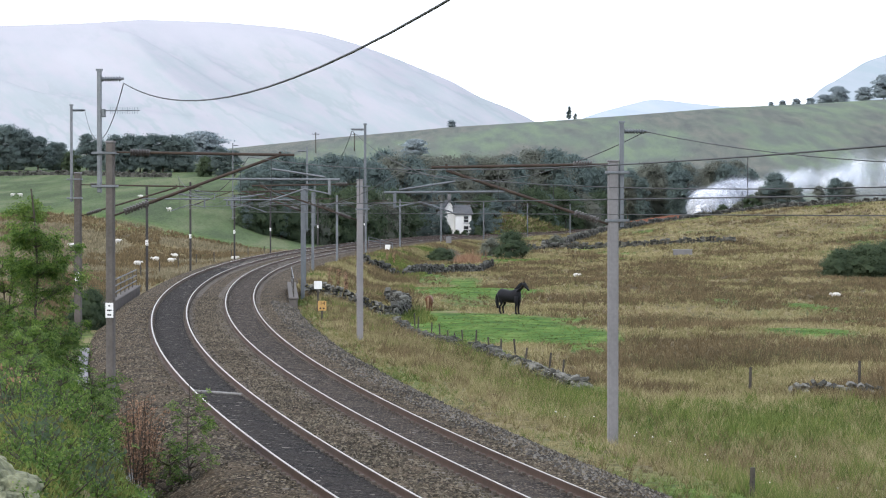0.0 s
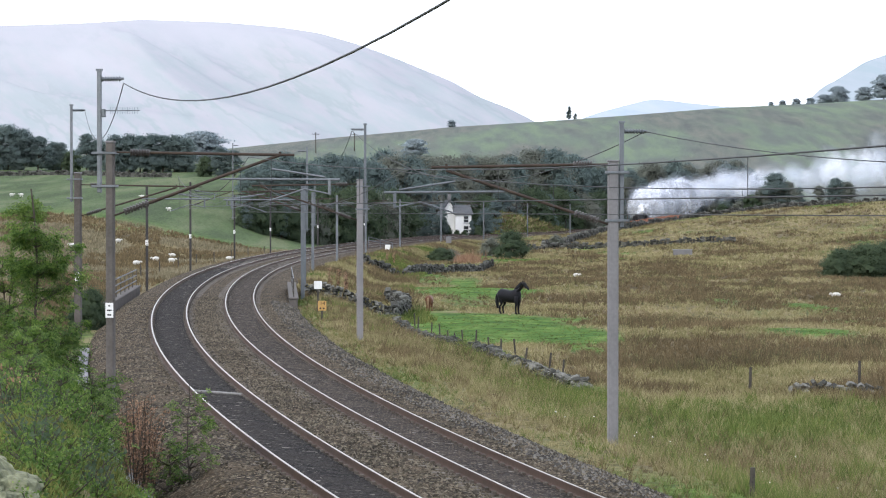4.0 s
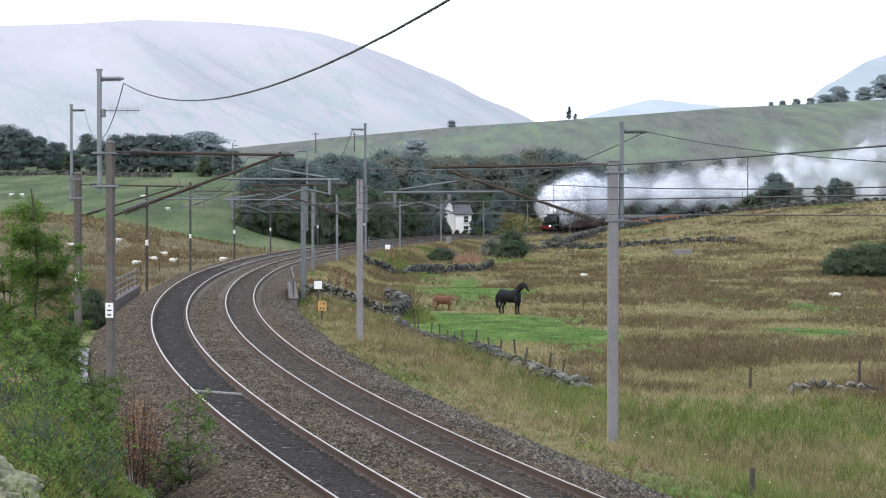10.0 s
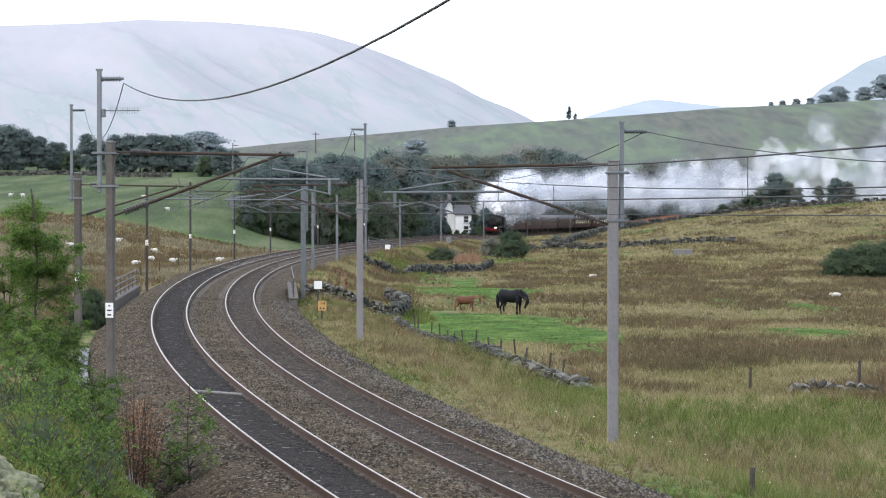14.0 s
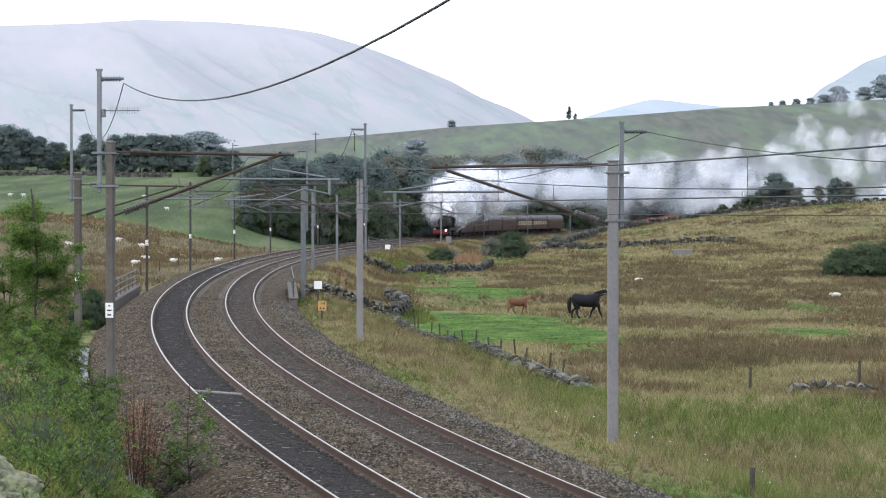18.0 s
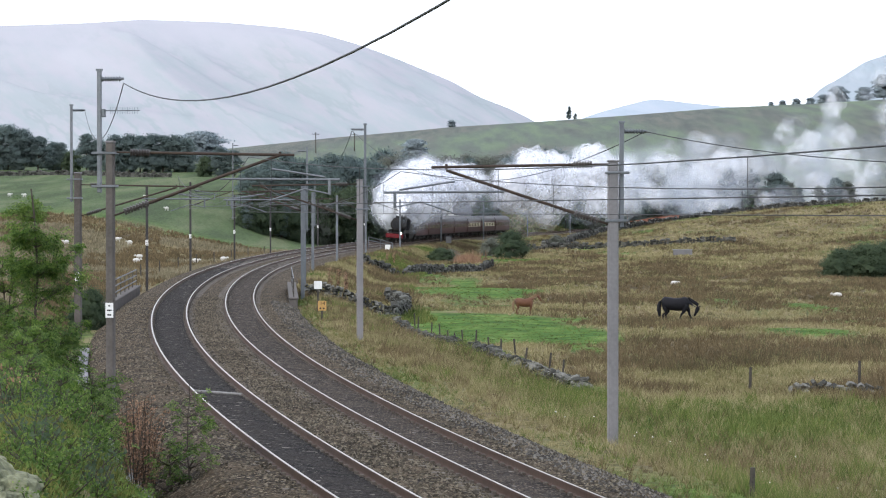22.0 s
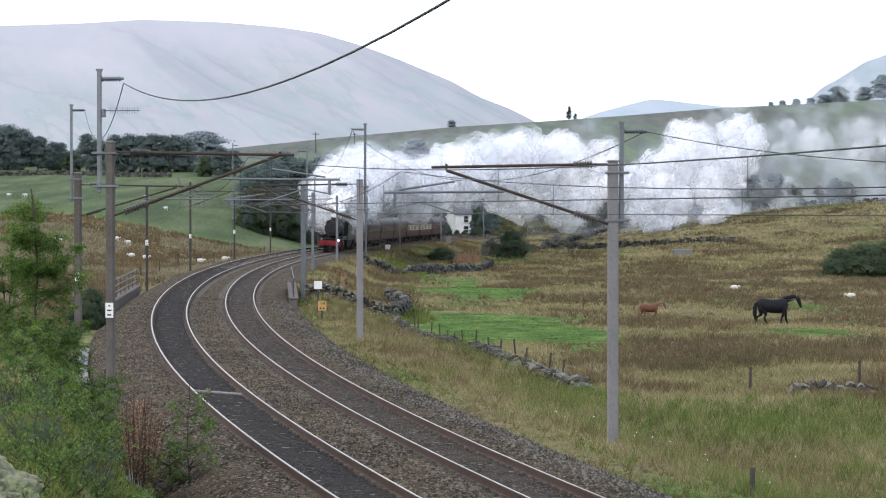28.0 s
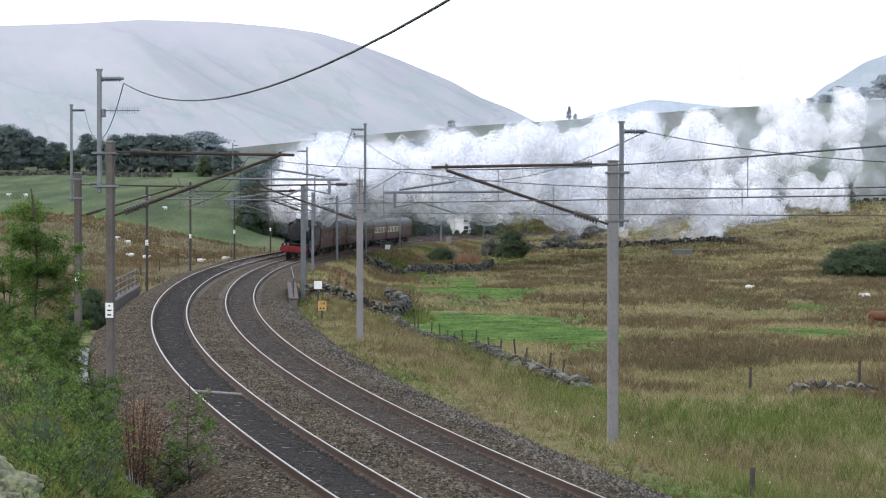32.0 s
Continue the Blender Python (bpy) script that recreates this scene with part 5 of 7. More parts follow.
# ---- the underbridge: parapets with railings ----
def parapet(s0, s1, off, label, rail_h=1.1):
    th = empty("bridge_parapet", 0, 0, 0)
    tagged(th, label, "parapet", "bridge parapets")
    a, b = line(s0, off)[0], line(s1, off)[0]
    d = (b - a)
    L = d.length
    m = Matrix.Translation((a.x, a.y, 0)) @ pose(0, 0, 0, 0, 0, math.degrees(math.atan2(d.y, d.x)))
    bm = BM()
    box(bm, (L / 2, 0, -0.55), (L + 1.2, 0.45, 0.9), m, bevel=0.04)
    box(bm, (L / 2, 0, -0.06), (L + 1.3, 0.55, 0.12), m, bevel=0.03)
    part("stone_base", bm, M_CONC_D, th)
    for i in range(8):
        bm = BM()
        x = L * i / 7
        box(bm, (x, 0, -0.05 + rail_h / 2), (0.06, 0.06, rail_h), m)
        part("railing_post", bm, M_WOOD, th)
    for z in (0.3, 0.65, 1.0):
        bm = BM()
        box(bm, (L / 2, 0, z), (L, 0.05, 0.06), m)
        part("rail_bar", bm, M_GALV, th)


parapet(104, 138, -6.9, "low bridge parapet with brown iron railings")
parapet(113, 146, 2.95, "low concrete bridge parapet with grey iron railings")


# ---- signs ----
def sign(x, y, z, w, h, post_h, mat_face, label, rz=0):
    th = empty("lineside_sign", x, y, z, rz)
    bm = BM()
    box(bm, (0, 0.04, post_h / 2), (0.09, 0.06, post_h), bevel=0.01)
    part("post", bm, M_WOOD, th)
    bm = BM()
    box(bm, (0, 0, post_h - h / 2 + 0.08), (w, 0.03, h), bevel=0.008)
    b = part("board", bm, mat_face, th)
    tagged(th, label, "sign")
    return th, b


def lettering(text, size, m, material, parent):
    cu = bpy.data.curves.new("number", "FONT")
    cu.body, cu.size, cu.extrude, cu.align_x, cu.align_y = text, size, 0.003, "CENTER", "CENTER"
    cu.materials.append(material)
    ob = new("number", cu)
    ob.parent = parent
    ob.matrix_basis = m
    return ob


_s1, _b1 = sign(-6.55, 148, -0.75, 0.42, 0.42, 1.75, M_WHITE, "small square white lineside sign on a post", 4)
_s2, _b2 = sign(-5.95, 139, -1.0, 0.42, 0.48, 1.25, M_YELLOW, "small yellow lineside post sign with black figures", 6)
lettering("14", 0.26, pose(0.02, -0.02, 1.2, 90, 0, 0), M_BLACK, _b2)
for _x in (-0.08, 0.08):
    _bm = BM()
    rod(_bm, (_x, -0.02, 0.96), (_x, -0.03, 0.96), 0.045, n=12)
    part("dot", _bm, M_BLACK, _b2)


# line-side boxes of the far section
def cabinet(x, y, w, d, h, material, label, z=None):
    th = empty("equipment_cabinet", x, y, float(ground_z(x, y)) if z is None else z)
    bm = BM()
    box(bm, (0, 0, h / 2), (w, d, h), bevel=0.03)
    part("case", bm, material, th)
    bm = BM()
    box(bm, (0, 0, h + 0.03), (w * 1.1, d * 1.1, 0.07), bevel=0.02)
    part("lid", bm, M_GALV, th)
    bm = BM()
    box(bm, (0, -d / 2 - 0.012, h * 0.5), (w * 0.8, 0.02, h * 0.8), bevel=0.005)
    part("door", bm, material, th)
    tagged(th, label, "cabinet")


cabinet(-7.2, 368, 0.7, 0.5, 0.7, M_WHITE, "small white lineside cabinet in grass", -0.35)
cabinet(0.9, 452, 0.9, 0.6, 1.0, M_CONC, "small grey lineside cabinet", -0.4)
cabinet(33.5, 395, 2.6, 1.2, 0.7, M_CONC, "grey stone water trough in the pasture")


def stile(x, y):
    th = empty("access_steps", x, y, -0.4, 0)
    for i, z in enumerate((0.9, 1.3)):
        bm = BM()
        rod(bm, (-1.6, 0, z + 0.4), (1.6, 0, z - 0.4), 0.05, n=6)
        part("handrail", bm, M_GALV, th)
    for xx in (-1.6, 0, 1.6):
        bm = BM()
        rod(bm, (xx, 0, -0.5), (xx, 0, 1.3 - xx * 0.25), 0.05, n=6)
        part("rail_post", bm, M_GALV, th)
    tagged(th, "pale metal handrails of lineside steps", "handrail")


stile(-8.3, 375)


# ---- the white house beside the line, and the cottage in the trees ----
def house(x, y, z, w, d, h, roof, rz, label, windows, wall_mat, chim=((0.0, 0.0),)):
    th = empty("house", x, y, z, rz)
    bm = BM()
    box(bm, (0, 0, h / 2), (w, d, h))
    part("wall", bm, wall_mat, th)
    # pitched roof, ridge along x
    for sy in (-1, 1):
        bm = BM()
        o = 0.3
        v = [bm.verts.new(p) for p in ((-w / 2 - o, sy * (d / 2 + o), h - 0.15), (w / 2 + o, sy * (d / 2 + o), h - 0.15), (w / 2 + o, 0, h + roof), (-w / 2 - o, 0, h + roof))]
        f = bm.faces.new(v)
        r = bmesh.ops.extrude_face_region(bm, geom=[f])
        bmesh.ops.translate(bm, verts=[q for q in r["geom"] if isinstance(q, bmesh.types.BMVert)], vec=(0, 0, 0.14))
        part("roof_slope", bm, M_SLATE, th)
    bm = BM()
    for sx in (-1, 1):
        v = [bm.verts.new(p) for p in ((sx * w / 2, -d / 2, h - 0.05), (sx * w / 2, d / 2, h - 0.05), (sx * w / 2, 0, h + roof - 0.05))]
        v2 = [bm.verts.new(q.co - Vector((sx * 0.25, 0, 0))) for q in v]
        bm.faces.new(v)
        bm.faces.new(v2[::-1])
        for i in range(3):
            bm.faces.new((v[i], v[(i + 1) % 3], v2[(i + 1) % 3], v2[i]))
    part("gable", bm, wall_mat, th)
    for cx, cy in chim:
        bm = BM()
        box(bm, (cx, cy, h + roof + 0.3), (0.9, 0.6, 1.8), bevel=0.03)
        box(bm, (cx, cy, h + roof + 1.2), (1.05, 0.75, 0.14))
        ch = part("chimney", bm, M_CONC, th)
        for k in (-0.22, 0.22):
            bm = BM()
            rod(bm, (cx + k, cy, h + roof + 1.25), (cx + k, cy, h + roof + 1.65), 0.13, 0.11, n=10)
            part("chimney_pot", bm, M_RUST, ch)
    for wx, wz, face in windows:
        m = pose(wx, -d / 2, wz) if face == "f" else pose(w / 2, wx, wz, 0, 0, 90)
        bm = BM()
        for q in (-0.5, 0.5):
            box(bm, (q, -0.03, 0), (0.08, 0.1, 1.4), m)
        for q in (-0.66, 0, 0.66):
            box(bm, (0, -0.03, q), (1.0, 0.1, 0.08), m)
        wf = part("window", bm, M_WHITE, th)
        bm = BM()
        box(bm, (0, 0.0, 0), (0.92, 0.04, 1.3), m)
        part("pane", bm, M_GLASS, wf)
        bm = BM()
        box(bm, (0, -0.1, -0.75), (1.2, 0.2, 0.08), m)
        part("sill", bm, M_CONC, wf)
    tagged(th, label, "house")
    return th


M_SLATE = mat("slate_roof", [(0.08, 0.085, 0.095), (0.16, 0.165, 0.175)], 1.5, 0.75, bump=0.03)
M_RENDER = mat("white_render", [(0.70, 0.70, 0.69), (0.84, 0.84, 0.83)], 0.6, 0.9, bump=0.005, k=0.95)
house(3.55, 560, -0.4, 3.2, 5.6, 4.5, 1.7, 10, "white rendered two-storey house with a slate roof", [(0.5, 1.5, "f"), (0.5, 3.5, "f"), (-1.2, 1.5, "s"), (-1.2, 3.5, "s")], M_RENDER, ())
house(0.9, 562, -0.4, 6.4, 3.4, 4.2, 3.0, 97, "white gabled wing of the trackside house", [(0.0, 3.8, "s")], M_RENDER, ((-2.6, 0.0),))
house(-4.2, 560, 0.2, 4.2, 5.0, 3.4, 1.6, 8, "white cottage half hidden by trees", [(-1.0, 1.6, "f"), (1.0, 1.6, "f")], M_RENDER, ())
M_BRACKEN = mat("rust_bracken", [(0.30, 0.12, 0.08), (0.5, 0.24, 0.16)], 0.3, 0.9, island=0.4)
M_MOSS = mat("mossy_grass", [(0.07, 0.085, 0.02), (0.16, 0.185, 0.045), (0.30, 0.31, 0.09)], 1.0, 0.9, fine=8, island=0.4)


# ---- grasses ----
def keep_off(x, y, lo, hi):
    """Offset from the near track's centre between lo and hi."""
    yy = np.clip(y, PY[0], PY[-1])
    tx, tt = np.interp(yy, PY, PX), np.interp(yy, PY, TH)
    o = (x - tx) * np.cos(tt)
    return (o > lo) & (o < hi)


def wall_x(y):
    return np.interp(y, [97, 101, 108, 116, 133, 156, 173], [7.5, 6.0, 4.6, 3.6, 0.96, -1.6, -2.9])


def lumps(x, y, s, seed):
    return np.array([noise.noise(Vector((a * s, b * s, seed))) for a, b in zip(x, y)])


def grow():
    rng = np.random.default_rng(31)
    # verge between the near track and the wall
    def plant(name, x, y, hs, w, lean, k, labels, low=0.3):
        g, st = cover(x, y)
        z = ground_z(x, y)
        P = np.stack([x, y, z - 0.03], 1)
        r = rng.random(len(x))
        kind = np.where(r < g, 0, np.where(rng.random(len(x)) < st, 1, 2))
        for i, (mt, lb) in enumerate(zip((M_GRASS_G, M_GRASS_Y, M_RUSH), labels)):
            sel = kind == i
            if sel.sum() > 10 and lb:
                hh = hs[sel] * (low if i == 0 else 0.75 if i == 1 else 1.0)
                soup(name, blades(P[sel], hh, w[sel], lean, rng, k), 3, mt, lb, "grass")

    n = 84000
    y = 46 + 150 * rng.random(n) ** 1.35
    x = rng.uniform(-12, 24, n)
    ok = keep_off(x, y, 3.15, 60) & np.where(y > 99, x < wall_x(y) + 0.2, True) & (y < 178) & (np.abs(x) < 0.17 * y + 3)
    x, y = x[ok], y[ok]
    o = x - np.interp(np.clip(y, PY[0], PY[-1]), PY, PX)
    plant("verge_grass", x, y, rng.uniform(0.15, 0.7, len(x)) * np.where(o < 4.6, 0.45, np.where(o < 6, 0.7, 1.0)), 0.0065 * np.clip(y / 55, 1, 3), 0.55, 12, ("rough green grass on the verge", "tall straw-coloured seeding grass on the verge", "brown dead grass stems on the verge"), 0.8)
    # tussocks that stand out of the verge, straw and green and a few brown
    n = 5200
    y = 46 + 128 * rng.random(n) ** 1.3
    x = rng.uniform(-10, 22, n)
    ok = keep_off(x, y, 4.0, 60) & np.where(y > 99, x < wall_x(y), True) & (np.abs(x) < 0.17 * y + 2)
    x, y = x[ok], y[ok]
    o = x - np.interp(np.clip(y, PY[0], PY[-1]), PY, PX)
    patch = lumps(x, y * 0.6, 0.35, 12.0) + 0.45 * lumps(x, y * 0.6, 0.09, 5.0)
    kk = 34
    an = rng.uniform(0, 6.283, len(x) * kk)
    rr = np.repeat(rng.uniform(0.08, 0.3, len(x)), kk) * np.sqrt(rng.random(len(an)))
    xx, yy = np.repeat(x, kk) + rr * np.cos(an), np.repeat(y, kk) + rr * np.sin(an)
    hh = np.repeat(rng.uniform(0.25, 0.62, len(x)) * np.where(o < 5, 0.6, 1.0), kk)
    P = np.stack([xx, yy, ground_z(xx, yy) - 0.03], 1)
    pick = np.repeat(patch + rng.normal(size=len(x)) * 0.22 + 0.12 * (x > 3.5) - 0.25 * (x < 1) * (patch > -0.3), kk)
    for sel, mt, lb in ((pick > 0.12, M_GRASS_L, "lush green tussocks on the verge"), ((pick <= 0.12) & (pick > -0.36), M_GRASS_Y, "bleached straw tussocks on the verge"), (pick <= -0.36, M_RUSH, "brown seeding stems on the verge")):
        soup("verge_tussocks", blades(P[sel], hh[sel], 0.007 * np.clip(yy[sel] / 55, 1, 3), 0.4, rng, 1), 3, mt, lb, "grass")
    # white flower heads among the grass
    n = 30
    y = rng.normal(66, 5, n)
    x = 4.0 + rng.normal(0, 2.4, n) - 0.09 * (y - 64)
    ok = keep_off(x, y, 4.2, 40)
    c = np.stack([x[ok], y[ok], ground_z(x[ok], y[ok]) + rng.uniform(0.25, 0.5, ok.sum())], 1)
    a = np.array([(-0.016, 0, 0), (0, -0.007, -0.012), (0.016, 0, 0), (0, 0.007, 0.012)])
    soup("flower_heads", (c[:, None, :] + a[None] * rng.uniform(0.7, 1.3, (len(c), 1, 1))).reshape(-1, 3), 4, M_WHITE, "small white flower heads in the verge grass", "flowers")
    # pasture: rushes and tussocks
    n = 60000
    y = 99 + 330 * rng.random(n) ** 1.5
    x = rng.uniform(-0.05, 0.185, n) * y
    ok = ~((x > -2.4) & (x < 1.0) & (y > 182) & (y < 194.6)) & keep_off(x, y, 7, 400) & (np.where(y < 176, x > wall_x(y) + 0.8, True))
    x, y = x[ok], y[ok]
    plant("rushes", x, y, rng.uniform(0.1, 0.5, len(x)), 0.015 * np.clip(y / 90, 1, 4), 0.6, 8, ("short green pasture grass", "pale bleached tussocks of pasture grass", "brown rushes in the wet pasture"), 0.22)
    # tussocks of rush, upright and close, where the ground is brown
    n = 26000
    y = 101 + 480 * rng.random(n) ** 1.35
    x = rng.uniform(-0.04, 0.185, n) * y
    ok = ~((x > -2.8) & (x < 1.4) & (y > 180) & (y < 196)) & keep_off(x, y, 8, 400) & (np.where(y < 176, x > wall_x(y) + 1.2, True))
    x, y = x[ok], y[ok]
    g, st = cover(x, y)
    thick = lumps(x, y * 0.4, 0.22, 77.0)
    ok = (rng.random(len(x)) < np.clip((1 - g) * (1.05 - st) + 0.05, 0, 1)) & (thick > -0.02 + 0.22 * sm(300, 360, y)) & (np.maximum(g, cover(x, y + 4)[0]) < 0.35)
    x, y, thick = x[ok], y[ok], thick[ok]
    kk = 26
    rad = np.repeat(rng.uniform(0.15, 0.45, len(x)), kk)
    an = rng.uniform(0, 6.283, len(rad))
    rr = rad * np.sqrt(rng.random(len(rad)))
    xx, yy = np.repeat(x, kk) + rr * np.cos(an), np.repeat(y, kk) + rr * np.sin(an)
    hh = np.repeat(rng.uniform(0.28, 0.6, len(x)) * (1 + 0.6 * thick), kk) * (1 - 0.45 * (rr / rad) ** 2)
    P = np.stack([xx, yy, ground_z(xx, yy) - 0.03], 1)
    pick = np.repeat(rng.random(len(x)), kk) + rng.normal(size=len(xx)) * 0.12
    for sel, mt, lb in ((pick < 0.62, M_RUSH, "tussocks of brown rush in the wet pasture"), ((pick >= 0.62) & (pick < 0.85), M_RUSH_G, "tussocks of olive rush in the wet pasture"), (pick >= 0.85, M_GRASS_Y, "bleached tussocks among the rushes")):
        soup("rush_tussocks", blades(P[sel], hh[sel], 0.011 * np.clip(yy[sel] / 90, 1, 4), 0.28, rng, 1), 3, mt, lb, "rushes")
    # the embankment side farther on
    n = 16000
    y = 172 + 330 * rng.random(n)
    x = np.interp(y, PY, PX) + rng.uniform(3.3, 12, n)
    plant("embankment_grass", x, y, rng.uniform(0.25, 0.7, n), 0.02 * np.clip(y / 90, 1, 4), 0.5, 6, ("green grass on the embankment", "straw-pale grass on the embankment", "brown grass on the embankment"), 0.7)
    # moor on the rising ground
    n = 16000
    y = 330 + 260 * rng.random(n)
    x = rng.uniform(0.02, 0.18, n) * y
    ok = keep_off(x, y, 8, 400)
    x, y = x[ok], y[ok]
    plant("moor_grass", x, y, rng.uniform(0.2, 0.65, len(x)), np.full(len(x), 0.11), 0.5, 5, ("green moor grass", "bleached moor grass on the rising ground", "brown moor grass on the rising ground"), 0.4)
    # rust-red bracken along the edge of the cutting
    n = 2600
    y = rng.uniform(612, 622, n)
    x = rng.uniform(0.0635, 0.0835, n) * y
    P = np.stack([x, y, ground_z(x, y) - 0.1], 1)
    soup("bracken", blades(P, rng.uniform(0.7, 1.3, n), np.full(n, 0.25), 0.4, rng, 5), 3, M_BRACKEN, "strip of rust-red bracken along the cutting edge", "bracken")
    n = 260
    y = rng.normal(372, 4.5, n)
    x = 0.0085 * y + rng.normal(0, 0.75, n)
    P = np.stack([x, y, ground_z(x, y) - 0.1], 1)
    soup("bracken", blades(P, rng.uniform(0.5, 1.7, n), np.full(n, 0.07), 0.55, rng, 8), 3, M_DOCK, "patch of rust-brown bracken beside the bushes", "bracken")
    # the left pasture and verge
    n = 16000
    y = 95 + 305 * rng.random(n)
    x = rng.uniform(-0.165, -0.03, n) * y
    ok = keep_off(x, y, -200, -7.2)
    x, y = x[ok], y[ok]
    z = ground_z(x, y)
    P = np.stack([x, y, z - 0.04], 1)
    h = rng.uniform(0.25, 0.65, len(x))
    nz = lumps(x, y * 0.5, 0.08, 9.0)
    for sel, mt, lb in ((nz > 0, M_GRASS_P, "dry grass beside the far track"), (nz <= 0, M_RUSH, "brown rough grass of the left pasture")):
        soup("pasture_grass", blades(P[sel], h[sel], 0.03 * np.clip(y[sel] / 90, 1, 4), 0.4, rng, 6), 3, mt, lb, "grass")
    # the bank beside the viewer
    n = 30000
    y = 18 + 70 * rng.random(n)
    x = rng.uniform(-0.19, -0.08, n) * y
    ok = keep_off(x, y, -60, -6.3) & (x < -0.096 * y)
    x, y = x[ok], y[ok]
    z = ground_z(x, y)
    P = np.stack([x, y, z - 0.02], 1)
    nz = lumps(x, y, 0.5, 4.0)
    h = rng.uniform(0.06, 0.3, len(x)) * np.clip(y / 46, 0.4, 1)
    for sel, mt, lb in ((nz > 0.05, M_GRASS_G, "green grass and moss on the bank"), (nz <= 0.05, M_MOSS, "dark green weeds and moss on the bank")):
        soup("bank_grass", blades(P[sel], h[sel], np.full(sel.sum(), 0.014), 0.5, rng, 6), 3, mt, lb, "grass")


grow()


# ---- rowan saplings, weeds and the rock on the bank ----
def rowan(x, y, z, h, r, n_leaf, label, seed, stems=1, mt=None):
    """A young rowan: thin stems and many feathered leaves."""
    rng = np.random.default_rng(seed)
    th = empty("rowan_tree", x, y, z)
    tagged(th, label, "tree", "rowans on the bank")
    tips = []
    for s in range(stems):
        bm = BM()
        p = Vector((rng.uniform(-0.1, 0.1) * stems, rng.uniform(-0.1, 0.1) * stems, -0.2))
        rad = 0.042 * h / 3.5
        pts = [p.copy()]
        for i in range(8):
            q = p + Vector((rng.uniform(-0.05, 0.05) * h * 0.4, rng.uniform(-0.05, 0.05) * h * 0.4, (h + 0.2) / 8))
            rod(bm, p, q, rad, rad * 0.86, n=6, caps=False)
            p, rad = q, rad * 0.86
            pts.append(p.copy())
        for i in range(46):
            f = rng.uniform(0.15, 0.98)
            b = pts[int(f * 8)]
            a = rng.uniform(0, 6.283)
            prof = r * (1.05 - f) ** 0.7 * rng.uniform(0.45, 1.05) + 0.12
            e = b + Vector((math.cos(a) * prof, math.sin(a) * prof, prof * rng.uniform(0.2, 0.8)))
            rod(bm, b, e, 0.009, 0.004, n=4, caps=False)
            tips += [(b.lerp(e, k), a) for k in (0.35, 0.55, 0.7, 0.85, 1.0)]
        part("stem", bm, M_BARK, th)
    Q = []
    for i in range(n_leaf):
        b, a0 = tips[rng.integers(len(tips))]
        a = a0 + rng.uniform(-1.2, 1.2)
        d = np.array([math.cos(a), math.sin(a), rng.uniform(-0.6, 0.5)])
        d /= np.linalg.norm(d)
        sd = np.cross(d, [0, 0, 1])
        sd /= np.linalg.norm(sd)
        roll = rng.uniform(-1.2, 1.2)
        sd = sd * math.cos(roll) + np.cross(d, sd) * math.sin(roll)
        o = np.array(b) + rng.normal(size=3) * 0.09
        L = rng.uniform(0.11, 0.19)
        for k in range(6):
            c = o + d * L * (k / 5) - np.array([0, 0, 0.03 * (k / 5) ** 2])
            for sg in (-1, 1):
                t = sd * sg * 0.056 + d * 0.02 + np.array([0, 0, rng.uniform(-0.02, 0.01)])
                w = d * 0.014
                Q.append([c, c + t * 0.5 + w, c + t, c + t * 0.5 - w])
    soup("leaves", np.array(Q), 4, mt or M_LEAF_G, "", "", parent=th)["kind"] = "stuff"
    return th


def weeds(name, places, label, mt, seed, h=0.6, n=40, group="", leaf=1.0):
    rng = np.random.default_rng(seed)
    for x, y in places:
        z = float(ground_z(x, y))
        th = empty(name, x, y, z)
        bm = BM()
        Q = []
        for i in range(9):
            a, l = rng.uniform(0, 6.283), rng.uniform(0.05, 0.35)
            e = Vector((math.cos(a) * l, math.sin(a) * l, h * rng.uniform(0.6, 1.1)))
            rod(bm, (0, 0, -0.05), e, 0.008, 0.004, n=4, caps=False)
            for k in range(n // 9 * 2):
                f = rng.uniform(0.15, 1)
                c = np.array(e) * f + rng.normal(size=3) * 0.05
                t = rng.normal(size=3)
                t /= np.linalg.norm(t)
                u = np.cross(t, rng.normal(size=3))
                u /= np.linalg.norm(u) + 1e-9
                s = rng.uniform(0.025, 0.065) * leaf
                Q.append([c - t * s, c - u * s * 0.5, c + t * s, c + u * s * 0.5])
        part("stalk_clump", bm, M_BARK, th)["kind"] = "stuff"
        soup("leaves", np.array(Q), 4, mt, "", "", parent=th)["kind"] = "stuff"
        tagged(th, label, "weed", group or "weeds on the bank")


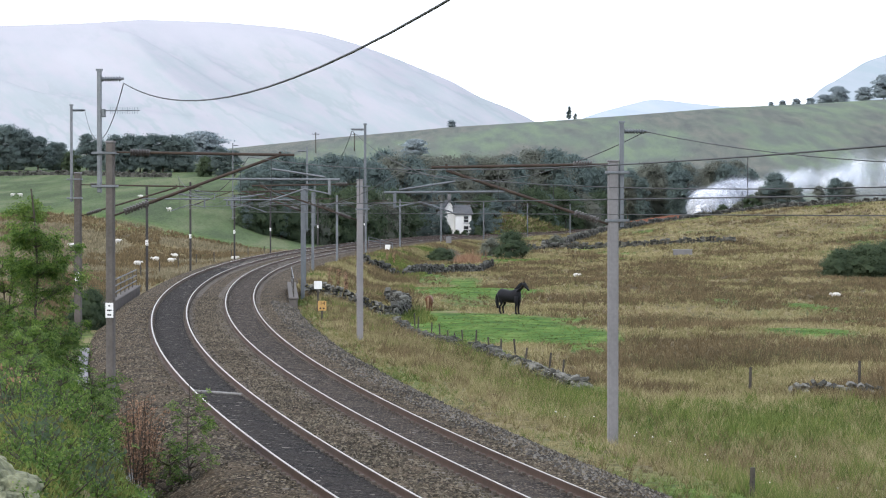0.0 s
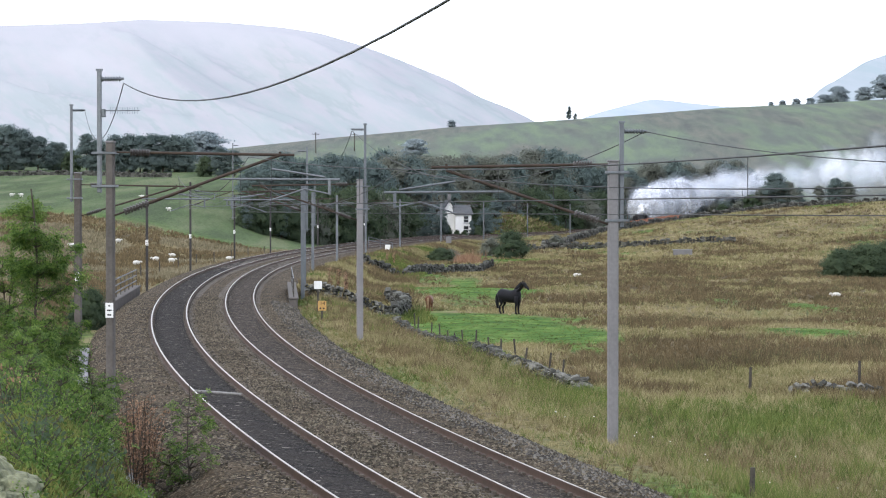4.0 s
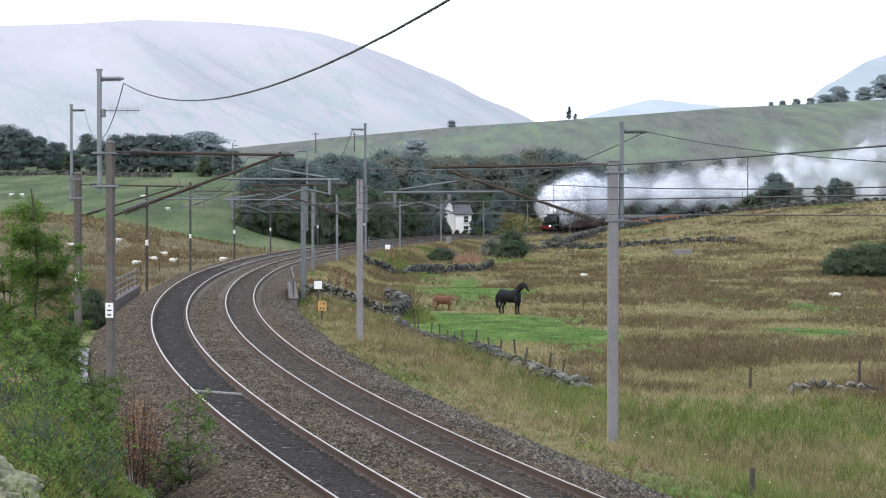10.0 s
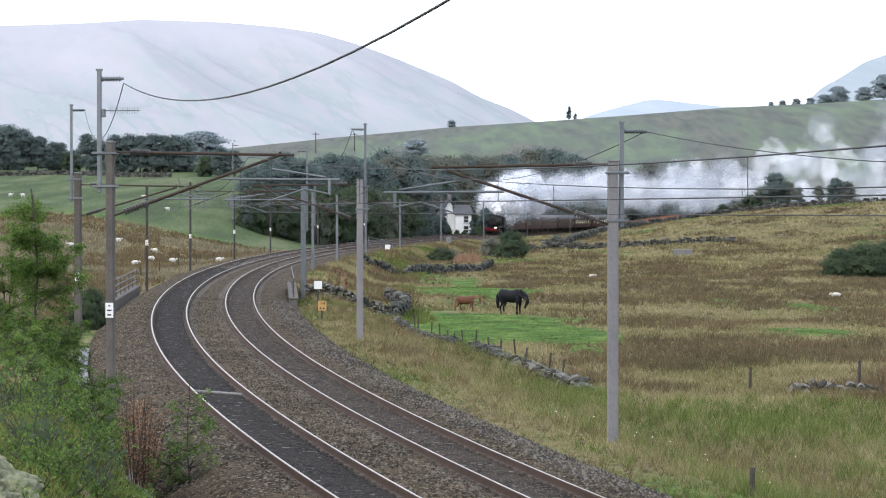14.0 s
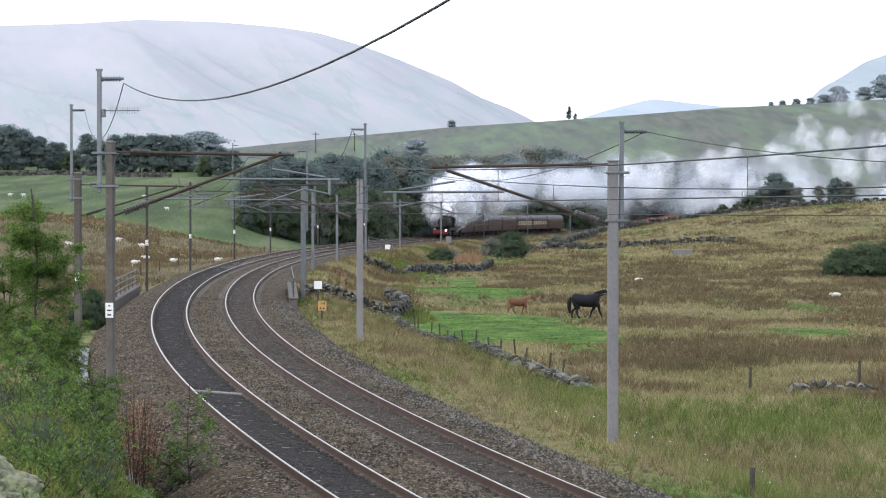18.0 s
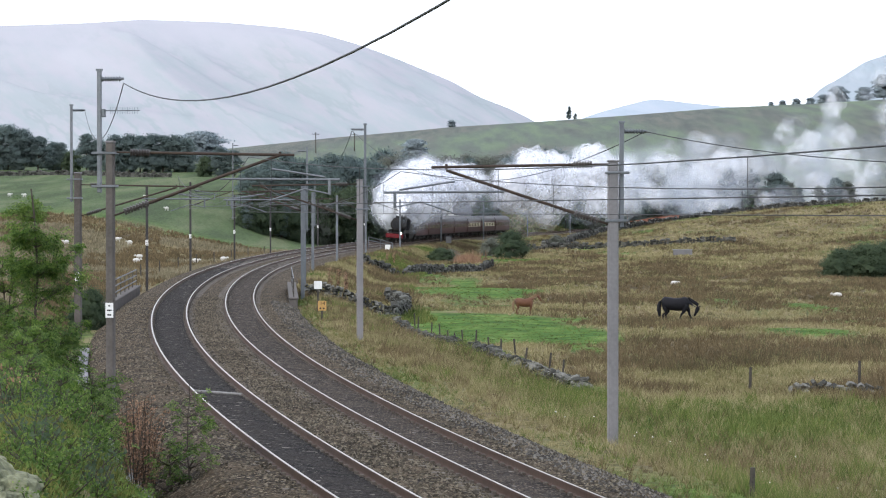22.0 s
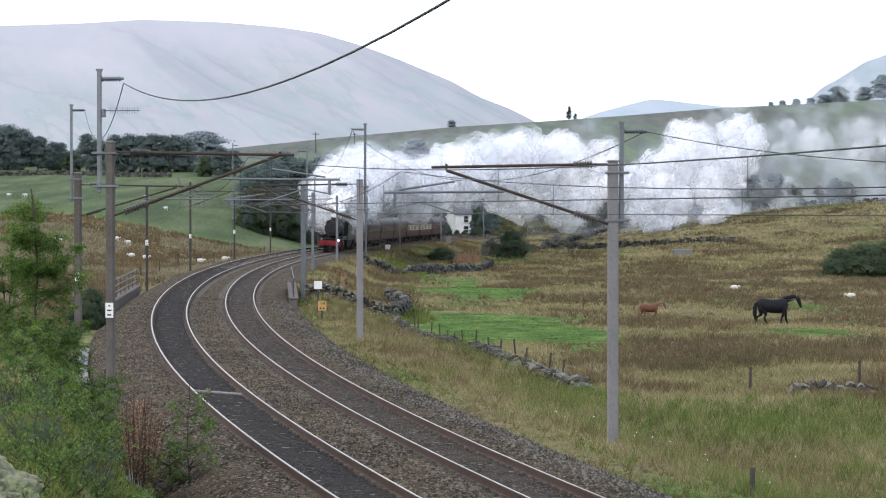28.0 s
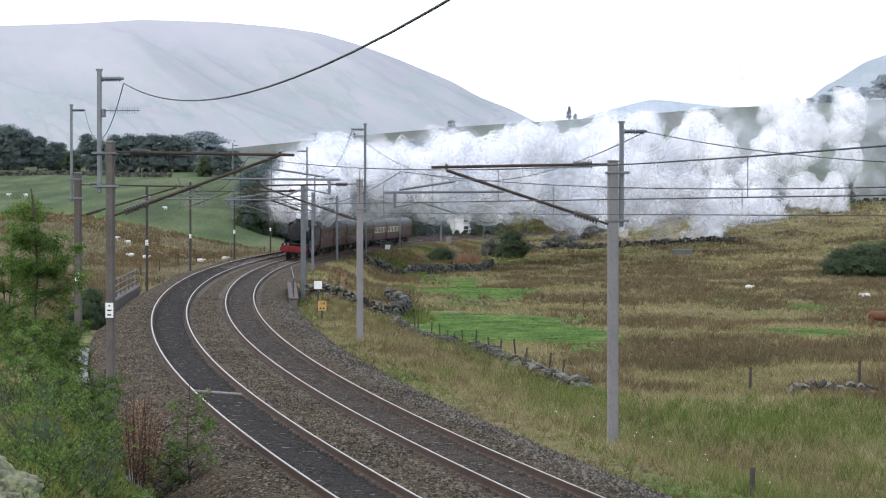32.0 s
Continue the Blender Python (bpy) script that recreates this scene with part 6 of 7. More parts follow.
def bank_plants():
    z = lambda x, y: float(ground_z(x, y))
    rowan(-7.2, 50, z(-7.2, 50) - 0.1, 3.95, 1.15, 1900, "young rowan tree with feathery green leaves", 1)
    for i, (u, d, h, r, nl) in enumerate(((-152, 51, 2.5, 0.8, 1200), (-139, 51.5, 1.9, 0.6, 900), (-131, 52, 2.1, 0.6, 900), (-135, 49, 1.2, 0.5, 600), (-126, 51, 1.5, 0.5, 700), (-121, 52.5, 1.9, 0.45, 600), (-146, 48, 1.4, 0.6, 700), (-150, 46, 1.0, 0.5, 500), (-128, 48, 0.9, 0.5, 450), (-140, 46, 0.8, 0.5, 450), (-147, 43, 0.7, 0.45, 350), (-139, 42, 0.6, 0.4, 300), (-131, 44, 0.8, 0.45, 350), (-124, 45, 0.7, 0.4, 300), (-143, 39, 0.5, 0.35, 250), (-134, 40, 0.45, 0.35, 220), (-127, 42, 0.5, 0.35, 220))):
        rowan(u * d / 1000, d, z(u * d / 1000, d) - 0.05, h, r, int(nl * 0.42), "bushy rowan sapling on the bank", 20 + i, 2)
    rowan(-4.6, 51.0, z(-4.6, 51.0), 2.25, 0.5, 210, "thin rowan sapling at the ballast edge", 5)
    rowan(-4.95, 51.0, z(-4.95, 51.0), 1.1, 0.35, 60, "thin rowan sapling at the ballast edge", 6)
    rnd = random.Random(9)
    for nn, lb, mt, sd, hh, lf, y0, y1, ls in ((80, "leafy green weed on the bank", M_LEAF_G, 5, 0.36, 90, 36, 56, 0.7), (22, "dark leafy weed on the bank", M_LEAF_S, 15, 0.32, 110, 24, 54, 0.6), (38, "low green weed on the bank", M_LEAF_G, 25, 0.18, 190, 19, 36, 0.4), (12, "thin red-brown dead weed on the bank", M_DOCK, 35, 0.55, 40, 34, 56, 0.5)):
        weeds("weed", [(rnd.uniform(-0.155, -0.104 - 0.0022 * min(9, max(0, yv - 27))) * yv, yv) for yv in [rnd.uniform(y0, y1) for _ in range(nn)]], lb, mt, sd, hh, lf, "", ls)
    weeds("dock_weed", [(-6.3, 58), (-6.0, 56), (-5.8, 55), (-6.1, 54.4), (-5.5, 53.0), (-6.35, 56.5), (-5.9, 57)], "dead red-brown dock stems gone to seed", M_DOCK, 6, 1.5, 260, "", 0.6)
    weeds("dock_weed", [(-5.55, 52.0), (-5.68, 52.6), (-5.42, 51.6), (-5.62, 51.2)], "upright red-brown dock stems gone to seed", M_DOCK, 8, 1.75, 240, "", 0.5)
    weeds("dock_weed", [(-7.7, 207), (-7.2, 209), (-8.2, 206), (-7.0, 205), (-6.5, 330), (-5.8, 332), (2, 390), (4, 396), (6, 392)], "clump of brown dead weeds on the embankment", M_DOCK, 7, 1.5, 160, "weeds by the line")
    # lichened rocks
    for x, y, r, sd in ((-3.12, 19.6, 0.36, 1), (-3.0, 19.0, 0.22, 2), (-3.45, 20.6, 0.36, 3)):
        bm = BM()
        bmesh.ops.create_icosphere(bm, subdivisions=4, radius=r)
        for v in bm.verts:
            n = v.co.normalized()
            v.co = n * r * (0.85 + 0.35 * noise.noise(n * 1.6 + Vector((sd, 0, 0))) + 0.12 * noise.noise(n * 6) + 0.04 * noise.noise(n * 20))
            v.co.z *= 0.7
        me = mesh_of(bm, "rock")
        me.materials.append(M_ROCK)
        ob = new("rock", me)
        ob.matrix_basis = pose(x, y, z(x, y) + r * 0.25)
        tagged(ob, "lichen-covered grey rock on the bank", "rock", "rocks")
    # concrete cable trough along the foot of the bank
    th = empty("cable_trough", 0, 0, 0)
    for i in range(60):
        p, t = line(8 + i * 0.92, FAR_DX - 3.25, -0.42)
        bm = BM()
        box(bm, (0, 0, 0), (0.34, 0.9, 0.16), Matrix.Translation(p) @ pose(0, 0, 0, 0, 0, -math.degrees(t)), bevel=0.015)
        part("trough_lid", bm, M_CONC, th)
    tagged(th, "line of pale concrete cable trough lids beside the ballast", "cable trough")


M_ROCK = mat("lichen_rock", [(0.07, 0.075, 0.05), (0.2, 0.21, 0.13), (0.42, 0.43, 0.26)], 4.0, 0.95, bump=0.03, fine=6)
bank_plants()


# ---- animals ----
def loft(bm, rings, n=12):
    """A closed tube through rings: centre, direction-free ellipse given by its two half-axes vectors."""
    loops = []
    for c, a, b in rings:
        c, a, b = Vector(c), Vector(a), Vector(b)
        loops.append([bm.verts.new(c + a * math.cos(2 * math.pi * i / n) + b * math.sin(2 * math.pi * i / n)) for i in range(n)])
    for A, B in zip(loops[:-1], loops[1:]):
        for i in range(n):
            bm.faces.new((A[i], A[(i + 1) % n], B[(i + 1) % n], B[i]))
    bm.faces.new(loops[0][::-1])
    bm.faces.new(loops[-1])
    bmesh.ops.recalc_face_normals(bm, faces=bm.faces)
    return bm


def ring(x, z, ry, rz, tilt=0.0):
    t = math.radians(tilt)
    return ((x, 0, z), (0, ry, 0), (rz * math.sin(t), 0, rz * math.cos(t)))


def horse(name, label, coat, mane, k, category):
    """A horse facing +x, standing at its feet; legs, neck and head are parts with their joints at their origins."""
    th = empty(name, 0, 0, 0)
    tagged(th, label, category)
    bm = BM()
    loft(bm, [ring(x * k * 1.12, z * k, a * k * 1.22, b * k * 1.18) for x, z, a, b in ((-0.86, 1.25, 0.08, 0.12), (-0.82, 1.26, 0.2, 0.24), (-0.66, 1.25, 0.30, 0.34), (-0.4, 1.2, 0.31, 0.35), (-0.1, 1.15, 0.32, 0.35), (0.2, 1.15, 0.31, 0.36), (0.45, 1.2, 0.28, 0.38), (0.62, 1.22, 0.24, 0.33), (0.74, 1.22, 0.12, 0.18))], 14)
    part("body", bm, coat, th, smooth=True)
    neck = new("neck")
    bm = BM()
    loft(bm, [ring(x * k * 1.15, z * k, a * k * 1.2, b * k * 1.15, t) for x, z, a, b, t in ((-0.14, -0.1, 0.2, 0.40, 25), (0.1, 0.12, 0.17, 0.32, 35), (0.3, 0.33, 0.13, 0.24, 42), (0.46, 0.5, 0.11, 0.19, 48), (0.56, 0.6, 0.08, 0.12, 50))], 12)
    me = mesh_of(bm, "neck")
    me.materials.append(coat)
    me.shade_smooth()
    bpy.data.objects.remove(neck)
    neck = new("neck", me)
    neck.parent = th
    neck.matrix_basis = Matrix.Translation((0.5 * k, 0, 1.32 * k))
    bm = BM()
    loft(bm, [((x * k, 0, z * k), (0, 0.05 * k, 0), (0.09 * k, 0, -0.09 * k)) for x, z in ((-0.16, 0.24), (0.06, 0.4), (0.31, 0.6), (0.5, 0.7))], 6)
    part("mane", bm, mane, neck)
    bm = BM()
    loft(bm, [((x * k, 0, z * k), (0, a * k, 0), (b * k * 0.7, 0, b * k * 0.7)) for x, z, a, b in ((-0.05, 0.06, 0.07, 0.09), (0.04, 0.02, 0.1, 0.14), (0.16, -0.1, 0.09, 0.13), (0.3, -0.24, 0.065, 0.085), (0.4, -0.34, 0.06, 0.075), (0.44, -0.38, 0.04, 0.05))], 10)
    for sy in (-0.05, 0.05):
        rod(bm, (-0.02 * k, sy * k, 0.1 * k), (0.0, sy * 1.4 * k, 0.26 * k), 0.035 * k, 0.008 * k, n=6)
    head = part("head", bm, coat, neck, smooth=True)
    head.matrix_basis = Matrix.Translation((0.61 * k, 0, 0.62 * k))
    legs = []
    for x, sy, hind in ((0.6, -0.15, False), (0.57, 0.15, False), (-0.71, -0.15, True), (-0.69, 0.15, True)):
        bm = BM()
        pts = ((0, 0.1, 0.13, 0.17), (0.02, -0.2, 0.10, 0.13), (0.05 if not hind else 0.1, -0.45, 0.06, 0.075), (0.0 if not hind else -0.08, -0.62, 0.05, 0.055), (0.01 if not hind else -0.06, -0.9, 0.035, 0.045), (0.03 if not hind else 0.0, -1.0, 0.045, 0.05), (0.06 if not hind else 0.05, -1.09, 0.06, 0.07))
        loft(bm, [((px * k, 0, pz * k), (0, a * k * 1.3, 0), (b * k * 1.3, 0, 0)) for px, pz, a, b in pts], 9)
        lg = part("leg", bm, coat, th, smooth=True)
        lg.matrix_basis = Matrix.Translation((x * k, sy * k, 1.09 * k))
        legs.append((lg, x * k, sy * k, 1.09 * k, (0.0 if hind else 0.25) + (0.5 if sy > 0 else 0.0)))
    bm = BM()
    loft(bm, [((x * k, 0, z * k), (0, a * k, 0), (a * k, 0, 0)) for x, z, a in ((-0.93, 1.42, 0.06), (-1.05, 1.34, 0.09), (-1.12, 1.1, 0.13), (-1.13, 0.75, 0.13), (-1.08, 0.35, 0.06))], 8)
    part("tail", bm, mane, th)
    return th, neck, legs, k


def sheep():
    th = empty("sheep", 0, 0, 0)
    bm = BM()
    bmesh.ops.create_icosphere(bm, subdivisions=3, radius=1.0)
    for v in bm.verts:
        n = v.co.normalized()
        q = 1 + 0.12 * noise.noise(n * 5)
        v.co = Vector((n.x * 0.52 * q, n.y * 0.27 * q, 0.62 + n.z * 0.3 * q))
    part("fleece", bm, M_FLEECE, th)
    bm = BM()
    loft(bm, [((x, 0, z), (0, a, 0), (b * 0.5, 0, b)) for x, z, a, b in ((0.42, 0.72, 0.12, 0.14), (0.58, 0.8, 0.09, 0.11), (0.72, 0.72, 0.07, 0.08), (0.8, 0.66, 0.04, 0.05))], 8)
    part("head", bm, M_FLEECE, th)
    for x in (-0.3, 0.3):
        for sy in (-0.13, 0.13):
            bm = BM()
            rod(bm, (x, sy, 0.0), (x, sy, 0.45), 0.035, 0.05, n=6)
            part("leg", bm, M_FLEECE, th)
    tagged(th, "white sheep grazing in the pasture", "sheep", "sheep")
    return th


M_HORSE = mat("black_horse_coat", [(0.008, 0.008, 0.011), (0.02, 0.02, 0.024)], 2, 0.6, spec=0.15)
M_CHEST = mat("chestnut_coat", [(0.13, 0.055, 0.028), (0.22, 0.095, 0.05)], 3, 0.6)
M_FLAX = mat("flaxen_mane", [(0.24, 0.15, 0.08), (0.34, 0.23, 0.14)], 8, 0.8)
M_FLEECE = mat("sheep_fleece", [(0.55, 0.53, 0.48), (0.75, 0.73, 0.68)], 4, 0.95, k=0.9)
HORSE = horse("horse", "black horse with a dark mane in the rough pasture", M_HORSE, M_HORSE, 1.0, "horse")
PONY = horse("pony", "small chestnut pony with a flaxen mane", M_CHEST, M_FLAX, 0.66, "pony")
SHEEP = [sheep()]
SHEEP[0].scale = (0.72, 0.72, 0.72)
for _i in range(12):
    SHEEP.append(copy_thing(SHEEP[0], Matrix()))

# time, place, heading in degrees, and how far the neck hangs
HORSE_WAY = [(0, 4.4, 184.9, -42, 0), (3, 4.4, 184.9, -42, -4), (8, 4.4, 184.9, -42, 0), (12, 4.4, 184.9, -42, 5), (12.9, 4.4, 184.9, -50, 78), (14.5, 4.5, 184.9, -35, 70), (15.2, 4.9, 184.4, -12, 35), (16.5, 6.73, 183, 0, 30), (17, 7.48, 182.2, 0, 28), (18, 9.22, 181.3, 0, 22), (19, 10.89, 181, 0, 18),
             (20, 13.0, 181.2, 0, 30), (21, 13.9, 181.5, -5, 60), (22, 15.0, 181.5, -12, 70), (23, 16.73, 181, -20, 72), (25, 17.77, 178.6, -28, 74), (25.5, 17.95, 178, -24, 70), (27, 18.6, 171, 0, 40), (27.5, 18.8, 169, 0, 28), (28, 19.5, 166.5, 0, 26), (28.5, 20.6, 165, 0, 22), (29, 22.3, 164.5, 0, 16), (29.5, 24.5, 164.3, 0, 6), (30, 27.6, 164.6, 0, 6), (31, 31.0, 165.5, 0, 6), (32, 35.2, 165.8, 0, 10)]
PONY_WAY = [(0, -0.93, 194.3, 82, 60), (6.5, -0.92, 194.3, 80, 74), (7.5, -0.89, 194.2, 40, 60), (8, -0.6, 194, 5, 45), (9, -0.15, 193.5, 0, 38), (10, 0.04, 193.2, 0, 55), (12, 0.12, 193.1, 0, 55), (13, 0.62, 192.4, 0, 45), (14, 1.52, 190.4, 0, 42), (14.5, 1.85, 189.9, 0, 42), (16.5, 3.74, 187, 0, 40), (17, 4.2, 186.2, 0, 32), (18, 4.96, 185.3, 0, 18), (18.5, 5.31, 184.6, 0, 10),
            (24.5, 5.35, 184.6, 0, 10), (25.5, 5.81, 184.4, 0, 22), (26.5, 8.3, 184.6, 0, 25), (27.5, 11.6, 185, 0, 25), (28, 13.55, 185.3, 0, 25), (29, 17.6, 184.6, 0, 20), (30, 21.0, 177.6, 0, 18), (31, 23.5, 169, 0, 20), (32, 25.5, 164.8, 0, 24)]
SHEEP_WAY = [
    [(0, 14.48, 306.8), (8.5, 14.48, 306.8), (11, 15.61, 307), (13, 15.61, 307), (14.5, 16.6, 304), (17, 18.2, 285), (19, 19.64, 267), (21.5, 21.1, 264), (23, 22.7, 262), (28, 26.0, 252), (32, 27.2, 251)],
    [(0, 31.9, 229.2), (20, 31.9, 229.2), (28, 33, 228.5), (32, 34.2, 228.5)],
    [(0, -30.28, 279.9), (12, -30.6, 281), (19, -30.9, 282.5), (28, -32.38, 307.8), (32, -32.4, 308)],
    [(0, -42.95, 327.4), (19, -43.8, 331), (28, -45.6, 335.8), (32, -45.8, 336)],
    [(0, -31.47, 331.9), (12, -34, 340), (19, -37.92, 351.8), (23, -39.25, 353), (32, -39.3, 353)],
    [(0, -40.5, 352), (19, -40.8, 355), (32, -41.3, 356.7)],
    [(0, -30.5, 300), (19, -32.2, 305), (28, -34.62, 314.1), (32, -34.7, 314.3)],
    [(0, -28.6, 297), (12, -28.4, 297), (19, -28.2, 296), (23, -25.88, 300.3), (32, -25.8, 300.5)],
    [(0, -22.6, 306), (19, -24.25, 303.9), (23, -23.95, 310.2), (32, -23.95, 310.2)],
    [(0, -71.56, 478.9), (32, -70.5, 478.0)],
    [(0, -72.81, 477.8), (32, -73.4, 477.0)],
    [(0, -50.25, 470.5), (32, -49.0, 470.5)],
    [(0, -43.14, 445.7), (32, -43.8, 446)],
]


# ---- steam: billows that are shed from the chimney and drift down the wind ----
def steam_material(name, hi, tint, ragged):
    """Steam on nested shells: each shell is torn by noise, the outer ones the most."""
    m = bpy.data.materials.new(name)
    m.use_nodes = True
    nt = m.node_tree
    n, l = nt.nodes, nt.links
    n.clear()
    out = n.new("ShaderNodeOutputMaterial")
    tr = n.new("ShaderNodeBsdfTransparent")
    df = n.new("ShaderNodeBsdfDiffuse")
    df.inputs[0].default_value = (*tint, 1)
    tl = n.new("ShaderNodeBsdfTranslucent")
    tl.inputs[0].default_value = (*tint, 1)
    mx = n.new("ShaderNodeMixShader")
    mx.inputs[0].default_value = 0.3
    l.new(df.outputs[0], mx.inputs[1])
    l.new(tl.outputs[0], mx.inputs[2])
    tc = n.new("ShaderNodeTexCoord")
    oi = n.new("ShaderNodeObjectInfo")
    sh = n.new("ShaderNodeMath")
    sh.operation = "MULTIPLY"
    sh.inputs[1].default_value = 37.0
    l.new(oi.outputs["Random"], sh.inputs[0])
    nz = n.new("ShaderNodeTexNoise")
    nz.noise_dimensions = "4D"
    nz.inputs["Scale"].default_value, nz.inputs["Detail"].default_value, nz.inputs["Roughness"].default_value = 1.1, 2.0, 0.5
    l.new(tc.outputs["Object"], nz.inputs["Vector"])
    l.new(sh.outputs[0], nz.inputs["W"])
    ln = n.new("ShaderNodeVectorMath")
    ln.operation = "LENGTH"
    l.new(tc.outputs["Object"], ln.inputs[0])
    th = n.new("ShaderNodeMapRange")
    th.inputs[1].default_value, th.inputs[2].default_value = 0.35, 1.25
    th.inputs[3].default_value, th.inputs[4].default_value = 0.36 - ragged, 0.60
    l.new(ln.outputs["Value"], th.inputs[0])
    df2 = n.new("ShaderNodeMath")
    df2.operation = "SUBTRACT"
    l.new(nz.outputs[0], df2.inputs[0])
    l.new(th.outputs[0], df2.inputs[1])
    al = n.new("ShaderNodeMapRange")
    al.interpolation_type = "SMOOTHSTEP"
    al.inputs[1].default_value, al.inputs[2].default_value = -0.12, 0.2
    al.inputs[3].default_value, al.inputs[4].default_value = 0.0, hi
    l.new(df2.outputs[0], al.inputs[0])
    m2 = n.new("ShaderNodeMixShader")
    l.new(al.outputs[0], m2.inputs[0])
    l.new(tr.outputs[0], m2.inputs[1])
    l.new(mx.outputs[0], m2.inputs[2])
    l.new(m2.outputs[0], out.inputs[0])
    return m


M_STEAM = steam_material("steam", 0.72, (0.975, 0.982, 1.0), 0.16)
M_CLOUD = steam_material("billowing_steam", 0.36, (0.965, 0.975, 1.0), 0.12)
M_VEIL = steam_material("half_thin_steam", 0.135, (0.93, 0.95, 0.985), 0.03)
M_WISP = steam_material("thin_steam", 0.042, (0.76, 0.81, 0.9), 0.0)


def billow_mesh(seed, material, shells=(1.16, 0.98, 0.74), knob=1.0):
    """A lumpy billow of nested shells, about one metre in radius, knobbed like a cauliflower."""
    bm = BM()
    o = Vector((seed * 3.1, seed * 1.7, 0))
    for r in shells:
        res = bmesh.ops.create_icosphere(bm, subdivisions=4, radius=1.0)
        w = o + Vector((0, 0, r * 0.6))
        for v in res["verts"]:
            n = v.co.normalized()
            q = r * (0.70 + 0.40 * noise.noise(n * 1.3 + o) + knob * (0.36 * abs(noise.noise(n * 2.6 + w)) + 0.15 * abs(noise.noise(n * 5.5 + w))))
            v.co = n * q
    # a sliver from shell to shell, so that a billow hangs together
    bm.verts.ensure_lookup_table()
    per = len(bm.verts) // len(shells)
    for i in range(len(shells) - 1):
        e = bm.verts[i * per].link_edges[0]
        bm.faces.new((e.verts[0], e.verts[1], bm.verts[(i + 1) * per]))
    me = mesh_of(bm, "billow")
    me.materials.append(material)
    me.shade_smooth()
    return me


BILLOWS = [billow_mesh(i, M_STEAM) for i in range(7)]
CLOUDS = [billow_mesh(60 + i, M_CLOUD, (1.2, 1.0, 0.76), 0.6) for i in range(7)]
VEILS = [billow_mesh(40 + i, M_VEIL, (1.2, 1.0, 0.76), 0.6) for i in range(4)]
WISPS = [billow_mesh(20 + i, M_WISP, (1.2, 0.95, 0.66), 0.5) for i in range(4)]
WIND = Vector((4.7, 0.4, 0.0))
STEAM = []


def make_steam():
    rnd = random.Random(17)
    # the head of the plume, which rides on the chimney
    head = empty("steam_plume_head", 0, 0, 0)
    tagged(head, "white jet of steam bursting from the chimney", "steam", "steam plume")
    for i in range(30):
        f = i / 29
        ob = new("billow", BILLOWS[i % 7])
        ob.parent = head
        r = 0.28 + 2.1 * f ** 0.85
        ob.matrix_basis = pose(rnd.uniform(-0.3, 0.3) * (1 + 2 * f), 4.3 + 32 * f ** 1.25, 4.2 + 3.6 * f ** 0.7 + rnd.uniform(-1.3, 0.9) * f ** 0.6, rnd.uniform(0, 360), rnd.uniform(0, 360), rnd.uniform(0, 360)) @ Matrix.Diagonal((r, r * 1.4, r * 0.85, 1))
    STEAM.append((head, None))
    # puffs, each thrown out at its time; it rides in the head until it is shed, then drifts and spreads
    out = -24.0
    while out < 31.5:
        th = empty("steam_puff", 0, 0, 0)
        tagged(th, "white billow of drifting locomotive steam", "steam", "steam plume")
        back = rnd.uniform(10, 48)
        te = min(out + back / 20.0, 33.0)
        dense = out > 15.6
        kids = []
        for k in range(7):
            wisp = k > 3 or not dense
            r = (rnd.uniform(2.2, 3.6) if k < 3 else rnd.uniform(3.2, 5.4)) if wisp else rnd.uniform(2.5, 4.2)
            ob = new("billow", ((VEILS if k < 2 and not dense else WISPS)[rnd.randrange(4)] if wisp else CLOUDS[rnd.randrange(7)]))
            ob.parent = th
            ob.scale = (r * rnd.uniform(0.9, 1.25), r * rnd.uniform(0.9, 1.3), r * rnd.uniform(0.75, 1.05))
            d = Vector((rnd.uniform(-1.1, 1.1), rnd.uniform(-1.1, 1.1), rnd.uniform(-1.35, 1) if dense else rnd.uniform(-0.55, 0.45))) * (1.2 if wisp else 1.0)
            kids.append((ob, d, (rnd.uniform(0, 360), rnd.uniform(0, 360), rnd.uniform(0, 360)), rnd.uniform(-9, 9)))
        STEAM.append((th, (out, te, back, kids, rnd.uniform(-0.6, 0.6))))
        out += 0.36
        if 19.2 < out < 21.3:
            out = 21.35


make_steam()
scene.cycles.transparent_max_bounces = 110


# ---- everything that moves ----
def chimney_at(t, back, lift):
    """A place behind the chimney on the moving train; before the clip it comes on at the same pace."""
    s = front_s(t) if t >= 0 else front_s(0) - 15.5 * t
    p = line(s + 3.2 + back)[0]
    return p + Vector((0, 0, 4.4 + lift))


def climb(a, out):
    """How far a puff of age a has risen over the chimney: the first ones rise on, the later ones hang."""
    return 5.4 * (1 - math.exp(-a / 1.7)) + a * float(np.interp(out, [-3, 6], [1.0, 0.16]))


def spread(a, out):
    """How wide the billows of a puff have drifted apart."""
    return 0.3 + 0.32 * a + (0.075 if out < 15.6 else 0.034) * a * a


def puff_at(t, out, te, back, lift):
    a0 = back / 20.0
    a = a0 + max(0.0, t - te)
    up = climb(a, out) + lift * min(a, 4.0) / 2
    if t <= te:
        return chimney_at(t, back, up)
    return chimney_at(te, back, up) + WIND * (t - te)


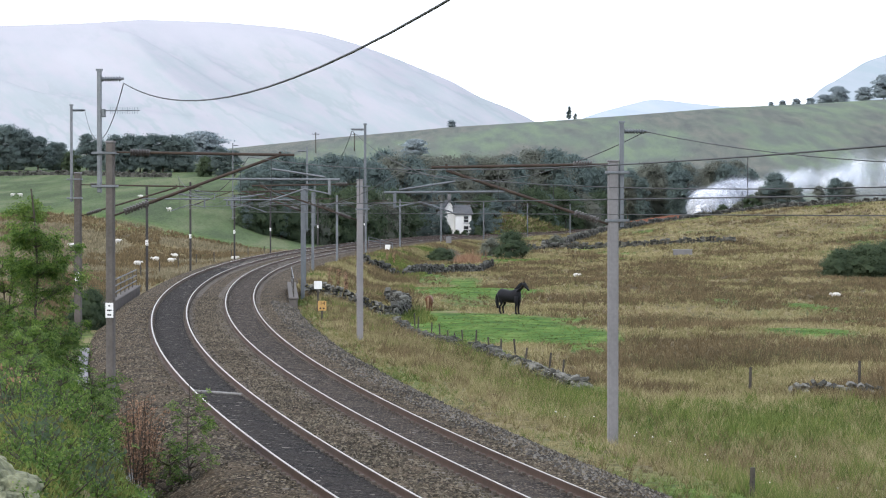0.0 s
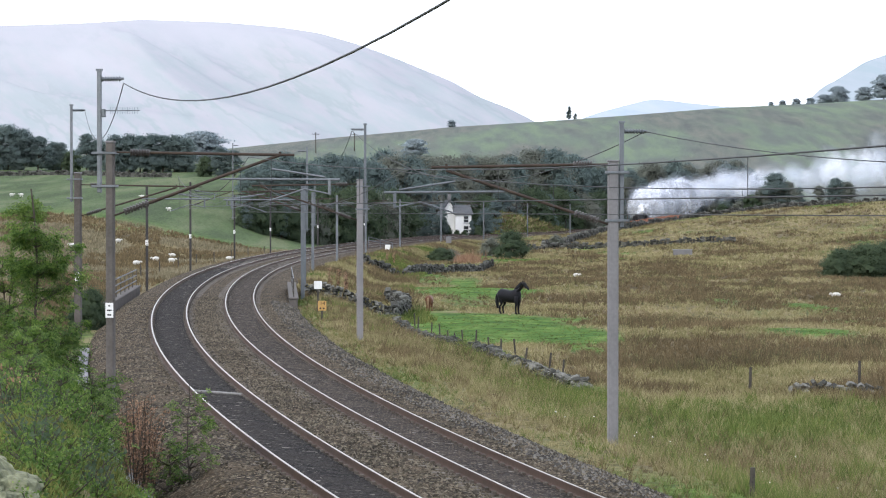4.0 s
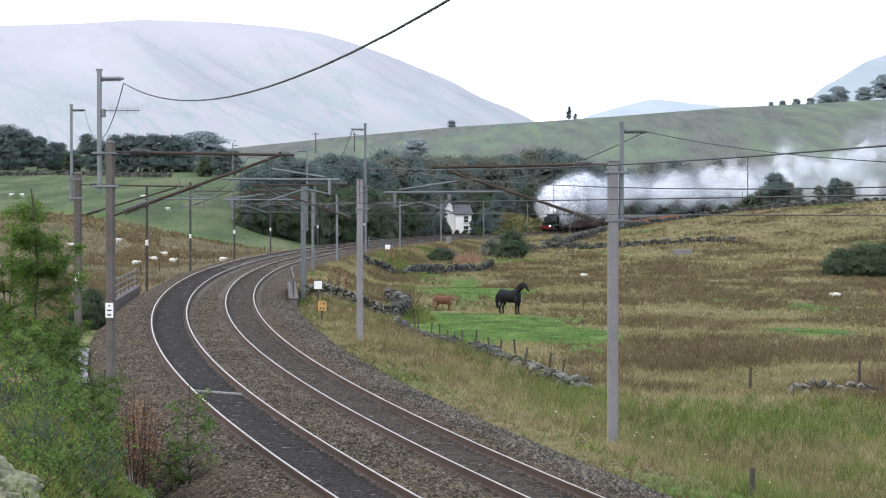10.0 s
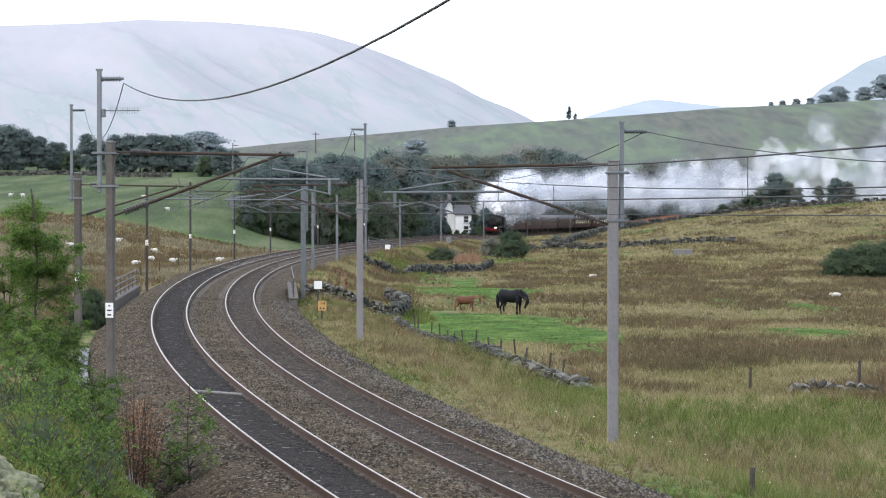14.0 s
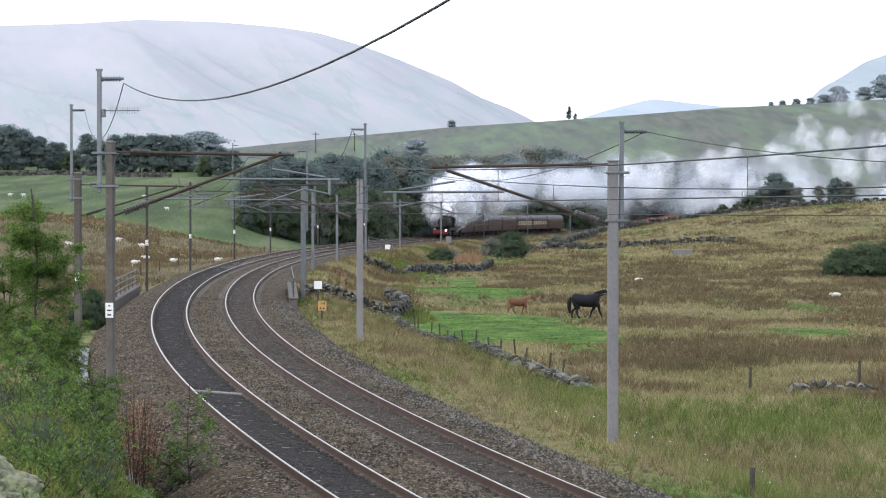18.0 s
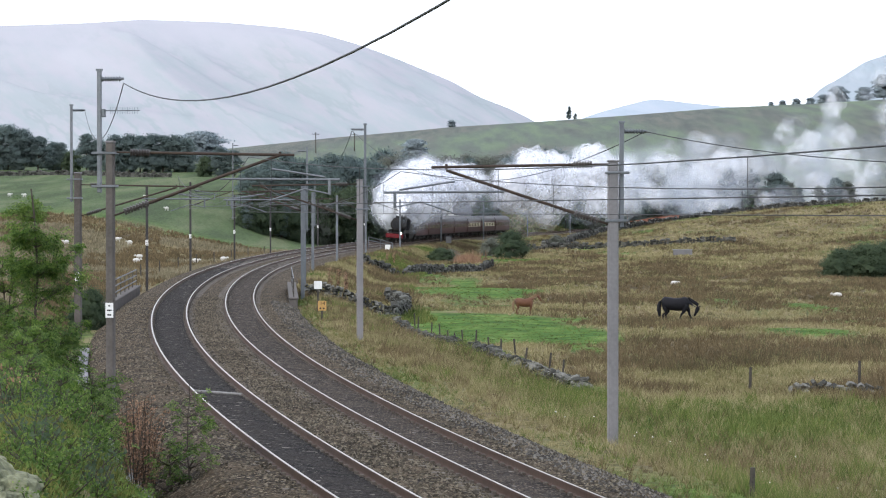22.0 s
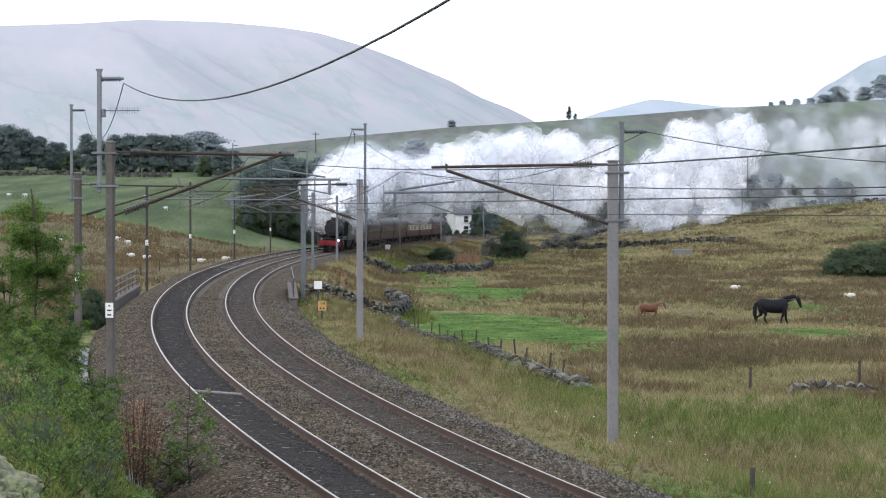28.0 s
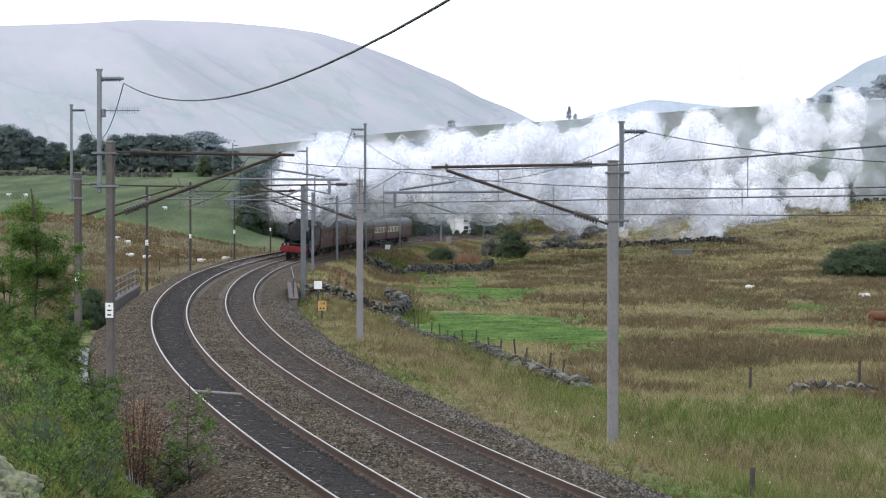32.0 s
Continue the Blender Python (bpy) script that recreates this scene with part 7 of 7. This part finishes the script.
def move_steam():
    for th, spec in STEAM:
        if spec is None:
            walk(th, [(t, vehicle_pose(t, 0.0, 6.0)) for t in np.linspace(0, 32, 33)])
            continue
        out, te, back, kids, lift = spec
        ts = sorted({*range(0, 33, 2), *[round(min(max(te + q, 0), 32), 1) for q in (0, 0.6)]})
        walk(th, [(t, Matrix.Translation(puff_at(t, out, te, back, lift))) for t in ts])
        for ob, d, turn, spin in kids:
            rows = []
            for t in sorted({0, 32, *[round(min(max(te + q, 0), 32), 1) for q in (0, 3, 7, 12, 20)]}):
                a = max(0.0, t - te)
                rows.append((t, Matrix.Translation(d * spread(back / 20.0 + a, out)) @ pose(0, 0, 0, turn[0], turn[1], turn[2] + spin * a)))
            walk(ob, rows)


def way_at(way, t):
    return [float(np.interp(t, [w[0] for w in way], [w[i] for w in way])) for i in range(1, len(way[0]))]


def move_animal(animal, way):
    th, neck, legs, k = animal
    times = np.linspace(0, 32, 129)
    dist, px, py = [], None, None
    run = 0.0
    for t in times:
        x, y, rz, hang = way_at(way, t)
        if px is not None:
            run += math.hypot(x - px, y - py)
        px, py = x, y
        dist.append(run)
    walk(th, [(t, pose(*way_at(way, t)[:2], float(ground_z(*way_at(way, t)[:2])), 0, 0, way_at(way, t)[2])) for t in times])
    walk(neck, [(t, Matrix.Translation((0.57 * k, 0, 1.32 * k)) @ pose(0, 0, 0, 0, way_at(way, t)[3], 0)) for t in np.linspace(0, 32, 65)])
    for lg, x, y, z, ph in legs:
        rows = []
        for i, t in enumerate(times):
            v = (dist[min(i + 1, 128)] - dist[max(i - 1, 0)]) / 0.5
            amp = 24 * min(1.0, v / 0.9)
            rows.append((t, Matrix.Translation((x, y, z)) @ pose(0, 0, 0, 0, amp * math.sin(2 * math.pi * (dist[i] / (1.7 * k) + ph)), 0)))
        walk(lg, rows)


def motions():
    times = np.linspace(0, 32, 33)
    for ob, back, mid in TRAIN:
        walk(ob, [(t, vehicle_pose(t, back, mid)) for t in times])
    for ob, x, y, r in DRIVERS:
        n = 560
        rows = []
        for i in range(n + 1):
            t = 32 * i / n
            a = (front_s(0) - front_s(t)) / r
            rows.append((t, Matrix.Translation((x, y, r)) @ Matrix.Rotation(a, 4, "X")))
        walk(ob, rows)
    move_animal(HORSE, HORSE_WAY)
    move_animal(PONY, PONY_WAY)
    for i, (ob, way) in enumerate(zip(SHEEP, SHEEP_WAY)):
        rows = []
        for t, x, y in way:
            rows.append((t, pose(x, y, float(ground_z(x, y)) - (0.28 if i < 2 else 0.0), 0, 0, (20, 170, 5, 185, 160, 30, 190, 10)[i % 8])))
        walk(ob, rows)
    move_steam()


motions()
